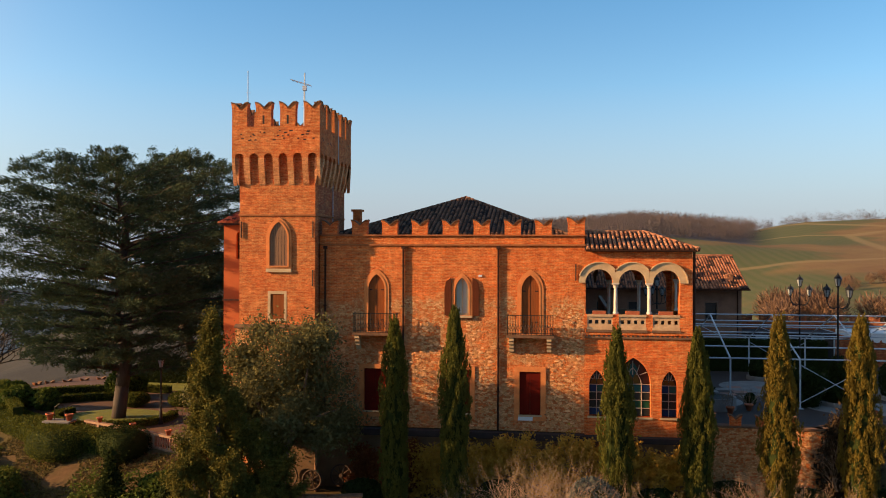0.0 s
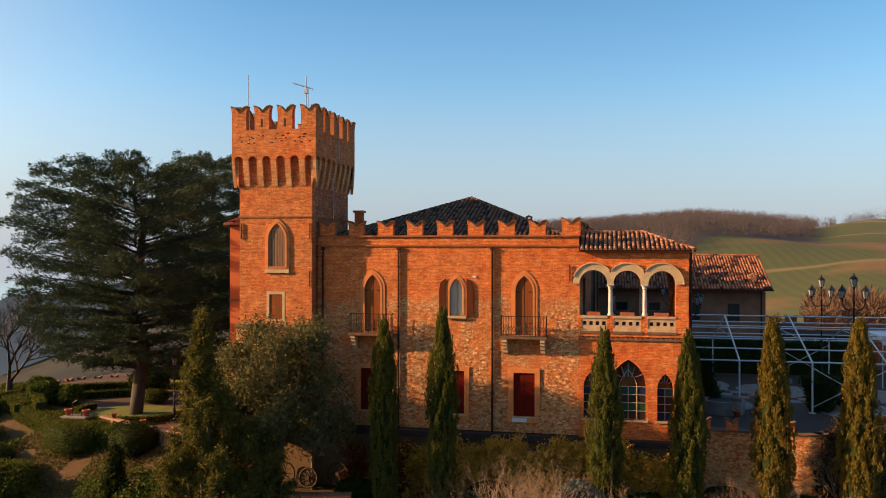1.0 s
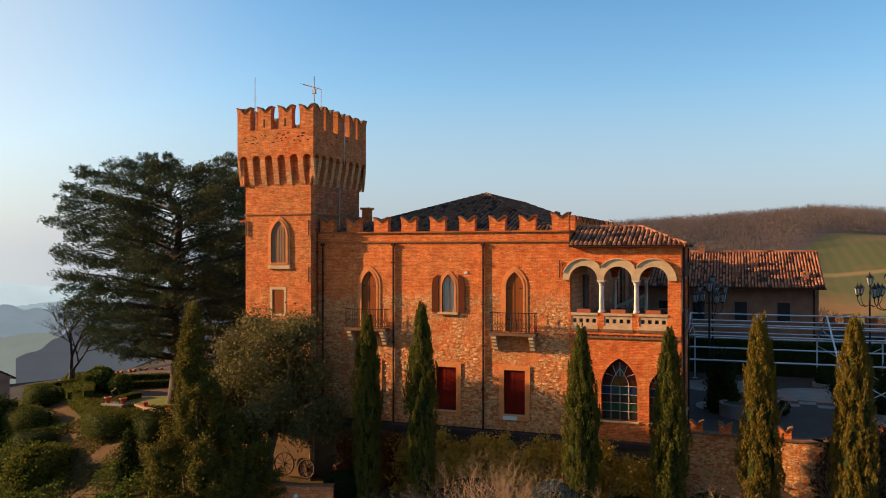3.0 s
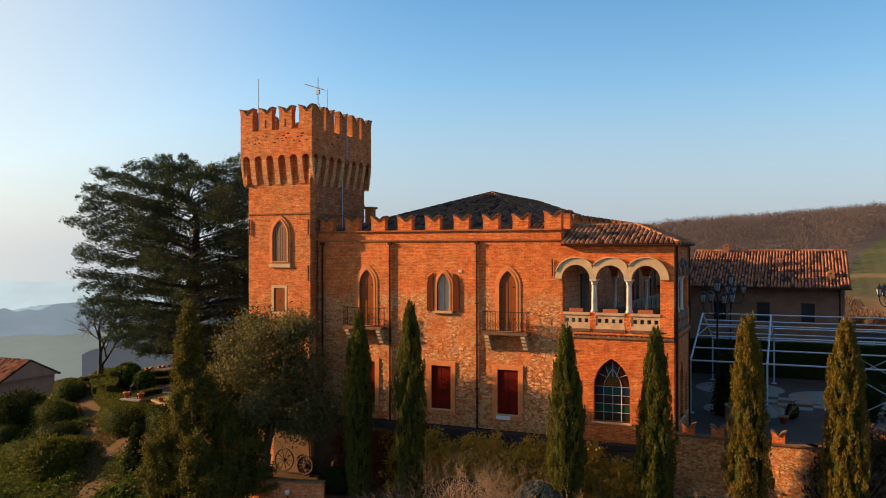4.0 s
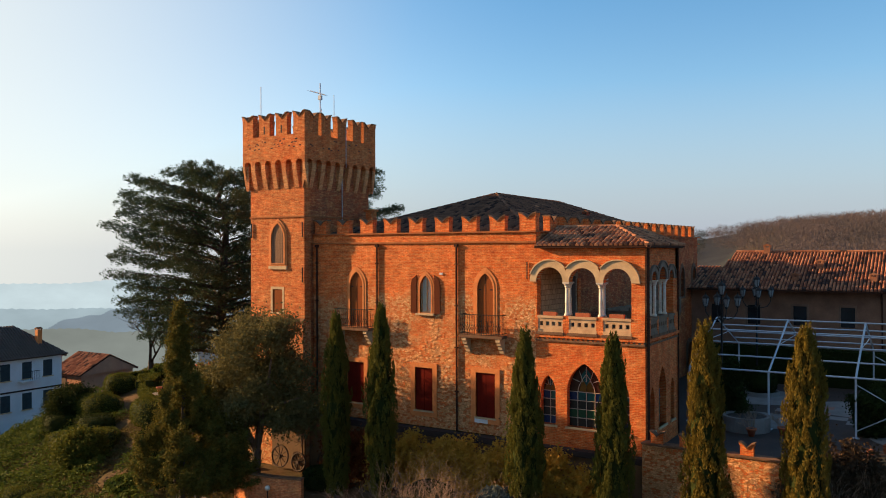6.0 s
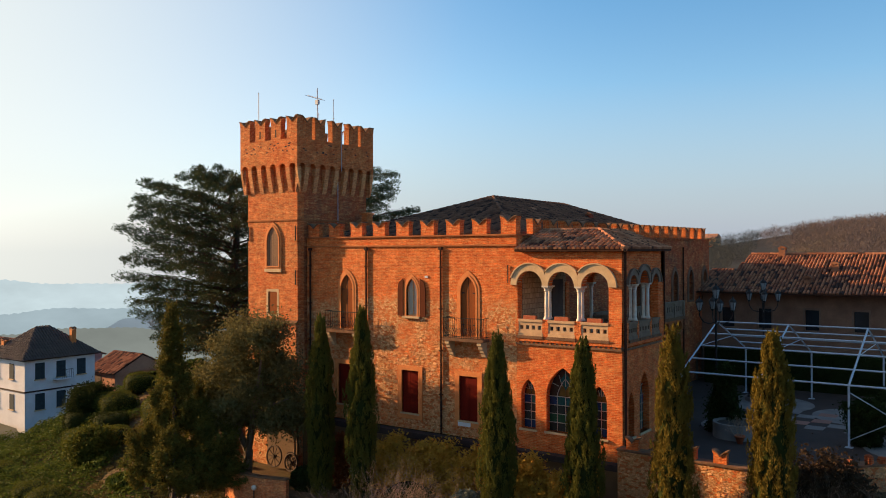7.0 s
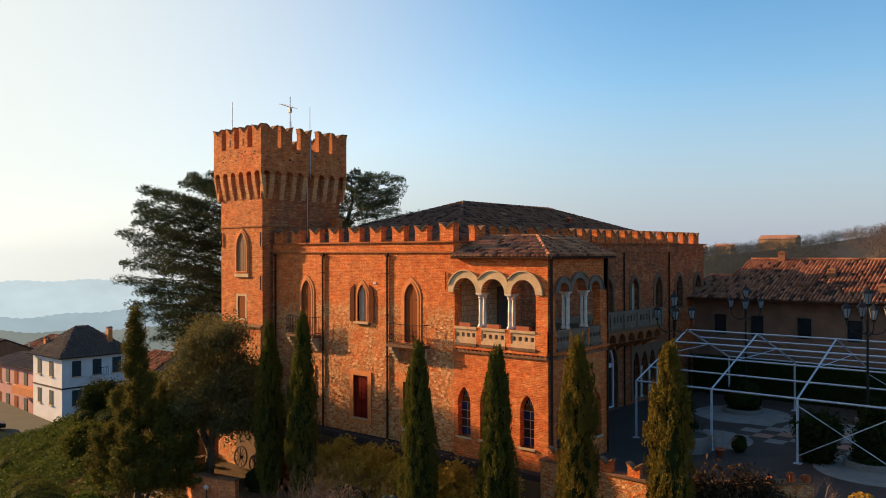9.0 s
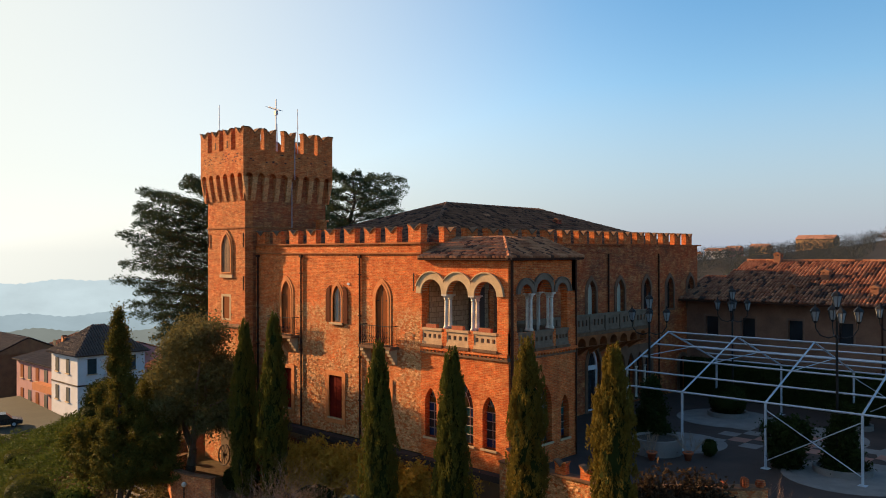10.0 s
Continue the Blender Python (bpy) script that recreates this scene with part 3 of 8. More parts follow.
def tile_roof(name, corners, mat, parent, label="", pitch=0.24, piece=0.42, lift=0.09, separate=False):
    """Rows of half-round tiles on a four-cornered or three-cornered slope: eave left, eave right, ridge right, ridge left."""
    a, b, c, d = [Vector(p) for p in corners]
    nrm = (b - a).cross(d - a if (d - a).length > 1e-6 else c - a).normalized()
    base = B()
    f = [base.verts.new(p) for p in (a, b, c, d)] if (c - d).length > 0.01 else [base.verts.new(p) for p in (a, b, c)]
    base.faces.new(f)
    ret = bmesh.ops.extrude_face_region(base, geom=list(base.faces))
    bmesh.ops.translate(base, vec=-nrm * 0.12, verts=[v for v in ret["geom"] if isinstance(v, bmesh.types.BMVert)])
    deck = part(name, base, TILE_GAP_SHADE, parent, label)
    along = (b - a).normalized()
    up = nrm.cross(along).normalized()
    depth = max((c - a).dot(up), (d - a).dot(up))
    cs, ds = (c - a).dot(along), (d - a).dot(along)
    wid = (b - a).length
    rng = random.Random(len(name) + int(wid * 10))
    prof = [(-0.5, 0.0), (-0.36, 0.75), (0, 1.0), (0.36, 0.75), (0.5, 0.0)]
    verts, faces = [], []
    shared = None
    i = 0
    n_rows = int(wid / pitch)
    for i in range(n_rows):
        u = (i + 0.5) * wid / n_rows
        # how far up this row may go
        hi = depth
        if ds > 0 and u < ds:
            hi = min(hi, depth * u / ds)
        if cs < wid and u > cs:
            hi = min(hi, depth * (wid - u) / (wid - cs))
        v = -0.06
        while v < hi - 0.12:
            ln = min(piece, hi - v)
            jx, jz = rng.uniform(-0.012, 0.012), rng.uniform(0, 0.012)
            if separate:
                o = a + along * (u + jx) + up * v + nrm * (0.012 + jz)
                basis = Matrix((along, up, nrm)).transposed().to_4x4()
                m = Matrix.Translation(o) @ basis @ Matrix.Diagonal((1, ln / piece, 1, 1))
                if shared is None:
                    tb = B()
                    r0 = [tb.verts.new((p * pitch * 0.8, 0, q * lift * 1.25)) for p, q in prof]
                    r1 = [tb.verts.new((p * pitch * 0.66, piece * 1.04, q * lift * 0.8)) for p, q in prof]
                    for k in range(4):
                        tb.faces.new((r0[k], r0[k + 1], r1[k + 1], r1[k]))
                    tb.faces.new(r0[::-1])
                    shared = part("roof_tile", tb, mat, deck, smooth=False)
                    shared.matrix_local = m
                else:
                    again(shared, deck, m)
            else:
                k0 = len(verts)
                for s, vv, hh in ((0.8, v, lift * 1.25), (0.68, v + ln * 1.04, lift * 0.8)):
                    for p, q in prof:
                        verts.append(a + along * (u + jx + p * pitch * s) + up * vv + nrm * (0.012 + jz + q * hh))
                for k in range(4):
                    faces.append((k0 + k, k0 + k + 1, k0 + 6 + k, k0 + 5 + k))
                faces.append((k0, k0 + 4, k0 + 3, k0 + 2, k0 + 1)[::-1])
            v += piece
    if verts:
        ob = mesh_from("tiling", [tuple(p) for p in verts], faces, mat, deck)
        ob["kind"] = "stuff"
    return deck


def ridge_tiles(p0, p1, mat, parent, r=0.1):
    bm = B()
    p0, p1 = Vector(p0), Vector(p1)
    n = max(2, int((p1 - p0).length / 0.42))
    for i in range(n):
        tube(bm, p0.lerp(p1, i / n), p0.lerp(p1, (i + 1.04) / n), r * 1.12, r * 0.92, 8)
    return part("ridge_tiles", bm, mat, parent, "mortared ridge tiles")


def surround(name, opening, c, by, z0, axis, d, proj, mat, parent, depth=0.1, sill=True):
    """A moulded frame round an opening, standing proud of the wall."""
    low = min(v for _, v in opening)
    outer = grown(opening, c, by, low - (0.12 if sill else 0))
    bm = slab(B(), outer, [opening] if sill else [[(u, v if v > low + 1e-6 else low + 0.001) for u, v in opening]], axis, d - proj, d + depth)
    if sill:
        roll = grown(opening, c, by * 0.4, low - 0.05)
        part("inner_moulding", slab(B(), roll, [opening], axis, d - proj * 1.6, d - proj + (0.002 if proj > 0 else -0.002)), mat, parent)
    return part(name, bm, mat, parent)


# brick darkened both for weathering and for the shade on the side wall
DARKENED_BRICK = brick_mat("weathered_brick", (0.3, 0.072, 0.028), (0.15, 0.031, 0.014), (0.28, 0.16, 0.09))
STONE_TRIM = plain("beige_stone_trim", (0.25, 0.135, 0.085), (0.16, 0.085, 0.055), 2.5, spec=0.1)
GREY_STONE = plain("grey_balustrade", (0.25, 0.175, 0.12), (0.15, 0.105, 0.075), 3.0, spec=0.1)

# ---- main block ----
FY, FX0, FX1 = 39.4, -11.5, 1.62
palace = thing("palace", "castle house of orange brick and rubble stone with crenellations", "castle")
f1 = arch(-8.58, 0.82, 5.38, 7.45, 8.2)
f2 = arch(-0.98, 0.84, 5.38, 7.45, 8.2)
bif = arch(-4.31, 0.66, 6.22, 7.4, 8.06)
doors = [(-9.19, -8.1), (-4.94, -3.91), (-1.49, -0.47)]
openings = [f1, f2, bif] + [rect(a, b, 1.43, 3.52) for a, b in doors]
part("front_wall", slab(B(), rect(FX0, FX1, 0.64, 10.1), openings, "y", FY, FY + 0.5), MASONRY, palace, "brick above, rubble stone with brick patches below")
RY1 = 65.4
rwin = [arch(c, 0.86, 5.75 if c < 58 else 6.05, 7.35, 8.1) for c in (52.8, 55.8, 58.8, 61.65, 64.4)]
rdoor = [arch(53.0, 1.3, 0.62, 3.1, 4.3)] + [arch(c, 0.74, 0.9, 2.75, 3.65) for c in (55.9, 56.9, 57.9, 58.9)] + [arch(63.3, 1.0, 0.62, 2.35)]
part("side_wall", slab(B(), rect(FY + 0.5, RY1, 0.3, 10.1), rwin + rdoor, "x", FX1, FX1 - 0.45), DARKENED_BRICK, palace, "weathered brick side wall, its shade darkened into the colour")
bm = box(B(), FX0, FX1, RY1, RY1 + 0.4, 0.3, 10.1)
box(bm, FX0 - 0.4, FX0, 44.4, RY1 + 0.4, -1.2, 10.1)
part("rear_walls", bm, BRICK, palace)
bm = box(B(), FX0 + 0.1, FX1 - 0.5, FY + 1.6, RY1, 0.4, 0.6)
box(bm, FX0 + 0.1, FX1 - 0.6, FY + 0.6, RY1 - 0.1, 5.0, 5.3)
box(bm, FX0 + 0.1, FX1 - 0.6, FY + 1.5, FY + 1.6, 0.6, 9.9)
box(bm, FX1 - 1.6, FX1 - 1.5, FY + 1.6, RY1 - 0.1, 0.6, 9.9)
part("inner_walls", bm, INTERIOR, palace)
bm = box(B(), FX0, FX1 + 0.04, FY - 0.07, FY + 0.02, 9.62, 9.7)
part("string_course", bm, CORNICE, palace)
bm = box(B(), FX0, FX1 + 0.05, FY - 0.09, FY + 0.5, 10.1, 10.17)
part("cornice", bm, CORNICE, palace)
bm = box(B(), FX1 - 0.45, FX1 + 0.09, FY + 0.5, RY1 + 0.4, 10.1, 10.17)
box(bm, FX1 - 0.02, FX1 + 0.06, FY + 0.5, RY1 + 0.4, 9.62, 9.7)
# side cornice in the same brick, its shade darkened into the colour
side_parts = [part("cornice", bm, DARKENED_BRICK, palace)]
bm = box(B(), FX0 + 0.3, FX1 + 0.02, FY - 0.45, FY + 0.02, 0.3, 0.6)
box(bm, FX1 + 0.02, 6.75, FY - 0.45, FY + 0.02, 0.3, 0.56)
part("base_ledge", bm, LEDGE, palace, "dark stone ledge along the wall's foot")
bm = box(B(), FX0 - 0.1, 6.68, FY - 0.3, FY + 0.3, -2.9, 0.3)
part("footing_wall", bm, PLASTER, palace, "plastered footing wall, darkened for shade")
small, big = Merlons(0.78, 0.7, 0.34, BRICK), Merlons(0.8, 0.8, 0.4, BRICK)
for x in (-11.38, -9.85, -8.32, -6.81, -5.28, -3.75, -2.23, -0.74):
    small.put(palace, pose(x, FY, 10.17))
big.put(palace, pose(0.82, FY - 0.02, 10.17))
y = FY + 1.5
while y < RY1 - 0.4:
    side_parts.append(small.put(palace, pose(FX1, y, 10.17, 0, 0, 90)))
    y += 1.53
# hip roof behind the parapet
E0 = [(FX0 + 0.2, FY + 0.75, 10.05), (FX1 - 0.5, FY + 0.75, 10.05), (FX1 - 0.5, RY1, 10.05), (FX0 + 0.2, RY1, 10.05)]
A0, A1 = (-5.05, 48.25, 12.56), (-5.05, 57.2, 12.5)
tile_roof("roof_front", [E0[0], E0[1], A0, A0], ROOF_DARK, palace, "dark grey-brown tiled hip roof", 0.23, 0.42)
tile_roof("roof_side", [E0[1], E0[2], A1, A0], ROOF_DARK, palace, "", 0.23, 0.42)
tile_roof("roof_rear", [E0[2], E0[3], A1, A1], ROOF_DARK, palace, "", 0.6, 0.8)
tile_roof("roof_west", [E0[3], E0[0], A0, A1], ROOF_DARK, palace, "", 0.6, 0.8)
for p in (E0[0], E0[1]):
    ridge_tiles(p, A0, ROOF_DARK, palace, 0.12)
ridge_tiles(A0, A1, ROOF_DARK, palace, 0.12)
ridge_tiles(E0[2], A1, ROOF_DARK, palace, 0.12)


def chimney(parent, x, y, z0, z1, w=0.5, mat=TERRACOTTA):
    bm = box(B(), x - w / 2, x + w / 2, y - w / 2, y + w / 2, z0, z1)
    ch = part("chimney", bm, mat, parent, "small brick chimney")
    for sx in (-1, 1):
        for sy in (-1, 1):
            part("leg", box(B(), x + sx * w * 0.42 - 0.05, x + sx * w * 0.42 + 0.05, y + sy * w * 0.42 - 0.05, y + sy * w * 0.42 + 0.05, z1, z1 + 0.1), mat, ch)
    slab(bm := B(), [(x - w * 0.6, z1 + 0.1), (x + w * 0.6, z1 + 0.1), (x + w * 0.6, z1 + 0.15), (x, z1 + 0.13 + w * 0.35), (x - w * 0.6, z1 + 0.15)], [], "y", y - w * 0.58, y + w * 0.58)
    part("cap", bm, ROOF, ch)
    return ch


CHIM = plain("red_chimney_brick", (0.36, 0.07, 0.03), (0.24, 0.05, 0.025), 5.0)
chimney(palace, -3.2, 49.6, 10.9, 11.7, 0.36, CHIM)
chimney(palace, -2.3, 55.5, 10.6, 11.6, 0.36, CHIM)
# pipes
for x, z0 in ((-7.23, 0.62), (-2.53, 0.62), (-11.2, 0.62)):
    bm = tube(B(), (x, FY - 0.062, z0), (x, FY - 0.062, 9.6), 0.048)
    box(bm, x - 0.09, x + 0.09, FY - 0.13, FY, 9.45, 9.6)
    for z in (2.5, 4.6, 6.6, 8.6):
        if z > z0:
            box(bm, x - 0.08, x + 0.08, FY - 0.13, FY, z, z + 0.05)
    part("downpipe", bm, PIPE, palace)
for y in (54.5, 60.2):
    side_parts.append(part("downpipe", tube(B(), (FX1 + 0.065, y, 0.6), (FX1 + 0.065, y, 9.6), 0.05), PIPE, palace))
for x, z0, z1 in ((1.2, 7.95, 8.75), (-0.25, 1.45, 1.5)):
    part("tie_iron", tube(B(), (x, FY - 0.05, z0), (x, FY - 0.05, z1), 0.03), IRON, palace)


def french_door(op, c):
    w = part("french_door", slab(B(), [(u, v) for u, v in op], [], "y", FY + 0.03, FY + 0.09), SHUTTER, palace, "closed brown pointed-arch shutters")
    part("gap", box(B(), c - 0.008, c + 0.008, FY + 0.022, FY + 0.03, 5.4, 8.1), IRON, w)
    surround("surround", op, c, 0.22, 5.38, "y", FY, 0.03, TERRACOTTA, w, 0.12)
    for z in (5.9, 7.4):
        for s in (-1, 1):
            part("hinge", box(B(), c + s * 0.3 - 0.07, c + s * 0.3 + 0.07, FY + 0.022, FY + 0.03, z, z + 0.05), IRON, w)


french_door(f1, -8.58)
french_door(f2, -0.98)


def balcony(x0, x1):
    b = part("balcony", slab(B(), rect(x0, x1, FY - 0.56, FY), [], "z", 5.2, 5.33), COPING, palace, "stone balcony slab on stepped brackets")
    for x in (x0 + 0.12, x1 - 0.34):
        prof = [(FY, 5.2), (FY - 0.52, 5.2), (FY - 0.52, 5.05), (FY - 0.42, 5.0), (FY - 0.4, 4.88), (FY - 0.29, 4.82), (FY - 0.27, 4.7), (FY - 0.15, 4.64), (FY - 0.13, 4.5), (FY, 4.44)]
        part("bracket", slab(B(), prof, [], "x", x, x + 0.22), CREAM, b, "stepped cream stone bracket")
    bm = B()
    y = FY - 0.52
    for z in (5.42, 6.28):
        tube(bm, (x0 + 0.05, y, z), (x1 - 0.05, y, z), 0.018, n=5)
        for x in (x0 + 0.05, x1 - 0.05):
            tube(bm, (x, y, z), (x, FY, z), 0.018, n=5)
    n = int((x1 - x0) / 0.13)
    for i in range(n + 1):
        x = x0 + 0.05 + (x1 - x0 - 0.1) * i / n
        tube(bm, (x, y, 5.33), (x, y, 6.3), 0.011, n=4)
        if i < n:
            tube(bm, (x, y, 5.5), (x + 0.13, y, 5.85), 0.009, n=4)
            tube(bm, (x + 0.13, y, 5.5), (x, y, 5.85), 0.009, n=4)
    for i in range(4):
        for x in (x0 + 0.05, x1 - 0.05):
            tube(bm, (x, y + 0.13 * i, 5.33), (x, y + 0.13 * i, 6.3), 0.011, n=4)
    part("railing", bm, IRON, b, "thin wrought iron railing")


balcony(-9.7, -7.45)
balcony(-2.1, 0.16)
# twin-light window with open shutters
w = part("window", slab(B(), bif, [], "y", FY + 0.14, FY + 0.17), CURTAIN, palace, "pointed window with open brown shutters")
surround("surround", bif, -4.31, 0.18, 6.22, "y", FY, 0.03, TERRACOTTA, w, 0.12)
bm = box(B(), -4.33, -4.29, FY + 0.08, FY + 0.14, 6.22, 8.0)
for x in (-4.6, -4.02):
    box(bm, x - 0.025, x + 0.025, FY + 0.08, FY + 0.14, 6.22, 7.7)
box(bm, -4.62, -4.0, FY + 0.08, FY + 0.14, 6.22, 6.3)
part("window_frame", bm, CREAM, w)
part("sill", box(B(), -4.85, -3.8, FY - 0.12, FY + 0.2, 6.1, 6.2), CREAM, w)
for s in (-1, 1):
    c = -4.31 + s * 0.69
    pts = [(c - 0.17, 6.2), (c + 0.17, 6.2)] + ([(c + 0.17, 7.5), (c + 0.1, 7.86), (c - 0.17, 8.06)] if s > 0 else [(c + 0.17, 8.06), (c - 0.1, 7.86), (c - 0.17, 7.5)])
    sh = part("shutter", slab(B(), pts, [], "y", FY - 0.06, FY - 0.02), DARK_SHUTTER, w)
    for z in (6.35, 6.95, 7.5):
        part("batten", box(B(), c - 0.16, c + 0.16, FY - 0.072, FY - 0.06, z, z + 0.06), DARK_SHUTTER, sh)
for a, b in doors:
    w = part("red_shutter", boards(a, b, 1.43, 3.52, "y", FY + 0.03), RED_PAINT, palace, "closed dark red shutters")
    part("surround", slab(B(), rect(a - 0.25, b + 0.25, 1.14, 3.74), [rect(a, b, 1.43, 3.52)], "y", FY - 0.05, FY + 0.1), TERRACOTTA, w)
    part("sill", box(B(), a - 0.06, b + 0.06, FY - 0.1, FY + 0.14, 1.36, 1.43), CREAM, w)
part("plaque", box(B(), -1.55, -0.85, FY - 0.07, FY, 1.16, 1.34), WHITE_WALL, palace, "small white plaque under a window")
part("plaque", box(B(), -3.5, -3.33, FY - 0.04, FY, 8.1, 8.2), WHITE_WALL, palace)
# side windows and doors
for i, op in enumerate(rwin):
    c = (op[0][0] + op[1][0]) / 2
    w = part("side_window", slab(B(), op, [], "x", FX1 - 0.25, FX1 - 0.28), CURTAIN if i < 2 else GLASS_DARK, palace)
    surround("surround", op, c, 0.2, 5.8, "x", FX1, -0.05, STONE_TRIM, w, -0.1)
    part("mullion", box(B(), FX1 - 0.25, FX1 - 0.2, c - 0.03, c + 0.03, op[0][1], 8.0), CREAM, w)
for i, op in enumerate(rdoor):
    c = (op[0][0] + op[1][0]) / 2
    w = part("side_door", slab(B(), op, [], "x", FX1 - 0.25, FX1 - 0.28), GLASS_DARK, palace)
    if i == 0:
        bm = slab(B(), op, [[(c + (u - c) * 0.8, 0.7 if v < 1 else v - 0.12) for u, v in op]], "x", FX1 - 0.24, FX1 - 0.16)
        box(bm, FX1 - 0.24, FX1 - 0.16, c - 0.55, c + 0.55, 2.95, 3.2)
        part("white_frame", bm, WHITE_WALL, w, "white painted pointed door frame")
    if i in (0, 5):
        surround("surround", op, c, 0.2, 0.6, "x", FX1, -0.06, STONE_TRIM, w, -0.1)
part("arcade_surround", slab(B(), rect(55.3, 59.5, 0.72, 4.05), rdoor[1:5], "x", FX1 + 0.07, FX1 - 0.1), STONE_TRIM, palace, "pale stone surround of four pointed openings")
for y in (56.4, 57.4, 58.4):
    part("colonnette", lathe(B(), [(0.1, 0.9), (0.075, 1.0), (0.07, 2.6), (0.12, 2.75)], FX1 + 0.1, y, 8), MARBLE, palace)
# long balcony on corbel arches
lb = part("long_balcony", box(B(), FX1, 3.0, 44.6, 56.8, 5.2, 5.38), COPING, palace, "long stone balcony on corbelled brick arches")
n, y0 = 11, 45.4
step = (56.7 - y0) / n
holes = [arch(y0 + (i + 0.5) * step, step * 0.72, 4.6, 4.72) for i in range(n)]
part("corbel_arcade", slab(B(), rect(y0, 56.8, 4.6, 5.2), [[(u, v + 0.002) for u, v in h] for h in holes], "x", 2.92, 2.7), CORNICE, lb)
for i in range(n + 1):
    yc = y0 + i * step
    part("corbel", slab(B(), [(FX1, 3.9), (2.2, 4.3), (2.92, 4.62), (2.92, 5.2), (FX1, 5.2)], [], "y", yc - 0.1, yc + 0.1), CORNICE, lb)
part("rail", box(B(), 2.84, 3.02, 44.6, 56.8, 6.22, 6.34), GREY_STONE, lb)
part("rail", box(B(), 2.86, 3.0, 44.6, 56.8, 5.4, 5.5), GREY_STONE, lb)
for i in range(9):
    yc = 44.9 + i * 1.47
    part("pier", box(B(), 2.82, 3.03, yc - 0.12, yc + 0.12, 5.38, 6.24), GREY_STONE, lb)
    if i < 8:
        part("panel", slab(B(), rect(yc + 0.14, yc + 1.33, 5.5, 6.22), [arch(yc + 0.38 + k * 0.35, 0.16, 5.72, 5.98, n=3) for k in range(3)], "x", 2.96, 2.88), GREY_STONE, lb)

# the side wall stands a little out of square
HINGE = pose(FX1, FY + 0.5, 0, 0, 0, -1.46) @ pose(-FX1, -FY - 0.5, 0)
side_parts += [o for o in palace.children if o.name.split(".")[0] in ("side_wall", "side_window", "side_door", "arcade_surround", "colonnette", "long_balcony")]
for o in side_parts:
    o.matrix_basis = HINGE @ o.matrix_basis

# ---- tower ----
# tower brick again, darker: the shade on the shaft's sides is in the colour
DARKENED_TOWER_BRICK = brick_mat("dark_weathered_brick", (0.36, 0.095, 0.038), (0.2, 0.046, 0.02), (0.3, 0.15, 0.08))
TX0, TX1, TY0, TY1 = -15.45, -11.55, 38.74, 44.4
tower = thing("tower", "square orange brick tower with corbelled crenellated top", "tower")
tw = arch(-13.4, 0.92, 8.6, 9.95, 10.78)
tq = rect(-13.83, -13.13, 5.95, 7.2)
part("shaft", slab(B(), rect(TX0, TX1, 5.6, 14.4), [tw, tq], "y", TY0, TY0 + 0.5), TOWER_BRICK, tower)
part("stone_base", box(B(), TX0, TX1, TY0 - 0.02, TY0 + 0.5, -2.6, 5.6), MASONRY, tower, "rubble stone base patched with brick")
part("shaft_wall", box(B(), TX1 - 0.5, TX1, TY0 + 0.5, TY1, -2.6, 14.4), DARKENED_TOWER_BRICK, tower)
part("shaft_wall", box(B(), TX0, TX0 + 0.5, TY0 + 0.5, TY1, -2.6, 14.4), DARKENED_TOWER_BRICK, tower)
part("shaft_wall", box(B(), TX0 + 0.5, TX1 - 0.5, TY1 - 0.5, TY1, -2.6, 14.4), DARKENED_TOWER_BRICK, tower)
part("dark_room", box(B(), TX0 + 0.5, TX1 - 0.5, TY0 + 1.2, TY0 + 1.3, 0, 12), INTERIOR, tower)
bm = B()
box(bm, TX0 - 0.05, TX1 + 0.05, TY0 - 0.05, TY0, 11.08, 11.16)
box(bm, TX1, TX1 + 0.05, TY0, TY1, 11.08, 11.16)
part("string_course", bm, CORNICE, tower)
w = part("window", slab(B(), tw, [], "y", TY0 - 0.03, TY0 + 0.03), OLD_WOOD, tower, "pointed window closed with weathered grey boards")
bm = B()
for x in (-13.7, -13.55, -13.4, -13.25, -13.1):
    box(bm, x - 0.008, x + 0.008, TY0 - 0.036, TY0 - 0.03, 8.62, 10.4)
part("gap", bm, IRON, w)
surround("surround", tw, -13.4, 0.2, 8.6, "y", TY0, 0.06, TERRACOTTA, w, 0.1)
part("sill", box(B(), -14.05, -12.75, TY0 - 0.09, TY0, 8.28, 8.46), CREAM, w, "worn pale stone sill")
w = part("window", slab(B(), tq, [], "y", TY0 + 0.02, TY0 + 0.07), SHUTTER, tower, "small window with a brown shutter")
part("surround", slab(B(), rect(-13.97, -13.0, 5.85, 7.34), [tq], "y", TY0 - 0.012, TY0 + 0.08), CREAM, w, "patched plaster surround")
for x in (TX0 + 0.1, TX1 - 0.1):
    for z in (10.4, 8.0):
        if x > -13 or z > 9:
            part("tie_iron", tube(B(), (x, TY0 - 0.05, z - 0.4), (x, TY0 - 0.05, z + 0.4), 0.035), IRON, tower)
O = 0.3  # how far the top stands out
PX0, PX1, PY0, PY1 = TX0 - O, TX1 + O, TY0 - O, TY1 + O


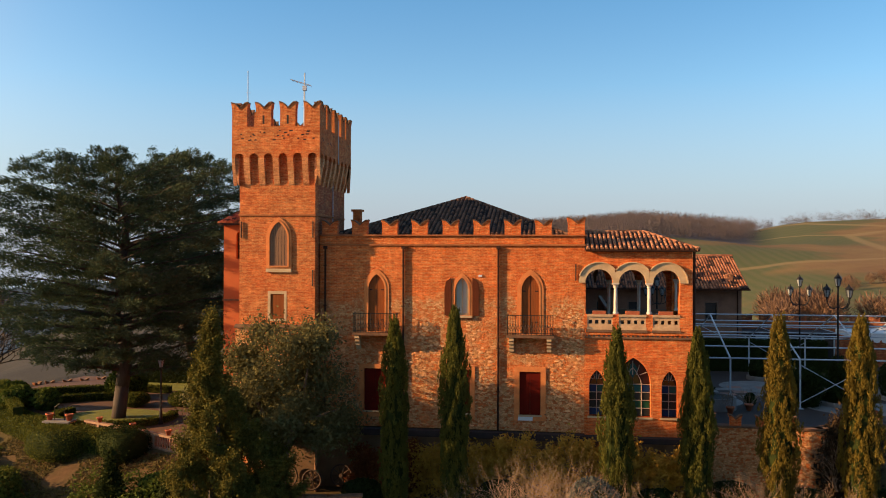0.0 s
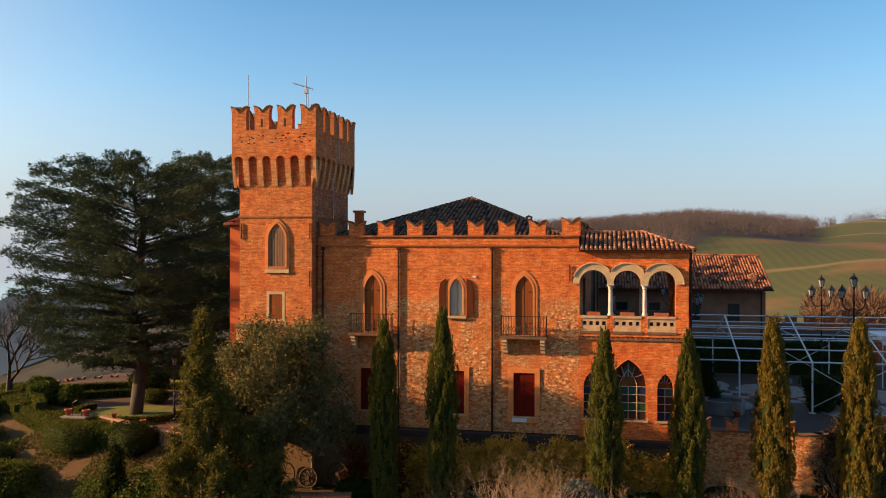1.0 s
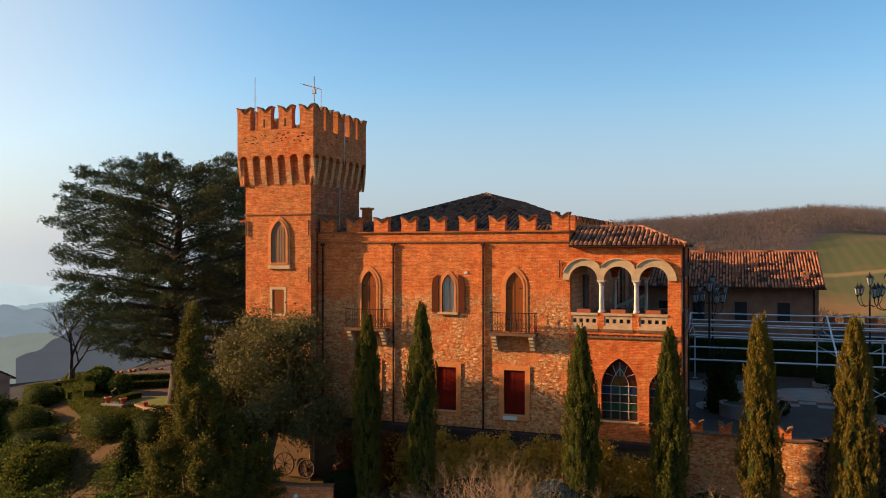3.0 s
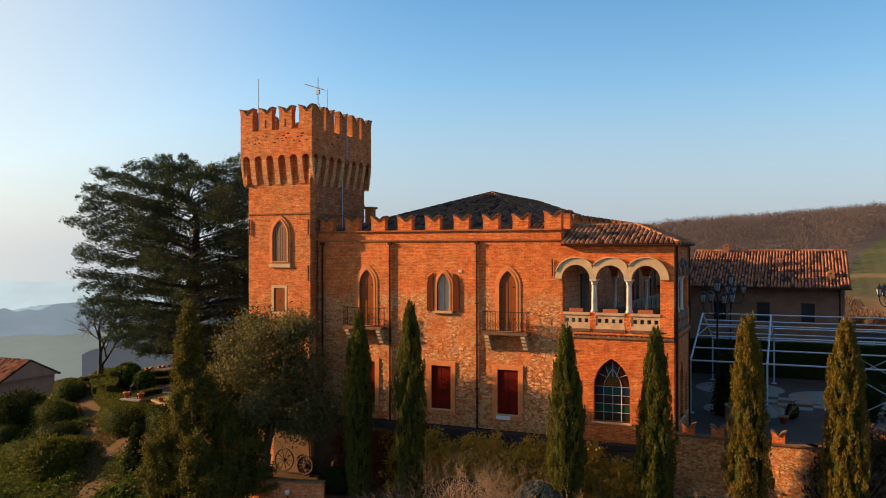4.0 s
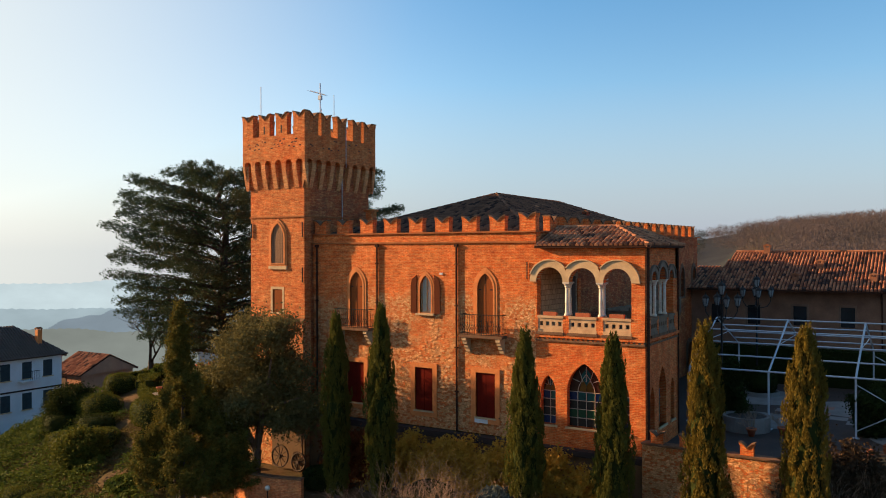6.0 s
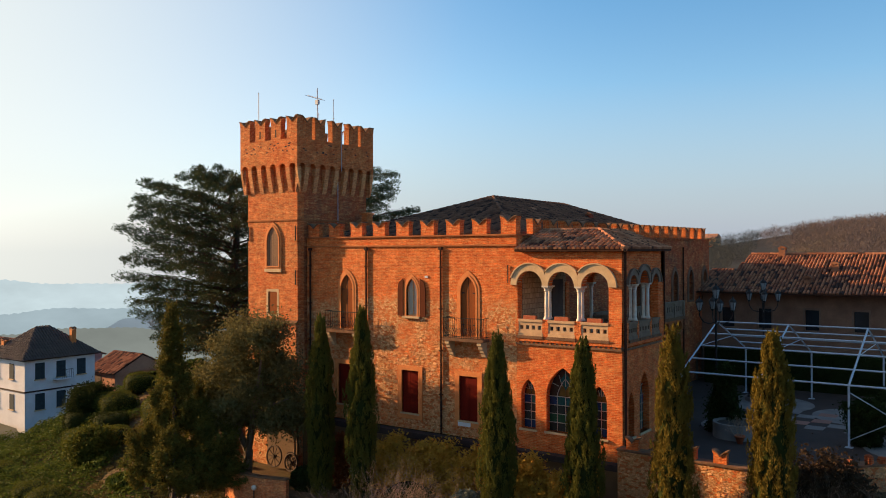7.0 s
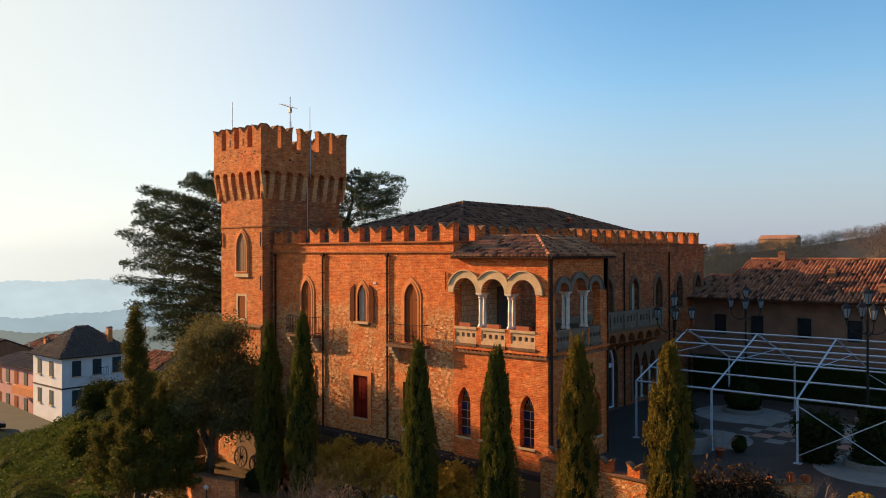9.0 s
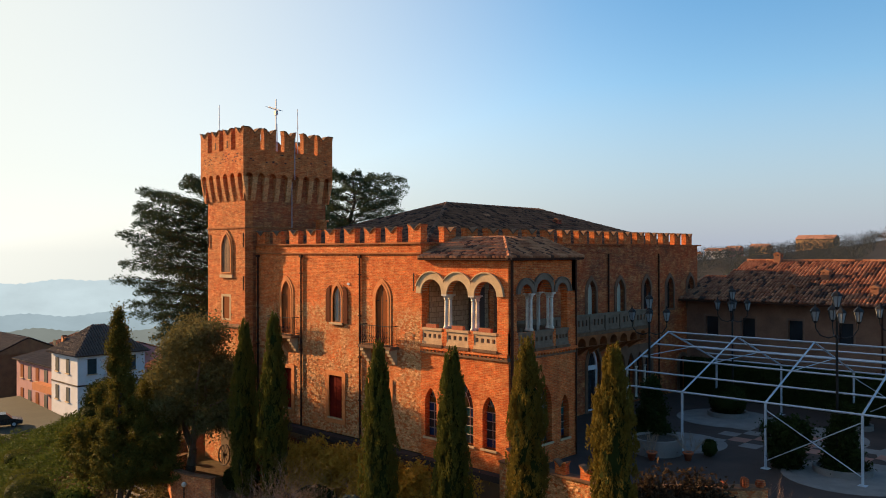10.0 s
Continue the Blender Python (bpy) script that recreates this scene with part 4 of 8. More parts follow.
def corbel_side(axis, lo, hi, n, face, way, inset):
    """A row of small round arches on tall tapering brackets along one side."""
    step = (hi - lo) / n
    a, b = lo + inset, hi - inset
    pts = [(a, 13.95)]
    for i in range(n):
        c, h = lo + (i + 0.5) * step, step * 0.3
        pts += [(c + h * math.cos(math.pi * (1 - k / 10)), 13.95 + h * math.sin(math.pi * (1 - k / 10))) for k in range(11)]
    pts += [(b, 13.95), (b, 14.6), (a, 14.6)]
    part("arch_band", slab(B(), pts, [], axis, face, face - way * (O - 0.003)), TOWER_BRICK, tower)
    for i in range(n + 1):
        c, half = lo + i * step, step * 0.2
        c0, c1 = max(c - half, a), min(c + half, b)
        prof = [(face - way * O, 12.6), (face - way * 0.25, 12.68), (face - way * 0.15, 13.1), (face - way * 0.05, 13.6), (face - way * 0.002, 13.95), (face - way * O, 13.95)]
        part("bracket", slab(B(), prof, [], "x" if axis == "y" else "y", c0, c1), BRACKET, tower, "tapering pale brick corbel bracket" if i == 0 else "")


BRACKET = brick_mat("pale_corbel_brick", (0.72, 0.36, 0.15), (0.52, 0.22, 0.08), (0.66, 0.42, 0.22))
corbel_side("y", PX0, PX1, 6, PY0, -1, 0.0)
corbel_side("x", PY0, PY1, 8, PX1, 1, O)
corbel_side("x", PY0, PY1, 8, PX0, -1, O)
corbel_side("y", PX0, PX1, 6, PY1, 1, 0.0)
bm = box(B(), PX0, PX1, PY0, PY0 + 0.35, 14.6, 15.5)
box(bm, PX1 - 0.35, PX1, PY0 + 0.35, PY1, 14.6, 15.5)
box(bm, PX0, PX0 + 0.35, PY0 + 0.35, PY1, 14.6, 15.5)
box(bm, PX0 + 0.35, PX1 - 0.35, PY1 - 0.35, PY1, 14.6, 15.5)
box(bm, PX0 + 0.27, PX1 - 0.27, PY0 + 0.27, PY1 - 0.27, 14.35, 14.6)
part("parapet", bm, TOWER_BRICK, tower)
part("tower_roof_deck", box(B(), PX0 + 0.35, PX1 - 0.35, PY0 + 0.35, PY1 - 0.35, 14.9, 15.0), LEDGE, tower)
tm = Merlons(0.78, 1.18, 0.34, TOWER_BRICK, 0.3)
span = PX1 - PX0 - 0.78
for i in range(4):
    for yy in (PY0, PY1 - 0.34):
        tm.put(tower, pose(PX0 + span * i / 3, yy, 15.5))
span = PY1 - PY0 - 0.78
for i in range(5):
    for xx in (PX1, PX0 + 0.34):
        if 0 < i < 4:
            tm.put(tower, pose(xx, PY0 + span * i / 4, 15.5, 0, 0, 90))
        else:
            tm.put(tower, pose(xx - (0.002 if xx > -13 else -0.002), (PY0 + 0.343 if i == 0 else PY1 - 1.123), 15.5, 0, 0, 90))


part("lightning_cable", tube(B(), (PX1 + 0.02, 41.9, 13.95), (PX1 + 0.02, 41.9, 16.3), 0.02, n=5), STEEL, tower)
part("lightning_cable", tube(B(), (TX1 + 0.03, 41.9, 10.0), (TX1 + 0.03, 41.9, 13.9), 0.02, n=5), STEEL, tower)
rngt = random.Random(4)
# small dark blocks on the face stand for the shade in brick holes
for i in range(26):
    x, z = rngt.uniform(PX0 + 0.3, PX1 - 0.3), rngt.uniform(14.75, 15.3)
    part("missing_brick", box(B(), x - 0.06, x + rngt.uniform(0.02, 0.12), PY0 - 0.004, PY0 + 0.05, z, z + 0.06), LEDGE, tower)
for i in range(14):
    y, z = rngt.uniform(PY0 + 0.4, PY1 - 0.4), rngt.uniform(14.75, 15.3)
    part("missing_brick", box(B(), PX1 - 0.05, PX1 + 0.004, y - 0.08, y + 0.06, z, z + 0.06), LEDGE, tower)
# slits are dark blocks too, their inner shade given by colour
for i in (1, 2):
    x = PX0 + (PX1 - PX0 - 0.78) * i / 3 + 0.39
    part("arrow_slit", box(B(), x - 0.05, x + 0.05, PY0 - 0.004, PY0 + 0.1, 15.62, 16.05), LEDGE, tower)


def antenna(x, y, z0, z1, yagi=False):
    a = thing("antenna", "thin metal antenna mast on the tower roof" if not yagi else "television antenna with a slanting boom on the tower roof", "antenna", at=(x, y, z0))
    part("mast", tube(B(), (0, 0, 0), (0, 0, z1 - z0), 0.022 if not yagi else 0.035, n=6), STEEL, a)
    if yagi:
        h = z1 - z0
        bm = tube(B(), (-0.75, 0, h - 0.35), (0.35, 0, h - 0.7), 0.03, n=5)
        for k in range(6):
            u = -0.7 + k * 0.2
            tube(bm, (u, -0.3, h - 0.37 - 0.32 * (u + 0.75)), (u, 0.3, h - 0.37 - 0.32 * (u + 0.75)), 0.012, n=4)
        part("boom", bm, STEEL, a)
        part("box", box(B(), -0.1, 0.1, -0.08, 0.08, h - 0.95, h - 0.7), STEEL, a)
        part("stay", tube(B(), (0.18, 0, 0), (0.1, 0, h * 0.62), 0.02, n=5), STEEL, a)
    else:
        part("dipole", tube(B(), (-0.1, 0, (z1 - z0) * 0.68), (0.12, 0, (z1 - z0) * 0.68), 0.012, n=4), STEEL, a)


antenna(-13.1, 41.9, 15.0, 18.9, True)
antenna(-15.3, 39.4, 15.0, 18.5)
antenna(-13.8, 44.0, 15.0, 18.65)
# stair turret behind the tower
ann = part("annex_wall", slab(B(), rect(-17.85, TX0, -1.2, 10.9), [arch(-16.95, 0.36, 8.9, 10.2)], "y", 42.5, 42.9), plain("orange_plaster", (0.5, 0.13, 0.035), (0.4, 0.1, 0.03), 0.8), tower, "orange rendered annex beside the tower")
part("annex_glass", box(B(), -17.2, -16.7, 42.75, 42.8, 8.8, 10.5), GLASS_DARK, ann)
part("annex_side", box(B(), -17.85, -17.45, 42.9, 47.0, -1.2, 10.9), MATS["orange_plaster"], ann)
tile_roof("annex_roof", [(-18.1, 42.2, 10.85), (TX0, 42.2, 10.85), (TX0, 47.0, 12.0), (-18.1, 47.0, 12.0)], ROOF_RED, ann)
part("string_course", box(B(), -17.9, TX0, 42.42, 42.5, 6.6, 6.7), COPING, ann)
# tower skirt: sloped stone foot with a tiled edge
part("skirt", slab(B(), [(TY0 - 0.12, -2.6), (TY0 - 0.12, 5.5), (TY0, 5.58), (TY0, -2.6)], [], "x", TX0 - 0.15, TX1 - 0.02), MASONRY, tower)
part("skirt_tiles", slab(B(), [(TY0 - 0.2, 5.56), (TY0 - 0.002, 5.68), (TY0 - 0.002, 5.6), (TY0 - 0.2, 5.48)], [], "x", TX0 - 0.2, TX1 + 0.03), COPING, tower)
bm = box(B(), -10.7, -10.3, 43.0, 43.5, 10.2, 11.5)
box(bm, -10.78, -10.22, 42.92, 43.58, 11.5, 11.62)
part("chimney", bm, BRICK, palace, "dark brick chimney beside the tower")

# ---- loggia wing ----
BLOCKS, nt_, bs_ = nodes_of("grey_stone_blocks", 0.9, spec=0.15)
uv_, sep_, pos_ = uv_wall(nt_)
bk_ = nd(nt_, "ShaderNodeTexBrick", Scale=1.0, Mortar_Size=0.016, Mortar_Smooth=0.3, Brick_Width=0.3, Row_Height=0.24)
# block colours warmed to carry the light reflected into the loggia
bk_.inputs["Color1"].default_value, bk_.inputs["Color2"].default_value, bk_.inputs["Mortar"].default_value = (0.52, 0.34, 0.2, 1), (0.38, 0.24, 0.14, 1), (0.24, 0.14, 0.08, 1)
nt_.links.new(uv_, bk_.inputs["Vector"])
nt_.links.new(mixc(nt_, 0.5, bk_.outputs[0], mixc(nt_, ramp(nt_, noise_of(nt_, pos_, 5.0, 6, 0.7), 0.3, 0.7), (0.5, 0.48, 0.45), (1.2, 1.2, 1.2)), "MULTIPLY"), bs_.inputs["Base Color"])
LX1, LY1 = 6.65, 44.3
loggia = thing("loggia_wing", "brick corner wing with arched loggia and stained glass windows", "castle wing")
CG = [(2.21, 0.72, 1.47, 2.95, 3.67), (3.92, 1.62, 1.47, 3.0, 4.3), (5.6, 0.72, 1.47, 2.95, 3.67)]
low_front = [arch(*g) for g in CG]
part("lower_wall", slab(B(), rect(FX1 + 0.003, LX1, 0.56, 5.2), low_front, "y", FY, FY + 0.4), BRICK, loggia)
SG = [(40.35, 0.62, 1.47, 2.75, 3.4), (41.85, 1.1, 1.47, 3.0, 4.1), (43.4, 0.62, 1.47, 2.75, 3.4)]
low_side = [arch(*g) for g in SG]
part("lower_side_wall", slab(B(), rect(FY + 0.4, LY1, 0.3, 5.2), low_side, "x", LX1, LX1 - 0.4), BRICK, loggia)
lining = part("inner_lining", box(B(), FX1 + 0.004, FX1 + 0.04, FY + 0.52, LY1 - 0.31, 5.41, 9.04), BLOCKS, loggia, "inner wall of stone blocks with warm reflected light in their colour")
lining.matrix_basis = HINGE
# solid block whose dark colour stands for the unlit opening
part("inner_door", box(B(), FX1 + 0.04, FX1 + 0.2, 42.5, 43.6, 5.41, 8.0), INTERIOR, loggia, "dark block in place of the unlit doorway into the house")
part("loggia_floor", box(B(), FX1 + 0.003, LX1 - 0.02, FY + 0.02, LY1 - 0.3, 5.2, 5.4), PALE_PAVING, loggia)
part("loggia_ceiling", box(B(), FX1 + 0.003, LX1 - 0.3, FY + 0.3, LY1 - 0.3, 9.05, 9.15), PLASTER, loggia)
part("lower_room", box(B(), FX1 + 0.1, LX1 - 0.5, FY + 1.6, FY + 1.7, 0.5, 5.1), INTERIOR, loggia)
SP = 7.86
AC = [(2.3, 1.3), (3.865, 1.26), (5.45, 1.24)]


def arcade(axis, lo, hi, arches, zs, face, way):
    """Wall above a row of round arches, open below the springing."""
    pts = [(lo, zs)]
    for c, w in arches:
        h = w / 2
        pts += [(c + h * math.cos(math.pi * (1 - i / 16)), zs + h * math.sin(math.pi * (1 - i / 16))) for i in range(17)]
    pts += [(hi, zs), (hi, 9.4), (lo, 9.4)]
    part("arcade_wall", slab(B(), pts, [], axis, face, face - way * 0.35), BRICK, loggia)


def archivolt(c, w, out, clamp, zs, axis, face, way, mat):
    h = w / 2
    ts = [math.pi * i / 18 for i in range(19)]
    inner = [(c + h * math.cos(t), zs + h * math.sin(t)) for t in ts]
    outer = []
    for t in ts:
        u, v = out * math.cos(t), out * math.sin(t)
        lim = clamp[0] if u < 0 else clamp[1]
        if abs(u) > lim:
            k = math.copysign(lim, u)
            u, v = k, min(v, math.sqrt(max(out * out - lim * lim, 0)))
        outer.append((c + u, zs + v))
    pts = outer + inner[::-1]
    part("archivolt", slab(B(), pts, [], axis, face + way * 0.07, face - way * 0.352), mat, loggia, "cream stone arch moulding" if axis == "y" else "")
    rim = []
    for t in ts:
        for_out = out + 0.05
        u, v = for_out * math.cos(t), for_out * math.sin(t)
        if -clamp[0] <= u <= clamp[1]:
            rim.append((c + u, zs + v))
    rin = [(c + (u - c) * out / (out + 0.05), zs + (v - zs) * out / (out + 0.05)) for u, v in rim]
    part("hood", slab(B(), rim + rin[::-1], [], axis, face + way * 0.12, face - way * 0.05), mat, loggia)


arcade("y", FX1 + 0.003, LX1, AC, SP, FY, -1)
for (c, w), cl in zip(AC, ((0.96, 0.78), (0.785, 0.79), (0.79, 1.04))):
    archivolt(c, w, 0.96, cl, SP, "y", FY, -1, CREAM)
part("rear_corner_pier", box(B(), 6.1, LX1, LY1 - 0.35, LY1, 5.4, SP), BRICK, loggia)
part("corner_pier", box(B(), 6.06, LX1, FY, FY + 0.55, 5.4, SP), BRICK, loggia)
part("wall_pier", box(B(), FX1 + 0.003, FX1 + 0.05, FY, FY + 0.35, 5.4, SP), BRICK, loggia)
arcade("y", FX1 + 0.003, LX1, AC, SP, LY1, 1)
part("rear_wall_pier", box(B(), FX1 + 0.003, FX1 + 0.2, LY1 - 0.35, LY1, 5.4, SP), BRICK, loggia)
for a, b in ((3.2, 4.55), (4.78, 6.28)):
    part("rear_balustrade", slab(B(), rect(a, b, 5.41, 6.3), [rect(a + 0.16 + i * (b - a - 0.3) / 4, a + 0.3 + i * (b - a - 0.3) / 4, 5.9, 6.1) for i in range(4)], "y", LY1 - 0.1, LY1 - 0.24), GREY_STONE, loggia)
SA = [(40.55, 0.8), (41.8, 1.15), (43.15, 0.8)]
arcade("x", FY + 0.35, LY1, SA, SP + 0.1, LX1, 1)
# side arches in a darker copy of the stone, shade included in its colour
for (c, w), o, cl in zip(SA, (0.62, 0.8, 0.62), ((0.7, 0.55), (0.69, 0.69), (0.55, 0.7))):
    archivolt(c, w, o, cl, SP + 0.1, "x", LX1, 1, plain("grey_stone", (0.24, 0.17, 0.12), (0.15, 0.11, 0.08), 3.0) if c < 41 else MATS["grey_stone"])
part("rear_pier", box(B(), LX1 - 0.35, LX1, 43.6, LY1 - 0.352, 5.4, SP + 0.1), BRICK, loggia)


def column(x, y, z0, z1, r=0.085):
    bm = lathe(B(), [(r * 1.6, z0), (r * 1.6, z0 + 0.06), (r * 1.25, z0 + 0.1), (r * 1.02, z0 + 0.14), (r, z0 + 0.5), (r * 0.9, z1 - 0.26)], x, y)
    c = part("column", bm, MARBLE, loggia, "slim white marble column", True)
    bm = lathe(B(), [(r * 0.95, z1 - 0.26), (r * 1.25, z1 - 0.22), (r * 1.1, z1 - 0.18), (r * 1.8, z1 - 0.07)], x, y)
    box(bm, x - r * 1.9, x + r * 1.9, y - r * 1.9, y + r * 1.9, z1 - 0.07, z1)
    part("capital", bm, MARBLE, c)


for x in (3.085, 4.66):
    column(x, LY1 - 0.18, 5.4, SP, 0.09)
    column(x, FY + 0.1, 6.36, SP, 0.085)
    column(x + 0.03, FY + 0.34, 6.36, SP, 0.085)
for y in (41.05, 42.55):
    for dx in (0.1, 0.3):
        column(LX1 - dx, y, 6.36, SP + 0.1, 0.07)


RAIL_STONE = plain("warm_cream_stone", (0.66, 0.43, 0.24), (0.46, 0.28, 0.15), 2.5)


def parapet(axis, face, way, spans, lo, hi):
    def bx(u0, u1, d0, d1, z0, z1):
        d0, d1 = sorted((face + way * d0, face + way * d1))
        return box(B(), u0, u1, d0, d1, z0, z1) if axis == "y" else box(B(), d0, d1, u0, u1, z0, z1)
    part("corbel_course", bx(lo, hi, -0.02, 0.07, 5.2, 5.29), COPING, loggia)
    n = int((hi - lo) / 0.22)
    for i in range(n):
        u = lo + (i + 0.25) * (hi - lo) / n
        part("dentil", bx(u, u + 0.11, 0.0, 0.06, 5.292, 5.37), BRICK, loggia)
    part("band", bx(lo, hi, -0.02, 0.1, 5.372, 5.5), BRICK, loggia)
    # cream rail in front; on the side a darker stone paints in the shade
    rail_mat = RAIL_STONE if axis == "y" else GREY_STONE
    for a, b in spans:
        n = 4
        st = (b - a) / n
        holes = [rect(a + (i + 0.5) * st - 0.08, a + (i + 0.5) * st + 0.08, 5.9, 6.08) for i in range(n)]
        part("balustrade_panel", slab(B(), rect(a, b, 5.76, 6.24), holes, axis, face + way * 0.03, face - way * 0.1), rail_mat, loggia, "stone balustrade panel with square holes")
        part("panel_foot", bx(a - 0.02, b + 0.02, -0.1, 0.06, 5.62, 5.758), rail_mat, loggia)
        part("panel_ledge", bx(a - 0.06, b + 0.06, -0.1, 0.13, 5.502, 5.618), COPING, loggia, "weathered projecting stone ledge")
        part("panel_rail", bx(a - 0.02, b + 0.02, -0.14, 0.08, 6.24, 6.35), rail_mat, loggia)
    edges = [lo] + [q for s in spans for q in s] + [hi]
    for i in range(0, len(edges), 2):
        part("pier", bx(edges[i] + 0.0, edges[i + 1], -0.16, 0.05, 5.5, 6.36), BRICK, loggia)


parapet("y", FY, -1, [(1.75, 2.94), (3.24, 4.5), (4.82, 6.05)], FX1 + 0.003, LX1)
parapet("x", LX1, 1, [(40.0, 40.95), (41.15, 42.45), (42.65, 43.6)], FY + 0.11, LY1)
for i, (a, b) in enumerate(((2.0, 2.62), (3.55, 4.2), (5.1, 5.75))):
    p = thing("planter", "terracotta window box standing on the balustrade", "planter", "window boxes")
    part("trough", box(B(), a, b, FY - 0.07, FY + 0.1, 6.352, 6.52), POT, p)
    part("soil", box(B(), a + 0.03, b - 0.03, FY - 0.04, FY + 0.07, 6.52, 6.535), BARK, p)


# stained glass
def pane_mat(name, col):
    m = plain(name, col, tuple(c * 0.6 for c in col), 3.0, rough=0.3, spec=0.25, bumpy=0.05)
    return m


TEAL, BLUE, AMBER, BROWN, GREENG, CLEAR = (pane_mat("teal_glass", (0.012, 0.085, 0.09)), pane_mat("blue_glass", (0.01, 0.035, 0.11)), pane_mat("amber_glass", (0.16, 0.075, 0.012)),
                                           pane_mat("brown_glass", (0.06, 0.022, 0.014)), pane_mat("green_glass", (0.015, 0.075, 0.04)), pane_mat("grey_glass", (0.028, 0.032, 0.03)))


def stained(g, axis, d, way, parent):
    c, w, z0, zs, top = g
    op = arch(*g)
    cols = 4 if w > 1 else 2
    win = part("stained_window", slab(B(), op, [], axis, d - way * 0.32, d - way * 0.35), BROWN, parent, "pointed stained glass window with pale lead bars")
    rows = [BLUE, CLEAR, CLEAR, TEAL] if cols == 2 else [CLEAR, GREENG, CLEAR, TEAL]
    zz = [z0 + (zs - z0) * i / 4 for i in range(5)]
    h = w / 2
    for r in range(4):
        for k in range(cols):
            u0, u1 = c - h + w * k / cols + 0.02, c - h + w * (k + 1) / cols - 0.02
            mat = rows[r] if (k + r) % 3 else (BLUE if r == 3 or (r == 0 and cols == 2) else rows[r])
            part("pane", slab(B(), rect(u0, u1, zz[r] + 0.02, zz[r + 1] - 0.02), [], axis, d - way * 0.28, d - way * 0.3), mat, win)
    # the pointed head: petals of amber and brown with a teal diamond
    n = cols
    rise = top - zs
    mid = (c, zs + rise * 0.52)
    for k in range(n):
        u0, u1 = c - h * 0.9 + 1.8 * h * k / n, c - h * 0.9 + 1.8 * h * (k + 1) / n
        part("pane", slab(B(), [(u0 + 0.02, zs + 0.02), (u1 - 0.02, zs + 0.02), (c + (u1 - c) * 0.45, zs + rise * 0.5), (c + (u0 - c) * 0.45, zs + rise * 0.5)], [], axis, d - way * 0.28, d - way * 0.3), AMBER if 0 < k < n - 1 or n == 2 else BROWN, win)
    dd = 0.16 * w
    part("pane", slab(B(), [(c - dd, mid[1] + 0.05), (c, mid[1] - rise * 0.3), (c + dd, mid[1] + 0.05), (c, mid[1] + rise * 0.3)], [], axis, d - way * 0.265, d - way * 0.278), TEAL, win)
    bm = B()

    def bar(p, q, r=0.017):
        pts = [(u, d - way * 0.26, v) if axis == "y" else (d - way * 0.26, u, v) for u, v in (p, q)]
        tube(bm, pts[0], pts[1], r, n=4)
    for k in range(1, cols):
        u = c - h + w * k / cols
        bar((u, z0), (u, zs))
    for z in zz[1:]:
        bar((c - h, z), (c + h, z))
    for k in range(-2, 3):
        u = c + k * h * 0.4
        bar((u * 0.5 + c * 0.5, zs + rise * 0.35), (u, min(zs + rise * 0.86, zs + rise * (1.0 - 0.28 * abs(k)))))
    if cols == 4:
        for s in (-1, 1):
            for i in range(6):
                t0, t1 = i / 6, (i + 1) / 6
                bar((c + s * h * 0.5 * (1 - t0 ** 1.6), zs + rise * 0.62 * t0), (c + s * h * 0.5 * (1 - t1 ** 1.6), zs + rise * 0.62 * t1))
    part("leading", bm, LEAD, win, "pale lead glazing bars")
    part("sill", box(B(), c - h - 0.08, c + h + 0.08, d - 0.07, d + 0.2, z0 - 0.09, z0) if axis == "y" else box(B(), d - 0.2, d + 0.07, c - h - 0.08, c + h + 0.08, z0 - 0.09, z0), CREAM, win)


for g in CG:
    stained(g, "y", FY, -1, loggia)
for g in SG:
    stained(g, "x", LX1, 1, loggia)
part("downpipe", tube(B(), (LX1 + 0.1, FY + 0.12, 0.6), (LX1 + 0.1, FY + 0.12, 9.35), 0.06), PIPE, loggia)
part("downpipe", tube(B(), (LX1 + 0.06, LY1 - 0.1, 0.6), (LX1 + 0.06, LY1 - 0.1, 9.35), 0.04), PIPE, loggia)
part("gutter", box(B(), FX1 + 0.05, LX1 + 0.28, FY - 0.28, FY - 0.16, 9.38, 9.47), PIPE, loggia)
part("gutter", box(B(), LX1 + 0.16, LX1 + 0.28, FY - 0.16, LY1 + 0.25, 9.38, 9.47), PIPE, loggia)
part("eave_board", box(B(), FX1 + 0.05, LX1 + 0.16, FY - 0.16, LY1 + 0.2, 9.4, 9.44), OLD_WOOD, loggia)
RZ = 10.35
R0, R1, R2 = (FX1 + 0.04, FY - 0.25, 9.47), (LX1 + 0.25, FY - 0.25, 9.47), (LX1 + 0.25, LY1 + 0.25, 9.47)
H0, H1 = (FX1 + 0.04, 41.7, RZ), (4.6, 41.7, RZ)
H2 = (FX1 + 0.04, LY1 + 0.25, RZ)

# ---- farm building behind the courtyard ----
WORN_TRIM = plain("worn_window_trim", (0.26, 0.15, 0.1), (0.19, 0.1, 0.065), 3.0)
farm = thing("farm_building", "long brick farm building with a red tiled roof", "house")
GY, GX0, GX1 = 63.9, 1.9, 14.4
fw = [rect(c - 0.42, c + 0.42, 4.2, 5.5) for c in (4.0, 6.4, 9.3, 12.15)]
part("wall", slab(B(), rect(GX0, GX1, 0.3, 6.8), fw, "y", GY, GY + 0.4), plain("dull_plaster", (0.3, 0.15, 0.09), (0.2, 0.095, 0.06), 1.1, bumpy=0.4, fine=12.0), farm, "dull orange-brown plastered wall")
bm = box(B(), GX1 - 0.4, GX1, GY + 0.4, 73, 0.3, 6.9)
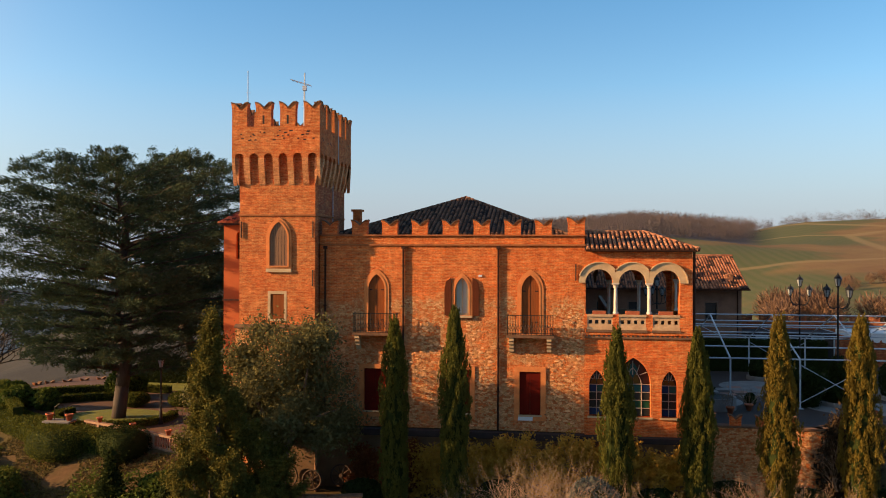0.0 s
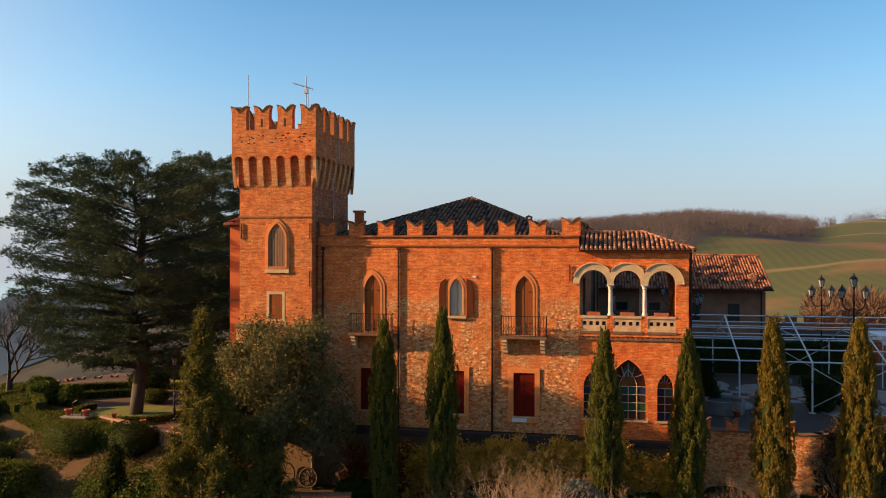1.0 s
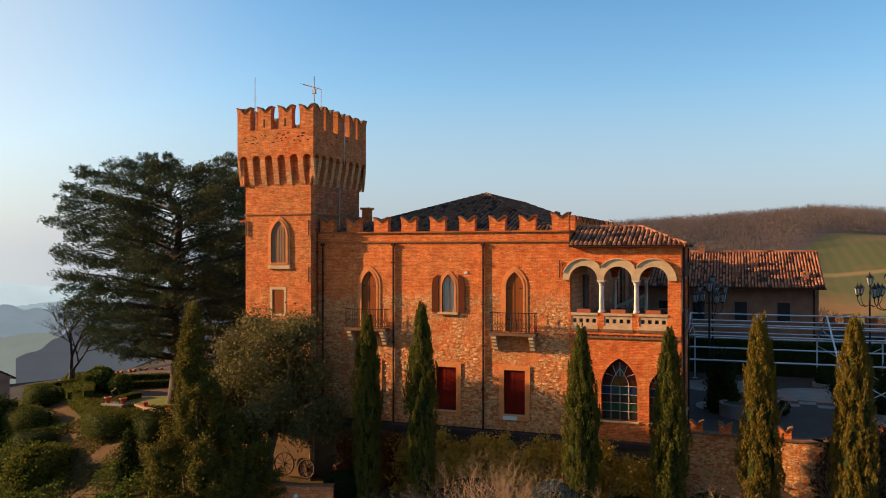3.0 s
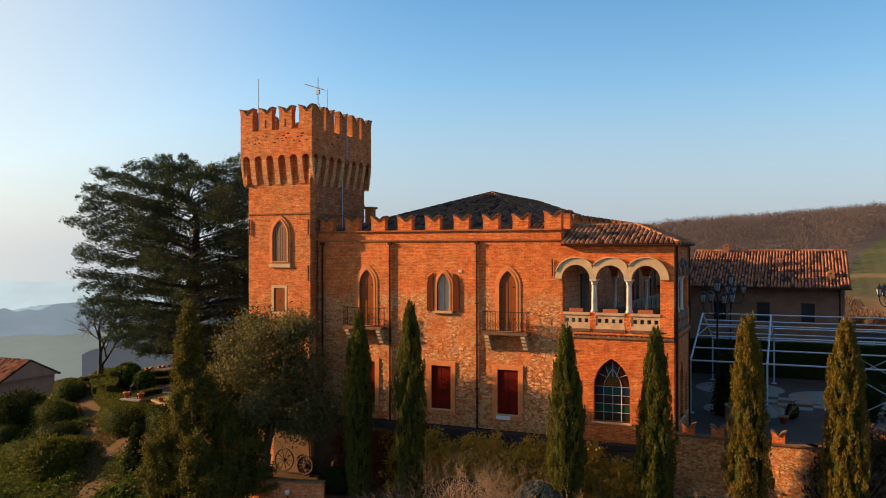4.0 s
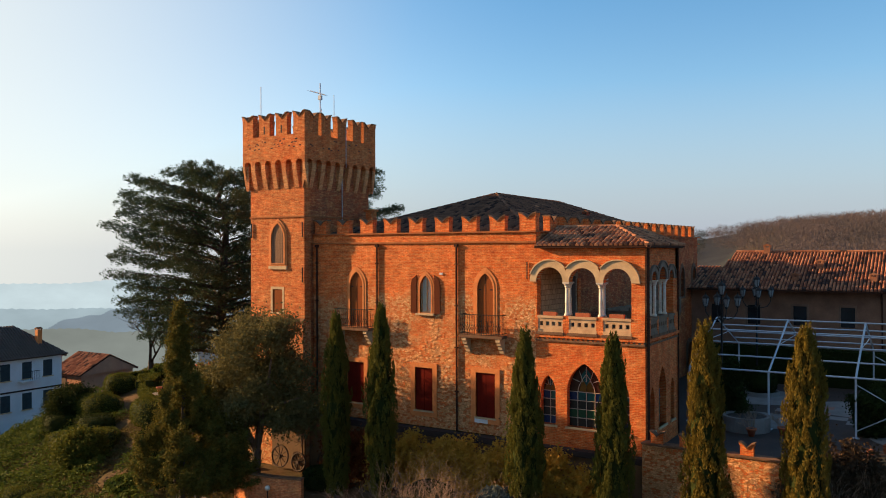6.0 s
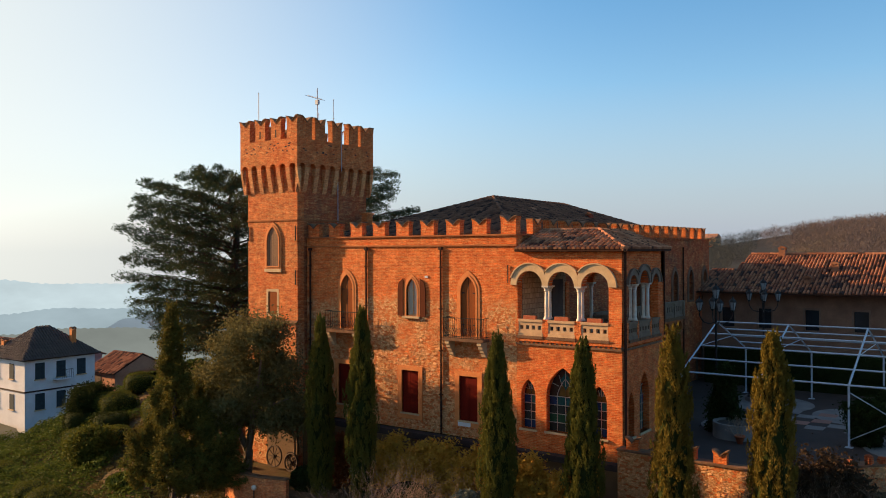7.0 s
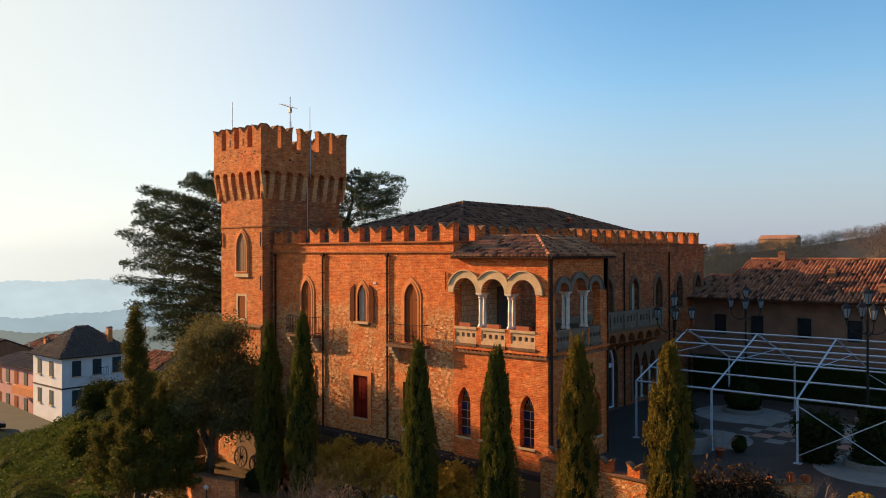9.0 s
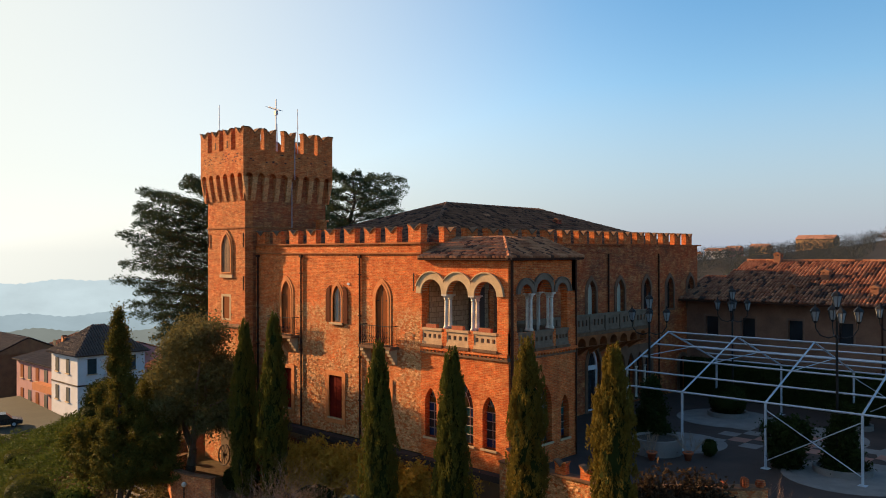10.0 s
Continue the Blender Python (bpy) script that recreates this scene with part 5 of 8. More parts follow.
slab(bm, [(GY, 6.8), (73.8, 6.8), (68.8, 8.9)], [], "x", GX1 - 0.4, GX1)
part("gable_wall", bm, PINK, farm)
for op in fw:
    w = part("window", slab(B(), op, [], "y", GY + 0.2, GY + 0.24), GLASS_DARK, farm, "dark window in a plain terracotta surround")
    c = (op[0][0] + op[1][0]) / 2
    part("surround", slab(B(), rect(c - 0.53, c + 0.53, 4.07, 5.64), [op], "y", GY - 0.02, GY + 0.05), WORN_TRIM, w)
tile_roof("roof", [(3.3, 62.9, 6.62), (14.75, 62.9, 6.62), (14.75, 68.8, 9.05), (4.3, 68.8, 9.05)], ROOF_RED, farm, "red and brown half-round tiles", 0.215, 0.42)
tile_roof("rear_roof", [(14.75, 74.7, 6.62), (3.3, 74.7, 6.62), (4.3, 68.8, 9.05), (14.75, 68.8, 9.05)], ROOF_RED, farm, "", 0.5, 0.8)
tile_roof("low_roof", [(1.7, 62.9, 6.62), (3.4, 62.9, 6.62), (3.4, 68.0, 8.0), (1.7, 68.0, 8.0)], ROOF_RED, farm, "", 0.215, 0.42)
ridge_tiles((4.3, 68.8, 9.1), (14.75, 68.8, 9.1), ROOF_RED, farm)
part("gutter", box(B(), 1.8, 14.8, 62.78, 62.9, 6.5, 6.6), PIPE, farm)
FARM_CHIMNEY = plain("sooty_chimney_brick", (0.34, 0.14, 0.07), (0.19, 0.085, 0.05), 4.0)
for x, y, z in ((6.5, 68.6, 9.5), (10.3, 66.3, 8.45), (9.0, 64.4, 7.55), (13.6, 64.4, 7.6)):
    chimney(farm, x, y, z - 1.0, z - 0.1, 0.44, FARM_CHIMNEY)
part("downpipe", tube(B(), (14.1, GY - 0.06, 0.6), (14.1, GY - 0.06, 6.5), 0.05), PIPE, farm)

# ---- courtyard ----
ct = finish("courtyard", slab(B(), [(6.66, 39.2), (12.0, 39.0), (16.2, 42.4), (30, 42.4), (30, 74), (1.6, 74), (1.6, 44.3), (6.66, 44.3)], [], "z", 0.58, 0.2), PAVING)
tagged(ct, "paved castle courtyard in brown and grey", "courtyard", kind="structure")


def terrace_frame():
    fr = thing("marquee_frame", "bare galvanised steel frame of a large marquee in the courtyard", "marquee frame")
    xs = [6.35 + 3.77 * i for i in range(7)]
    ys = (47.6, 53.5, 59.4)
    E, A = 3.35, 5.4
    for x in xs:
        for y in (ys[0], ys[2]):
            p = part("post", box(B(), x - 0.042, x + 0.042, y - 0.042, y + 0.042, 0.58, E), STEEL, fr)
            part("foot_plate", box(B(), x - 0.16, x + 0.16, y - 0.16, y + 0.16, 0.58, 0.6), STEEL, p)
        for a, b in (((x, ys[0], E), (x, ys[1], A)), ((x, ys[2], E), (x, ys[1], A))):
            part("rafter", tube(B(), a, b, 0.05, n=4), STEEL, fr)
        part("tie_rod", tube(B(), (x, 50.5, 4.35), (x, 56.5, 4.35), 0.022, n=4), STEEL, fr)
    bx0, bx1 = xs[0], xs[-1]
    for y, z, r in ((ys[0], E, 0.045), (ys[2], E, 0.045), (ys[1], A, 0.042), (49.08, 3.86, 0.042), (50.55, 4.37, 0.042), (52.0, 4.88, 0.042), (55.0, 4.88, 0.042), (56.45, 4.37, 0.042), (57.92, 3.86, 0.042)):
        part("purlin", tube(B(), (bx0, y, z), (bx1, y, z), r, n=4), STEEL, fr)
    for i in (2, 5):
        for y in (ys[0], ys[2]):
            part("brace", tube(B(), (xs[i], y, 0.9), (xs[i + 1], y, E - 0.3), 0.022, n=4), STEEL, fr)
            part("brace", tube(B(), (xs[i], y, E - 0.3), (xs[i + 1], y, 0.9), 0.022, n=4), STEEL, fr)


terrace_frame()


def lantern(p, x, y, z, k=1.0):
    """A glass street lantern with an iron cage and pointed lid, its foot at z."""
    a = part("lantern", lathe(B(), [(0.1 * k, z), (0.19 * k, z + 0.42 * k)], x, y, 6), LAMP_GLASS, p, "six-sided glass lantern")
    bm = lathe(B(), [(0.23 * k, z + 0.42 * k), (0.16 * k, z + 0.53 * k), (0.05 * k, z + 0.62 * k), (0.02 * k, z + 0.75 * k)], x, y, 6)
    part("lid", bm, IRON, a)
    for i in range(6):
        t = math.pi * i / 3
        part("cage_bar", tube(B(), (x + 0.105 * k * math.cos(t), y + 0.105 * k * math.sin(t), z), (x + 0.2 * k * math.cos(t), y + 0.2 * k * math.sin(t), z + 0.42 * k), 0.014, n=4), IRON, a)
    part("socket", lathe(B(), [(0.03 * k, z - 0.12 * k), (0.11 * k, z)], x, y, 6), IRON, a)


def street_lamp(x, y, z0, z1, arms, turn=0.0):
    p = thing("street_lamp", "tall dark iron lamp post with %d glass lanterns" % (arms + 1) if arms else "dark iron lamp post with one glass lantern", "street lamp", "lamp posts", at=(x, y, z0))
    h = z1 - z0
    bm = lathe(B(), [(0.16, 0), (0.16, 0.12), (0.1, 0.2), (0.09, 0.8), (0.06, 0.9), (0.05, h - 0.7)], 0, 0, 10)
    part("post", bm, IRON, p)
    lantern(p, 0, 0, h - 0.7, 1.05)
    for i in range(arms):
        t = turn + 2 * math.pi * i / arms
        c, s = math.cos(t), math.sin(t)
        bm = B()
        pts = [(0.05, h - 1.9), (0.3, h - 2.0), (0.62, h - 1.9), (0.8, h - 1.62), (0.82, h - 1.42)]
        for a, b in zip(pts, pts[1:]):
            tube(bm, (a[0] * c, a[0] * s, a[1]), (b[0] * c, b[0] * s, b[1]), 0.026, n=5)
        part("arm", bm, IRON, p)
        lantern(p, 0.82 * c, 0.82 * s, h - 1.3, 0.95)


street_lamp(16.33, 48.9, 0.58, 8.13, 4, 0.5)
street_lamp(16.6, 57.0, 0.58, 7.8, 4, 0.5)
street_lamp(7.55, 49.3, 0.58, 7.65, 4, 0.5)
street_lamp(7.5, 59.0, 0.58, 7.65, 4, 0.3)
street_lamp(-23.0, 45.5, -1.02, 3.1, 0)

# crenellated stone wall at the courtyard's edge
edge = thing("parapet_wall", "low crenellated rubble stone wall at the courtyard edge", "wall")
pts = [(6.7, 38.75), (12.2, 38.55), (16.0, 42.2)]
em = Merlons(0.5, 0.46, 0.24, BRICK, 0.2)
for (xa, ya), (xb, yb) in zip(pts, pts[1:]):
    ln = math.hypot(xb - xa, yb - ya)
    th = math.atan2(yb - ya, xb - xa)
    m = pose(xa, ya, 0, 0, 0, math.degrees(th))
    wob = part("stone_wall", box(B(), 0, ln + 0.1, 0, 0.45, -4.0, 1.26), RUBBLE, edge)
    wob.matrix_local = m
    cp = part("wall_coping", box(B(), -0.02, ln + 0.1, -0.06, 0.5, 1.26, 1.34), COPING, edge)
    cp.matrix_local = m
    k = 0.35 if th < 0.5 else 99.0
    while k < ln - 0.5:
        em.put(edge, m @ pose(k, 0.08, 1.34))
        k += 1.18
# broken end of the wall
for i, (x, y, z, w, h) in enumerate(((14.9, 41.25, 1.34, 0.26, 0.2), (15.45, 41.75, 1.34, 0.24, 0.36), (15.85, 42.15, 1.34, 0.3, 0.26))):
    bm = box(B(), -w / 2, w / 2, -0.16, 0.16, 0, h)
    bmesh.ops.bevel(bm, geom=bm.edges[:], offset=0.06, segments=2, affect="EDGES")
    o = part("broken_stone", bm, DARKENED_BRICK, edge)
    o.matrix_local = pose(x, y, z, 6 - 5 * i, 4 * i - 5, 44 + 12 * i)

# ---- trees and shrubs ----
def limb(bm, p, q, r0, r1, n=6, bend=0.0, seed=0):
    rng = random.Random(seed)
    p, q = Vector(p), Vector(q)
    k = 4
    prev, pr = p, r0
    for i in range(1, k + 1):
        t = i / k
        w = p.lerp(q, t) + Vector((rng.uniform(-1, 1), rng.uniform(-1, 1), rng.uniform(-0.5, 0.5) + bend * math.sin(math.pi * t))) * (p - q).length * 0.05
        r = r0 + (r1 - r0) * t
        tube(bm, prev, w, pr, r, n)
        prev, pr = w, r
    return prev


def cypress(x, y, top, radius, mat, seed):
    z0 = gz(x, y)
    h = top - z0
    t = thing("cypress", "slim columnar Italian cypress with dense olive-green foliage" if mat is GREEN_CYPRESS else "slim columnar cypress with rusty yellow-green foliage", "cypress", "row of cypresses", at=(x, y, z0))
    part("trunk", tube(B(), (0, 0, -0.3), (0, 0, h * 0.85), 0.14, 0.03), BARK, t)
    rng = np.random.default_rng(seed)
    prof = lambda s: np.interp(s, (0, 0.06, 0.2, 0.45, 0.65, 0.8, 0.9, 0.96, 1.0), (0.35, 0.7, 0.95, 1.0, 0.86, 0.6, 0.34, 0.17, 0.05))
    # flame-like plumes standing close round the stem, some of them proud of the rest
    n, m = 620, 66
    zt = rng.uniform(0.01, 0.95, n) ** 0.92
    at = rng.uniform(0, 2 * np.pi, n)
    lump = 1 + 0.13 * np.sin(2 * at + 9 * zt + seed) + 0.09 * np.sin(5 * at - 17 * zt + 2 * seed)
    rt = radius * prof(zt) * lump * rng.uniform(0.62, 1.04, n)
    ln = rng.uniform(0.3, 0.75, n)
    side = np.stack([np.cos(at), np.sin(at), np.zeros(n)], 1)
    axis = side * rng.uniform(-0.12, 0.16, (n, 1)) + np.array([0, 0, 1.0])
    base = side * rt[:, None] * 0.93 + np.stack([np.zeros(n), np.zeros(n), zt * h], 1)
    u, phi = rng.uniform(0, 1, (n, m)) ** 0.85, rng.uniform(0, 2 * np.pi, (n, m))
    wide = rng.uniform(0.07, 0.125, (n, 1)) * np.interp(u, (0, 0.25, 0.6, 1), (0.7, 1.0, 0.7, 0.06))
    rad = np.stack([np.cos(phi), np.sin(phi), np.zeros((n, m))], -1)
    p = base[:, None] + axis[:, None] * (u * ln[:, None])[..., None] + rad * wide[..., None]
    way = axis[:, None] + rad * 0.45 + rng.normal(size=(n, m, 3)) * 0.22
    sprays("crown", p.reshape(-1, 3), way.reshape(-1, 3), (rad + rng.normal(size=(n, m, 3)) * 0.35).reshape(-1, 3), mat, 0.058, t, "", 0.3, seed)
    # added solid core, its dark colour standing for shade deep in the crown
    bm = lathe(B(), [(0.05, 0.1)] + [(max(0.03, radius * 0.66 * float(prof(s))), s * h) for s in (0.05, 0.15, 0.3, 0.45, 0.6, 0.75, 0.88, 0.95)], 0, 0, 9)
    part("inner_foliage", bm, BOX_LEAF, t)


for i, (x, y, top, r, mat) in enumerate(((-6.95, 35.7, 6.2, 0.72, GREEN_CYPRESS), (-4.2, 35.5, 6.85, 0.72, GREEN_CYPRESS), (2.85, 35.7, 5.9, 0.76, GREEN_CYPRESS), (6.35, 36.3, 5.85, 0.74, GREEN_CYPRESS), (9.8, 36.5, 6.6, 0.82, RUSTY_CYPRESS), (13.2, 36.7, 6.55, 0.85, RUSTY_CYPRESS))):
    cypress(x, y, top, r, mat, 20 + i)


def cedar(x, y, z0, h, radius, seed, low=0.2, thick=108, m=52):
    t = thing("cedar", "large spreading cedar with tiers of dark flat foliage", "cedar", at=(x, y, z0))
    rng = np.random.default_rng(seed)
    bm = B()
    limb(bm, (0, 0, -0.3), (0.2, 0, h * 0.5), 0.43, 0.33, 10, seed=seed)
    limb(bm, (0.2, 0, h * 0.5), (0, 0.1, h * 0.93), 0.33, 0.06, 8, seed=seed)
    part("trunk", bm, BARK, t, "thick straight grey-brown trunk", True)
    limbs = B()
    pts, ways = [], []
    for i in range(thick):
        s = low + (1 - low) * (i / thick) ** 0.92
        reach = radius * float(np.interp(s, (low, 0.28, 0.4, 0.56, 0.76, 0.86, 0.93, 1.0), (0.55, 0.78, 0.92, 1.0, 1.0, 0.93, 0.76, 0.42))) * rng.uniform(0.74, 1.0)
        a = i * 2.399963 + rng.uniform(-0.35, 0.35)
        reach *= 1 - 0.2 * max(0.0, math.cos(a - 4.55))   # thinner on its southern side
        top = min(s, 0.965) * h + rng.normal() * 0.12
        z = top - reach * (0.1 + 0.25 * max(0, s - 0.4))
        limb(limbs, (0, 0, z - 0.3), (math.cos(a) * reach * 0.93, math.sin(a) * reach * 0.93, top - 0.08), 0.15 * (1.25 - s), 0.02, 5, 0.5, seed * 100 + i)
        # side boughs: flat fans of needles in tiers along the limb, their tips turned up
        k = int(11 + reach * 4.5)
        u = np.linspace(0.16, 1.0, k) + rng.uniform(-0.03, 0.03, k)
        ba = a + np.where(np.arange(k) % 2 == 0, 1, -1) * rng.uniform(0.5, 1.25, k) * (1.1 - 0.75 * u)
        ln = (0.5 + reach * 0.19 * np.sin(np.pi * np.clip(0.12 + 0.75 * u, 0, 1))) * rng.uniform(0.7, 1.2, k)
        root = np.stack([math.cos(a) * reach * u, math.sin(a) * reach * u, z + (top - z) * u ** 1.2 + rng.normal(size=k) * 0.14], 1)
        q = rng.uniform(0, 1, (k, m)) ** 0.8
        way = np.stack([np.cos(ba), np.sin(ba), np.zeros(k)], 1)
        side = np.stack([-np.sin(ba), np.cos(ba), np.zeros(k)], 1)
        p = root[:, None] + way[:, None] * (q * ln[:, None])[..., None] + side[:, None] * (rng.normal(size=(k, m)) * 0.2 * (1.15 - q) * ln[:, None])[..., None]
        p[..., 2] += 0.12 * q - 0.26 * q * q * ln[:, None] + rng.normal(size=(k, m)) * 0.1
        pts.append(p.reshape(-1, 3))
        d = way[:, None] * 0.8 + rng.normal(size=(k, m, 3)) * 0.35
        d[..., 2] += 0.35
        ways.append(d.reshape(-1, 3))
    part("branch_work", limbs, BARK, t)
    pts, ways = np.concatenate(pts), np.concatenate(ways)
    sprays("crown", pts, ways, rng.normal(size=pts.shape), CEDAR_LEAF, 0.108, t, "", 0.22, seed)


cedar(-26.4, 46.7, gz(-26.4, 46.7), 16.9, 8.9, 5)
cedar(-28.6, 61.0, gz(-28.6, 61.0), 18.6, 6.4, 6, thick=84, m=54)


OLIVE_BARK = plain("olive_bark", (0.2, 0.135, 0.085), (0.11, 0.07, 0.045), 6.0, bumpy=0.7, fine=14.0, squash=(1, 1, 0.3))


def bushy(name, label, cat, x, y, z0, shape, mat, n, size, seed, group="", trunk=None, flat=0.0, clump=0.35, per=26):
    """A shrub or crown: clumps of leaves scattered through an uneven body; shape gives clump centres."""
    rng = np.random.default_rng(seed)
    t = thing(name, label, cat, group, at=(x, y, z0))
    c = shape(rng, n)
    p = (c[:, None, :] + rng.normal(size=(len(c), per, 3)) * clump * rng.uniform(0.6, 1.3, (len(c), 1, 1))).reshape(-1, 3)
    p[:, 2] = np.maximum(p[:, 2], 0.0)
    leaves("foliage" if name != "olive_tree" else "crown", p, mat, size, t, flat=flat, seed=seed)
    if trunk:
        bm = B()
        for i, (a, b, r0, r1) in enumerate(trunk):
            limb(bm, a, b, r0, r1, 7, seed=seed + i)
        part("trunk", bm, OLIVE_BARK if name == "olive_tree" else BARK, t)
    return t


def ball(rx, ry, rz, zc, shell=0.55):
    def f(rng, n):
        d = rng.normal(size=(n, 3))
        d /= np.linalg.norm(d, axis=1)[:, None]
        r = rng.uniform(shell, 1.0, n)[:, None]
        return d * r * np.array([rx, ry, rz]) + np.array([0, 0, zc])
    return f


def cone(r, h, z0=0.2, tip=0.1):
    def f(rng, n):
        s = rng.uniform(0, 1, n) ** 1.3
        a = rng.uniform(0, 2 * np.pi, n)
        q = r * ((1 - s) + tip * s) * np.sqrt(rng.uniform(0.2, 1, n)) * (0.75 + 0.25 * np.sin(a * 3 + s * 9))
        return np.stack([q * np.cos(a), q * np.sin(a), z0 + s * (h - z0)], 1)
    return f


def olive_shape(rng, n):
    """A broad loose crown of several rounded masses."""
    cs = np.array([(-1.5, 0.2, 5.3), (0.0, 0.1, 6.3), (1.3, 0.2, 5.9), (-0.4, -0.9, 4.7), (2.3, 0.5, 4.6), (-2.6, 0.0, 4.2), (0.9, 1.0, 5.0), (2.9, 0.8, 3.3), (1.2, -0.7, 4.0), (-3.0, 0.2, 2.9), (-2.0, -0.8, 3.3), (-2.5, 0.5, 1.9), (0.5, -1.2, 5.5), (-0.9, 1.2, 3.9), (1.9, -0.4, 6.2), (-3.4, -0.4, 2.2), (-1.5, 0.3, 2.1), (0.0, -0.7, 2.7), (1.3, 0.3, 2.8), (2.3, 0.3, 2.2), (-2.9, 0.1, 1.2), (-0.8, 0.9, 2.4), (-2.2, 1.8, 4.0), (-1.0, 2.0, 3.0), (0.3, 1.9, 4.4), (-2.8, 1.5, 2.6), (1.2, 1.8, 3.2), (-1.8, 1.9, 1.8)])
    rs = np.array([1.15, 1.2, 1.0, 1.1, 1.0, 1.1, 1.1, 0.8, 0.9, 1.0, 1.0, 0.8, 0.9, 1.1, 0.7, 0.7, 0.9, 0.9, 0.8, 0.7, 0.8, 0.9, 1.0, 1.0, 1.0, 1.0, 1.0, 0.9])
    cs[:, 2] = np.maximum(cs[:, 2], 2.95)
    cs[:, 0] = np.maximum(cs[:, 0], -2.4)
    twin = rng.normal(size=(len(cs), 3)) * np.array([0.75, 0.75, 0.4])
    cs, rs = np.concatenate([cs * np.array([1.08, 1.1, 1.0]), cs + twin]), np.concatenate([rs, rs]) * rng.uniform(0.5, 0.8, 2 * len(rs))
    k = rng.integers(0, len(cs), n)
    d = rng.normal(size=(n, 3))
    d /= np.linalg.norm(d, axis=1)[:, None]
    return cs[k] + d * (rs[k] * rng.uniform(0.15, 1, n) ** 0.45)[:, None] * np.array([1.15, 1.15, 0.8]) + np.array([0, 0, 1.1]) * (cs[k][:, 2:] / 5.0)


OX, OY = -12.6, 35.9
olive = bushy("olive_tree", "old olive tree with a dull grey-green crown and leaning trunk", "olive tree", OX, OY, gz(OX, OY), olive_shape, OLIVE_LEAF, 2400, 0.072, 31,
      trunk=[((0.3, 0, -0.3), (0.3, 0, 1.6), 0.3, 0.24), ((0.3, 0, 1.5), (-1.4, 0.3, 6.0), 0.2, 0.05), ((0.3, 0, 1.5), (1.6, -0.3, 6.2), 0.2, 0.04), ((0.3, 0, 1.5), (0.3, 1, 7.0), 0.18, 0.04), ((1.0, 0, 3.6), (2.8, 0.4, 4.4), 0.1, 0.03), ((0.3, 0.1, 0.5), (-0.35, -0.3, -0.3), 0.16, 0.2)], clump=0.31, per=36)

bm = B()
limb(bm, (-1.3, 0.2, -0.3), (-1.9, 0.4, 2.2), 0.17, 0.12, 7, seed=5)
limb(bm, (-1.9, 0.4, 2.2), (-2.8, 0.2, 5.0), 0.12, 0.03, 6, seed=6)
part("second_stem", bm, OLIVE_BARK, olive)


def thuja_shape(h):
    """Several ragged plumes of different heights."""
    plumes = np.array([(0, 0, 1.0, 0.85), (-0.8, 0.2, 0.76, 0.85), (0.9, 0.1, 0.68, 0.9), (1.8, 0.3, 0.54, 1.0), (2.2, 1.6, 0.5, 1.0), (2.6, 0.2, 0.4, 1.0), (0.4, -1.1, 0.62, 0.9), (1.4, -1.2, 0.44, 1.05), (-0.7, -1.3, 0.46, 1.0), (2.4, -1.0, 0.3, 0.9), (3.0, 0.8, 0.45, 1.0), (0.3, 1.3, 0.6, 1.0), (1.5, 1.4, 0.42, 1.0), (-1.3, 1.3, 0.46, 0.9)])

    def f(rng, n):
        share = plumes[:, 2] * plumes[:, 3] * np.where(plumes[:, 2] > 0.9, 2.4, 1.0)
        # tufts that reach out and up from each plume's stem
        per = 9
        k = rng.choice(len(plumes), n // per, p=share / share.sum())
        q = plumes[k]
        s = rng.uniform(0.34, 1, len(k))
        a = rng.uniform(0, 2 * np.pi, len(k))
        r = q[:, 3] * np.interp(s, (0, 0.25, 0.6, 0.85, 1), (0.9, 1.25, 0.95, 0.6, 0.1)) * rng.uniform(0.6, 1.1, len(k))
        u = np.linspace(0.3, 1.0, per)[None, :]
        x = q[:, :1] + r[:, None] * np.cos(a)[:, None] * u
        y = q[:, 1:2] + r[:, None] * np.sin(a)[:, None] * u
        z = (s * q[:, 2] * h)[:, None] + (0.55 * u ** 1.5 - 0.25) * rng.uniform(0.7, 1.3, len(k))[:, None]
        return np.stack([x, y, np.maximum(z, 1.9)], -1).reshape(-1, 3)
    return f


TX, TY = -14.3, 32.8
bushy("thuja", "ragged dark brown-green thuja conifer", "conifer", TX, TY, gz(TX, TY), thuja_shape(6.6 - gz(TX, TY)), THUJA_LEAF, 2500, 0.056, 33,
      trunk=[((0, 0, -0.3), (0.2, 0, 6.0), 0.2, 0.08), ((0.5, 0, -0.3), (1.6, 0.2, 3.4), 0.13, 0.05), ((-0.3, 0.2, -0.3), (-1.1, 0.3, 3.6), 0.12, 0.05), ((0.9, -0.3, -0.3), (1.3, -0.9, 3.2), 0.1, 0.04)], clump=0.13, per=44)


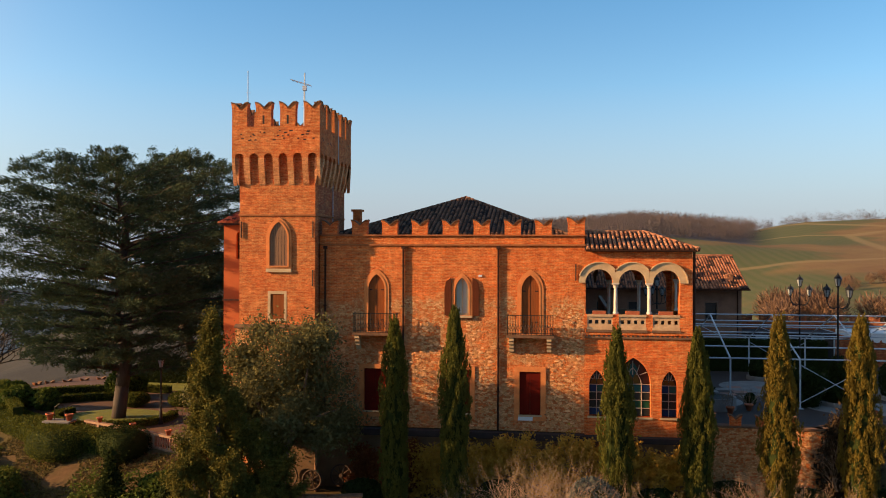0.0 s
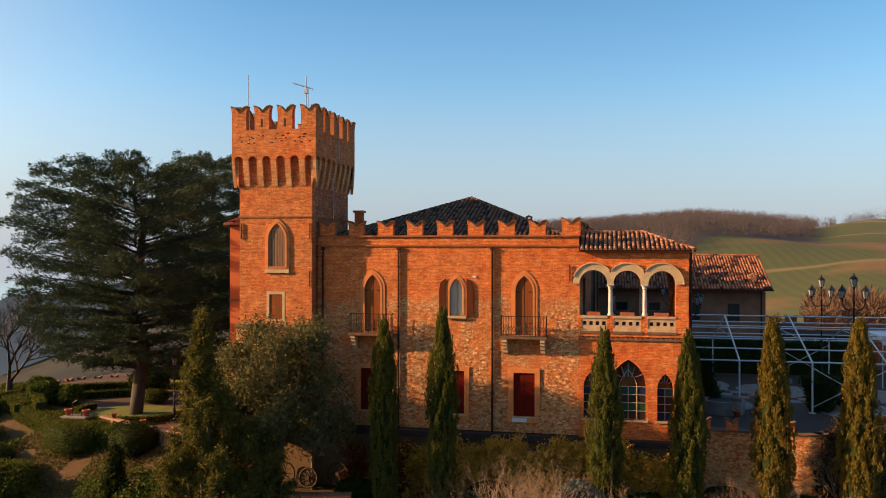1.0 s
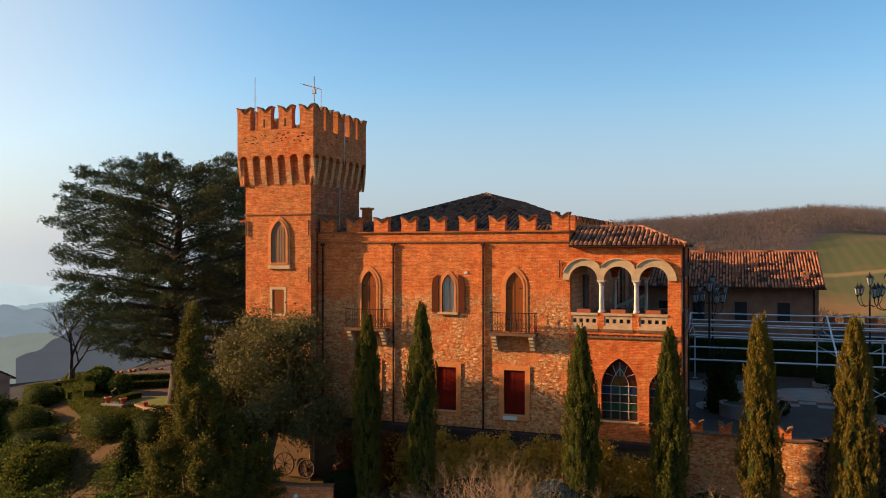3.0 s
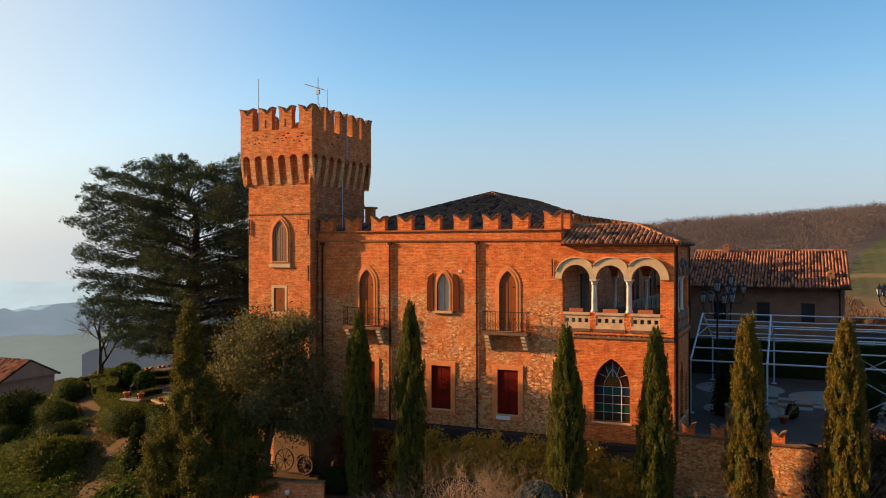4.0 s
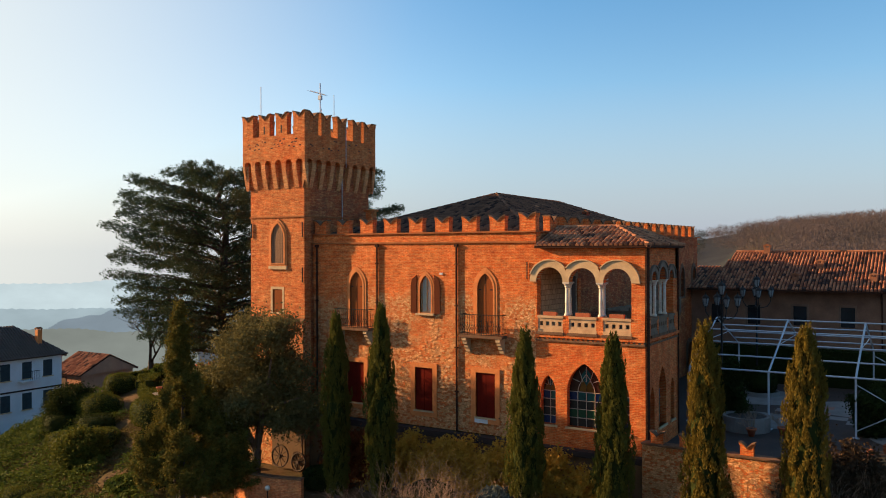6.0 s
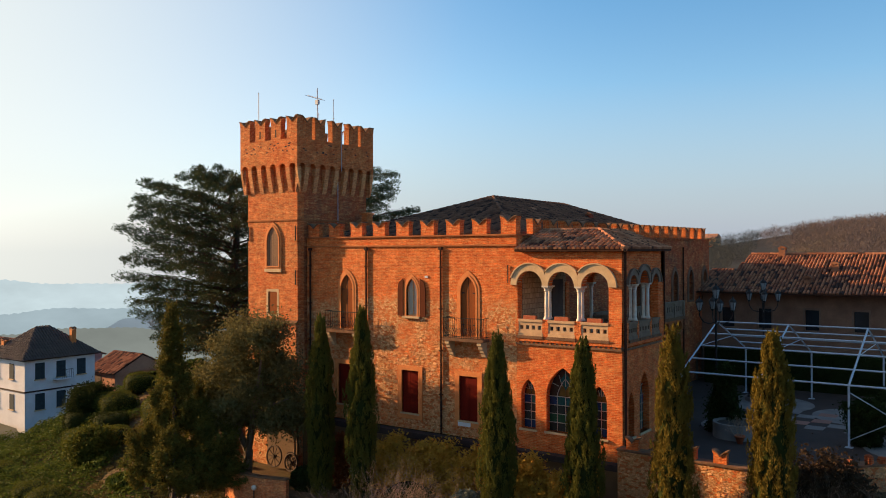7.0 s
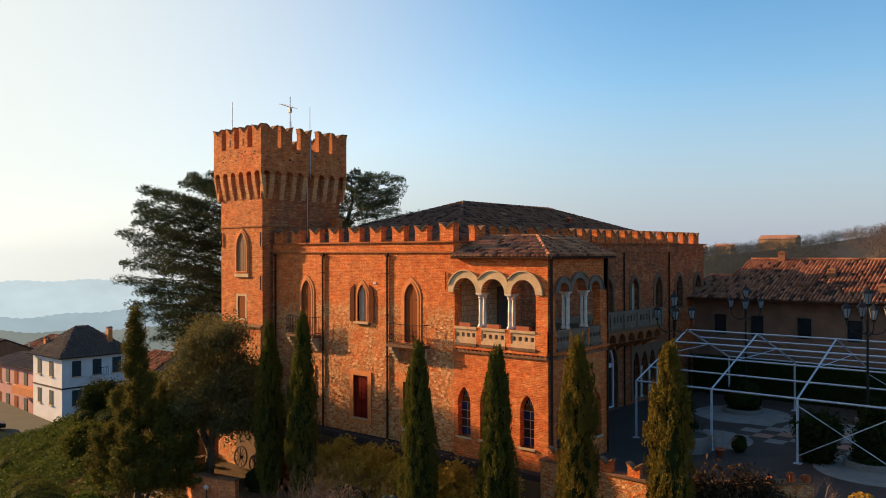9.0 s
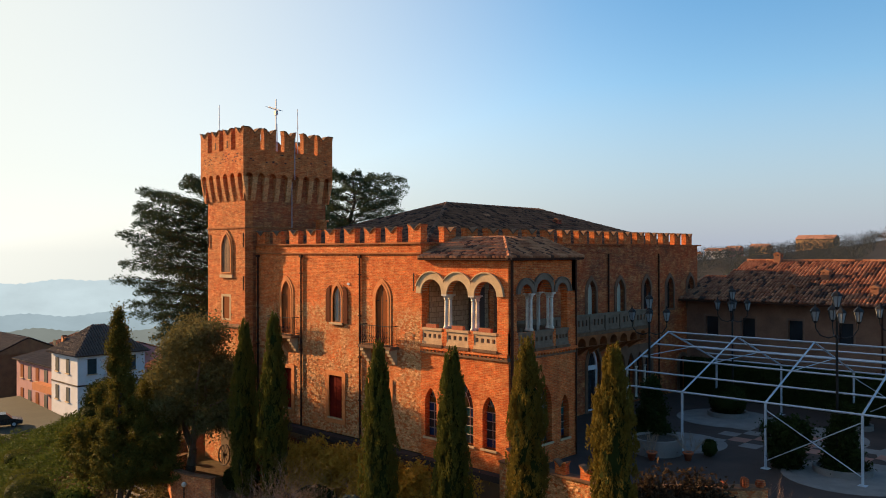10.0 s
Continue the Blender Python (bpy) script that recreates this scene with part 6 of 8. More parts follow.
# ---- garden helpers ----
def clipped(label, x, y, rx, ry, h, mat, seed, turn=0.0, z0=None, group="clipped hedges", size=0.045, dens=330, square=4.0, name="hedge", rough=0.09):
    """A clipped bush: a rounded block with a skin of small leaves and a solid heart, darkened for inner shade."""
    z0 = gz(x, y) - 0.1 if z0 is None else z0
    t = thing(name, label, "hedge", group, at=(x, y, z0))
    t.rotation_euler = (0, 0, radians(turn))
    rng = np.random.default_rng(seed)
    area = 2 * (rx + ry) * 2 * h + 4 * rx * ry
    n = int(area * dens)
    d = rng.normal(size=(n, 3)) * np.array([rx, ry, h * 0.7])
    u = d / np.array([rx, ry, h * 0.5])
    k = (np.abs(u) ** square).sum(1) ** (1 / square)
    p = d / k[:, None]
    p *= (1 + rough * np.sin(p[:, :1] * 2.3 + seed) * np.cos(p[:, 1:2] * 2.9) + rng.normal(size=(n, 1)) * 0.03)
    p[:, 2] += h * 0.5
    p = p[p[:, 2] > 0.02]
    leaves("foliage", p, mat, size, t, seed=seed)
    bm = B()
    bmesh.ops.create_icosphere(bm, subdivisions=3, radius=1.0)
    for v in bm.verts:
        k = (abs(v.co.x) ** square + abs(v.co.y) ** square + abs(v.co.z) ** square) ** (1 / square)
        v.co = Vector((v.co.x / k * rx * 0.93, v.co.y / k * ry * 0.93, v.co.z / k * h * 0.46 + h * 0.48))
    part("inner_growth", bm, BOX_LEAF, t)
    return t


def prism_mesh(segs):
    """Three-sided tapering twigs from (p, q, r0, r1) rows."""
    verts, faces = [], []
    for p, q, r0, r1 in segs:
        w = (q - p).normalized()
        a = w.orthogonal().normalized()
        b = w.cross(a)
        k = len(verts)
        for o, r in ((p, r0), (q, r1)):
            for i in range(3):
                t = 2.0944 * i
                verts.append(tuple(o + (a * math.cos(t) + b * math.sin(t)) * r))
        for i in range(3):
            j = (i + 1) % 3
            faces.append((k + i, k + j, k + 3 + j, k + 3 + i))
    return verts, faces


def grow(rng, p, d, ln, r, level, segs, spread, lift, kids):
    mid = p + d * ln * 0.5 + Vector((rng.uniform(-1, 1), rng.uniform(-1, 1), rng.uniform(-1, 1))) * ln * 0.06
    q = mid + d * ln * 0.5
    segs.append((p, mid, r, r * 0.8))
    segs.append((mid, q, r * 0.8, r * 0.64))
    if level == 0:
        return
    for i in range(kids):
        nd_ = (d + Vector((rng.uniform(-1, 1), rng.uniform(-1, 1), rng.uniform(-0.6, 0.8) + lift)) * spread).normalized()
        grow(rng, q if i < kids - 1 else mid, nd_, ln * rng.uniform(0.62, 0.84), r * 0.64, level - 1, segs, spread, lift, kids)


def bare_plant(name, label, cat, x, y, z0, stems, ln, r, levels, spread, lift, kids, seed, group=""):
    rng = random.Random(seed)
    t = thing(name, label, cat, group, at=(x, y, z0))
    segs = []
    for i in range(stems):
        d = Vector((rng.uniform(-0.9, 0.9), rng.uniform(-0.7, 0.7), 1)) if stems > 1 else Vector((0.05, 0, 1))
        o = Vector((0, 0, -0.15)) if stems > 1 else Vector((0, 0, -0.2))
        grow(rng, o, d.normalized(), ln, r, levels, segs, spread, lift, kids)
    v, f = prism_mesh(segs)
    mesh_from("twig_work" if stems > 1 else "crown", v, f, TWIG if stems > 1 else BARK, t)
    if stems == 1:
        part("trunk", tube(B(), (0, 0, -0.3), (0.05 * ln, 0, ln * 0.5), r * 1.3, r), BARK, t)
    return t


# ---- foot of the castle ----
# loose autumn hedge along the wall's foot
def foot_hedge(label, x0, x1, y, top, mat, seed):
    w, h = (x1 - x0) / 2 + 0.3, top + 2.4

    def f(rng, n):
        x = rng.uniform(-w, w, n)
        y_ = rng.normal(size=n) * 0.36
        lid = h * (0.86 + 0.1 * np.sin(x * 2.1 + seed) + 0.06 * np.sin(x * 5.3)) - 0.5 * y_ ** 2
        return np.stack([x, y_, lid * rng.uniform(0, 1, n) ** 0.55], 1)
    bushy("hedge", label, "hedge", (x0 + x1) / 2, y, -2.4, f, mat, int(110 * (x1 - x0)), 0.07, seed, "footing hedges", clump=0.14, per=34)


for i, (x0, x1, top, mat, lab) in enumerate(((-9.2, -6.4, 0.45, RED_LEAF, "red and brown creeper against the castle footing"), (-6.2, -2.9, 0.65, AUTUMN_LEAF, "yellow-brown autumn hedge along the castle footing"), (-2.7, -0.2, 1.0, AUTUMN_LEAF, "yellow-brown autumn hedge along the castle footing"),
                                             (0.3, 2.9, 1.0, AUTUMN_LEAF, "yellow-brown autumn hedge along the castle footing"), (3.1, 6.0, 0.95, AUTUMN_LEAF, "yellow-brown autumn hedge along the castle footing"))):
    foot_hedge(lab, x0, x1, 38.0 - 0.05 * (x0 + 9.2), top, mat, 50 + i)
for i, (x, y, h, n) in enumerate(((-1.4, 34.6, 1.6, 11), (-0.2, 34.0, 1.5, 11), (0.9, 34.6, 1.6, 10), (2.2, 34.4, 1.2, 8), (9.2, 36.2, 1.2, 8), (-3.6, 34.8, 1.0, 7), (4.6, 35.6, 1.0, 6), (7.4, 35.9, 0.95, 7), (8.4, 35.4, 0.9, 6), (11.2, 36.0, 0.95, 7), (12.2, 35.2, 0.9, 6), (14.8, 35.6, 0.9, 6), (-5.4, 34.2, 0.9, 6))):
    bare_plant("bare_shrub", "leafless shrub with tangled brown twigs", "shrub", x, y, gz(x, y) + 0.05, n, h * 0.85, 0.017, 6, 0.78, 0.02, 2, 70 + i, "bare shrubs")
clipped("grey-green juniper mound below the wall", 1.9, 35.2, 1.2, 0.9, 2.1, leaf_mat("juniper_blue", (0.09, 0.11, 0.1), (0.05, 0.065, 0.06), (0.14, 0.16, 0.14)), 90, square=2.2, size=0.09, dens=200, name="juniper")
for i, (x, y, rx, h) in enumerate(((4.6, 36.6, 0.9, 1.3), (7.9, 37.4, 1.1, 1.5), (-2.2, 36.4, 1.2, 1.4), (11.4, 37.4, 1.0, 1.3), (14.6, 37.2, 1.3, 1.5), (-8.6, 36.6, 0.9, 1.2))):
    clipped("dark evergreen shrub at the foot of the wall", x, y, rx, 0.8, h, BOX_LEAF, 100 + i, square=2.3, size=0.08, dens=190, group="evergreen shrubs", name="shrub")


WHEEL_WOOD = plain("dark_wheel_wood", (0.1, 0.06, 0.04), (0.055, 0.034, 0.024), 6.0)


def cart_wheel(x, z, r, y=38.32, lean=8):
    w = thing("cart_wheel", "old wooden cart wheel leaning on the wall", "wheel", "cart wheels", at=(x, y, z - r))
    w.rotation_euler = (radians(-lean), 0, 0)
    bm = B()
    n = 24
    for i in range(n):
        a, b = 2 * math.pi * i / n, 2 * math.pi * (i + 1) / n
        tube(bm, (r * math.cos(a), 0, r + r * math.sin(a)), (r * math.cos(b), 0, r + r * math.sin(b)), 0.045, n=6)
    part("rim", bm, WHEEL_WOOD, w)
    for i in range(10):
        a = 2 * math.pi * i / 10
        part("spoke", tube(B(), (0, 0, r), (r * math.cos(a), 0, r + r * math.sin(a)), 0.025, n=5), WHEEL_WOOD, w)
    part("hub", tube(B(), (0, -0.12, r), (0, 0.12, r), 0.09, n=10), WHEEL_WOOD, w)


cart_wheel(-12.8, -1.65, 0.56, 38.1)
cart_wheel(-11.5, -1.8, 0.46, 38.1)
cart_wheel(-10.2, -1.7, 0.52, 38.75)
porch = thing("porch", "small lean-to with plastered wall under the tower", "lean-to")
part("plaster_wall", box(B(), -13.7, -11.4, 38.52, 38.61, -2.6, 0.0), PLASTER, porch)
part("corner_post", tube(B(), (-11.35, 38.3, -2.5), (-11.35, 38.3, 0.2), 0.06), OLD_WOOD, porch)
part("shelter_roof", slab(B(), [(37.6, 0.2), (38.45, 0.5), (38.45, 0.58), (37.6, 0.28)], [], "x", -12.2, -9.9), ROOF_DARK, porch)
# low brick wall, steps and lamp before the olive bed
GARDEN_BRICK = brick_mat("garden_wall_brick", (0.5, 0.2, 0.08), (0.34, 0.12, 0.05), (0.5, 0.3, 0.16))
bed = thing("garden_wall", "low curved brick garden wall beside stone steps", "wall")
cw = [(-13.6, 36.6), (-13.3, 35.5), (-12.4, 34.7), (-11.0, 34.2), (-9.6, 34.3), (-8.2, 34.7)]
for (xa, ya), (xb, yb) in zip(cw, cw[1:]):
    ln = math.hypot(xb - xa, yb - ya)
    o = part("wall_piece", box(B(), -0.03, ln + 0.03, -0.14, 0.14, -1.6, 0.45), GARDEN_BRICK, bed)
    o.matrix_local = pose(xa, ya, -1.85, 0, 0, math.degrees(math.atan2(yb - ya, xb - xa)))
    o = part("wall_cap", box(B(), -0.05, ln + 0.05, -0.18, 0.18, 0.45, 0.52), COPING, bed)
    o.matrix_local = pose(xa, ya, -1.85, 0, 0, math.degrees(math.atan2(yb - ya, xb - xa)))
st = thing("garden_steps", "short flight of stone garden steps", "steps")
for i in range(9):
    part("step", box(B(), -15.4, -13.75, 36.2 - 0.42 * i - 0.45, 36.2 - 0.42 * i, -2.9 - 0.17 * i, -2.3 - 0.17 * i), PALE_PAVING, st)
bm = B()
for i in range(3):
    tube(bm, (-13.9, 36.0 - 1.5 * i, -2.3 - 0.6 * i), (-13.9, 36.0 - 1.5 * i, -1.35 - 0.6 * i), 0.02, n=5)
tube(bm, (-13.9, 36.0, -1.35), (-13.9, 33.0, -2.55), 0.022, n=5)
part("handrail", bm, IRON, st)
gl = thing("garden_lamp", "low garden lamp with a white globe", "lamp", at=(-9.7, 34.0, gz(-9.7, 34.0)))
part("post", tube(B(), (0, 0, 0), (0, 0, 1.15), 0.03), IRON, gl)
bm = B()
bmesh.ops.create_icosphere(bm, subdivisions=2, radius=0.13, matrix=Matrix.Translation((0, 0, 1.26)))
part("globe", bm, MARBLE, gl, "white glass globe", True)

# ---- garden terrace ----
tr = finish("garden_path", slab(B(), [(-17.9, 39.8), (-26.3, 43.6), (-31.5, 46.2), (-39.5, 52.5), (-38, 62), (-18, 62), (-17.9, 47)], [], "z", -0.99, -1.3), GRAVEL)
tagged(tr, "reddish gravel of the garden terrace", "path", kind="structure")


def disc(cx, cy, rx, ry, n=36):
    return [(cx + rx * math.cos(2 * math.pi * i / n), cy + ry * math.sin(2 * math.pi * i / n)) for i in range(n)]


ln_ = finish("lawn", slab(B(), disc(-26.6, 46.7, 3.3, 2.7), [], "z", -0.94, -1.1), LAWN)
tagged(ln_, "round lawn under the cedar", "lawn", kind="structure")
ln2 = finish("lawn", slab(B(), [(-31.5, 56.5), (-19, 56.5), (-19, 59.5), (-31.5, 59.5)], [], "z", -0.94, -1.1), LAWN)
tagged(ln2, "strip of lawn before the tall hedge", "lawn", kind="structure")


def hedge_row(pts, w, h, mat, seed, label, z0=-1.0, group="low box hedges"):
    """A low clipped hedge following a line."""
    t = thing("box_hedge", label, "hedge", group)
    rng = np.random.default_rng(seed)
    allp = []
    bm = B()
    for (xa, ya), (xb, yb) in zip(pts, pts[1:]):
        ln = math.hypot(xb - xa, yb - ya)
        n = int(ln * (w + 2 * h) * 260)
        u = rng.uniform(0, 1, n)
        s = rng.uniform(-(h + w / 2), h + w / 2, n)
        side = np.clip(s, -w / 2, w / 2)
        z = h - np.maximum(0, np.abs(s) - w / 2)
        nx, ny = -(yb - ya) / ln, (xb - xa) / ln
        allp.append(np.stack([xa + (xb - xa) * u + nx * side, ya + (yb - ya) * u + ny * side, z0 + z], 1) + rng.normal(size=(n, 3)) * 0.03)
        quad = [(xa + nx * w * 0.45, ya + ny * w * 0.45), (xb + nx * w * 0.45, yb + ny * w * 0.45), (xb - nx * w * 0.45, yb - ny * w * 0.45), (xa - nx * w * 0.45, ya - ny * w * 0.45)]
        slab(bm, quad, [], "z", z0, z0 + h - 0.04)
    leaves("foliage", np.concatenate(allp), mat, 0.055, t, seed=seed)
    # solid filling in dark green, which paints in the shade between leaves
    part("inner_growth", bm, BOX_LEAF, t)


def arc(cx, cy, rx, ry, a0, a1, n=12):
    return [(cx + rx * math.cos(radians(a0 + (a1 - a0) * i / n)), cy + ry * math.sin(radians(a0 + (a1 - a0) * i / n))) for i in range(n + 1)]


hedge_row(arc(-26.6, 46.7, 3.6, 3.0, 20, -200, 16), 0.45, 0.42, HEDGE_LEAF, 200, "low clipped hedge round the cedar lawn")
hedge_row(arc(-28.0, 47.5, 6.5, 5.2, 95, 200, 12), 0.5, 0.5, HEDGE_LEAF, 201, "low clipped box hedge in an arc")
hedge_row(arc(-29.0, 48.5, 9.4, 7.2, 80, 190, 12), 0.5, 0.5, HEDGE_LEAF, 202, "low clipped box hedge in an arc")
hedge_row([(-31.8, 44.9), (-34.2, 47.6), (-37.6, 51.2), (-39.4, 54.2)], 0.6, 0.9, HEDGE_LEAF, 203, "clipped hedge at the terrace edge")
hedge_row([(-32, 60.2), (-19.5, 60.2)], 1.0, 1.7, BOX_LEAF, 204, "tall dark clipped hedge")
for i, (x, y, r, h) in enumerate(((-24.3, 51.2, 0.9, 0.9), (-27.4, 50.6, 0.9, 0.9), (-22.5, 52.0, 0.7, 0.8))):
    clipped("round clipped box bush on the terrace", x, y, r, r, h, HEDGE_LEAF, 210 + i, z0=-1.0, square=2.4, group="round bushes", name="bush")
for i, (x, y, r, h) in enumerate(((-34.3, 48.4, 1.0, 1.5), (-32.4, 48.6, 0.8, 1.3), (-29.6, 53.5, 1.3, 2.0), (-36.5, 51.2, 0.9, 1.3))):
    clipped("leafy garden shrub with broad green leaves", x, y, r, r, h, IVY_LEAF, 220 + i, z0=-1.0, square=2.1, size=0.14, dens=70, group="leafy shrubs", name="shrub")


WORN_STONE = plain("worn_pink_stone", (0.34, 0.19, 0.11), (0.2, 0.12, 0.08), 3.0)


def balustrade(xa, ya, xb, yb, z0):
    b = thing("balustrade", "worn pinkish stone balustrade along the terrace edge", "balustrade", at=(xa, ya, z0))
    b.rotation_euler = (0, 0, math.atan2(yb - ya, xb - xa))
    ln = math.hypot(xb - xa, yb - ya)
    part("plinth", box(B(), 0, ln, -0.12, 0.12, -0.6, 0.1), WORN_STONE, b)
    part("rail", box(B(), 0, ln, -0.14, 0.14, 0.7, 0.82), WORN_STONE, b)
    n = int(ln / 0.2)
    first = None
    for i in range(n):
        m = pose(0.1 + i * 0.2, 0, 0)
        if i % 12 == 6:
            part("pier", box(B(), 0.1 + i * 0.2 - 0.1, 0.1 + i * 0.2 + 0.1, -0.15, 0.15, 0.1, 0.7), WORN_STONE, b)
            continue
        if first is None:
            first = part("baluster", lathe(B(), [(0.05, 0.1), (0.035, 0.2), (0.065, 0.36), (0.035, 0.55), (0.05, 0.7)], 0, 0, 6), WORN_STONE, b)
            first.matrix_local = m
        else:
            again(first, b, m)


balustrade(-26.3, 43.1, -18.0, 39.2, -1.15)


def pot(x, y, z, k=0.75):
    p = thing("flower_pot", "plain round terracotta flower pot", "flower pot", "terracotta pots", at=(x, y, z))
    part("body", lathe(B(), [(0.12 * k, 0), (0.2 * k, 0.3 * k), (0.24 * k, 0.3 * k), (0.24 * k, 0.38 * k), (0.19 * k, 0.38 * k), (0.17 * k, 0.34 * k)], 0, 0, 14), POT, p, "", True)
    part("soil", lathe(B(), [(0.17 * k, 0.33 * k), (0.16 * k, 0.345 * k)], 0, 0, 12), BARK, p)


for u in (0.14, 0.46, 0.78):
    pot(-26.3 + 8.3 * u, 43.1 - 3.9 * u, -0.33)
well = thing("well", "low stone garden well with an iron arch", "well", at=(-28.0, 43.2, -1.1))
part("curb", box(B(), -0.75, 0.75, -0.35, 0.35, 0, 0.58), CREAM, well)
part("curb_top", box(B(), -0.82, 0.82, -0.42, 0.42, 0.58, 0.66), PALE_PAVING, well)
bm = B()
for a, b in (((-0.3, 0, 0.66), (-0.3, 0, 1.4)), ((0.3, 0, 0.66), (0.3, 0, 1.4)), ((-0.3, 0, 1.4), (0, 0, 1.6)), ((0.3, 0, 1.4), (0, 0, 1.6))):
    tube(bm, a, b, 0.025, n=6)
part("iron_arch", bm, IRON, well)
pot(-28.6, 43.2, -0.44, 1.0)
pot(-27.4, 43.2, -0.44, 1.0)
# crenellated garden wall at the back of the terrace
gw = thing("garden_parapet", "low crenellated brick wall round the garden terrace", "wall")
# dark brick also paints in the cedar's shade on this wall
gm = Merlons(0.6, 0.5, 0.25, DARKENED_BRICK, 0.2)
for (xa, ya), (xb, yb) in (((-40.5, 51.0), (-39.0, 58.0)), ((-39.0, 58.0), (-33.5, 62.5)), ((-33.5, 62.5), (-18.0, 63.0))):
    ln = math.hypot(xb - xa, yb - ya)
    m = pose(xa, ya, -2.15, 0, 0, math.degrees(math.atan2(yb - ya, xb - xa)))
    o = part("wall_piece", box(B(), 0, ln, 0, 0.3, -0.5, 0.8), DARKENED_BRICK, gw)
    o.matrix_local = m
    k = 0.2
    while k < ln - 0.6:
        gm.put(gw, m @ pose(k, 0.02, 0.8))
        k += 1.25
# the clipped hedges and planting on the bank
def soil_path(x, y):
    """How far a point lies from the bare strip that runs down the bank."""
    ax, ay, bx, by = -30.0, 42.2, -20.5, 32.5
    t = np.clip(((x - ax) * (bx - ax) + (y - ay) * (by - ay)) / ((bx - ax) ** 2 + (by - ay) ** 2), 0, 1)
    return np.hypot(x - ax - t * (bx - ax), y - ay - t * (by - ay))


bank_rng = random.Random(77)
BANK_MORE = []
for _ in range(900):
    x, y = bank_rng.uniform(-41, -17.5), bank_rng.uniform(29, 49)
    d_ = (x + 18.2) * -0.447 + (y - 39.4) * -0.894
    if 6.0 < d_ < 13.5 and soil_path(x, y) > 2.6 and all(math.hypot(x - q[0], y - q[1]) > 4.6 for q in BANK_MORE) and len(BANK_MORE) < 9 and math.sin(x * 0.55 + y * 0.2) > -0.6:
        s_ = bank_rng.uniform(1.0, 1.5)
        BANK_MORE.append((x, y, s_ * 1.15, s_ * 0.85, s_ * bank_rng.uniform(0.95, 1.25)))
hedge_row([(-21.4, 40.2), (-24.0, 41.3), (-26.4, 42.6), (-29.0, 43.4), (-31.2, 44.8), (-34.0, 46.6), (-36.4, 48.4), (-38.6, 50.4), (-41.0, 53.6)], 1.5, 1.35, HEDGE_LEAF, 205, "long wavy clipped hedge along the top of the bank", z0=-1.95, group="bank hedges")
bank = BANK_MORE + [(-22.3, 40.0, 1.25, 1.1, 1.7), (-26.9, 41.2, 1.8, 1.2, 1.7), (-28.6, 38.6, 1.5, 1.1, 1.3), (-31.9, 40.6, 1.5, 1.2, 1.4), (-35.6, 43.4, 1.9, 1.4, 1.7), (-38.2, 47.2, 1.6, 1.2, 1.5)]
for i, (x, y, rx, ry, h) in enumerate(bank):
    clipped("rounded clipped evergreen hedge on the bank", x, y, rx, ry, h, HEDGE_LEAF if i % 3 else BOX_LEAF, 230 + i, turn=-26 + 9 * math.sin(i * 2.1), square=3.2, dens=250)
for i, (x, y, h) in enumerate(((-20.6, 35.9, 2.6), (-17.0, 34.2, 1.6))):
    bushy("young_spruce", "small young spruce on the bank", "spruce", x, y, gz(x, y), cone(0.9, h, 0.1, 0.05), BOX_LEAF, 220, 0.08, 260 + i, clump=0.12, per=26)
for i, (x, y, rx) in enumerate(((-18.4, 36.6, 1.1), (-19.8, 33.8, 1.1), (-17.2, 31.6, 1.2))):
    clipped("spreading bright green juniper on the bank", x, y, rx, rx * 0.8, 0.9, IVY_LEAF, 270 + i, square=2.0, size=0.12, dens=110, group="spreading junipers", name="juniper")


def ground_cover(name, label, test, n, size, mat, seed, hump, box_):
    rng = np.random.default_rng(seed)
    x, y = rng.uniform(box_[0], box_[1], n), rng.uniform(box_[2], box_[3], n)
    k = test(x, y)
    x, y = x[k], y[k]
    hh = (np.sin(x * 0.9 + 1.7 * np.sin(y * 0.6)) * np.cos(y * 1.1 - x * 0.3) * 0.5 + 0.5) * hump
    p = np.stack([x, y, ground_z(x, y) + hh * rng.uniform(0.35, 1.0, len(x)) + 0.05], 1)
    ob = leaves(name, p, mat, size, seed=seed)
    tagged(ob, label, "ivy", kind="stuff")


def bank_d(x, y):
    return (x + 18.2) * -0.447 + (y - 39.4) * -0.894


def juniper_mats():
    """Overlapping low mats of juniper, each a flat spray raised at its tips."""
    rng = np.random.default_rng(300)
    x, y = rng.uniform(-60, -16, 3400), rng.uniform(20, 56, 3400)
    d = bank_d(x, y)
    k = (d > 3.4 + 0.8 * np.sin(x * 0.7)) & (d < 19) & (soil_path(x, y) > 1.25 + 0.5 * np.sin(y * 1.7)) & (x < -17 + 0.1 * (y - 30))
    x, y = x[k], y[k]
    n, m = len(x), 80
    r = rng.uniform(0.55, 1.25, (n, 1))
    lift = rng.uniform(0.15, 1.15, (n, 1))
    a, q = rng.uniform(0, 2 * np.pi, (n, m)), np.sqrt(rng.uniform(0, 1, (n, m)))
    px, py = x[:, None] + r * q * np.cos(a), y[:, None] + r * q * np.sin(a)
    pz = ground_z(px, py) + lift * (1 - 0.55 * q ** 2) * rng.uniform(0.75, 1.0, (n, m)) + 0.05
    ob = leaves("juniper_cover", np.stack([px, py, pz], -1).reshape(-1, 3), IVY_LEAF, 0.11, flat=0.45, aspect=0.35, seed=300)
    tagged(ob, "low spreading juniper covering the bank", "juniper", kind="stuff")


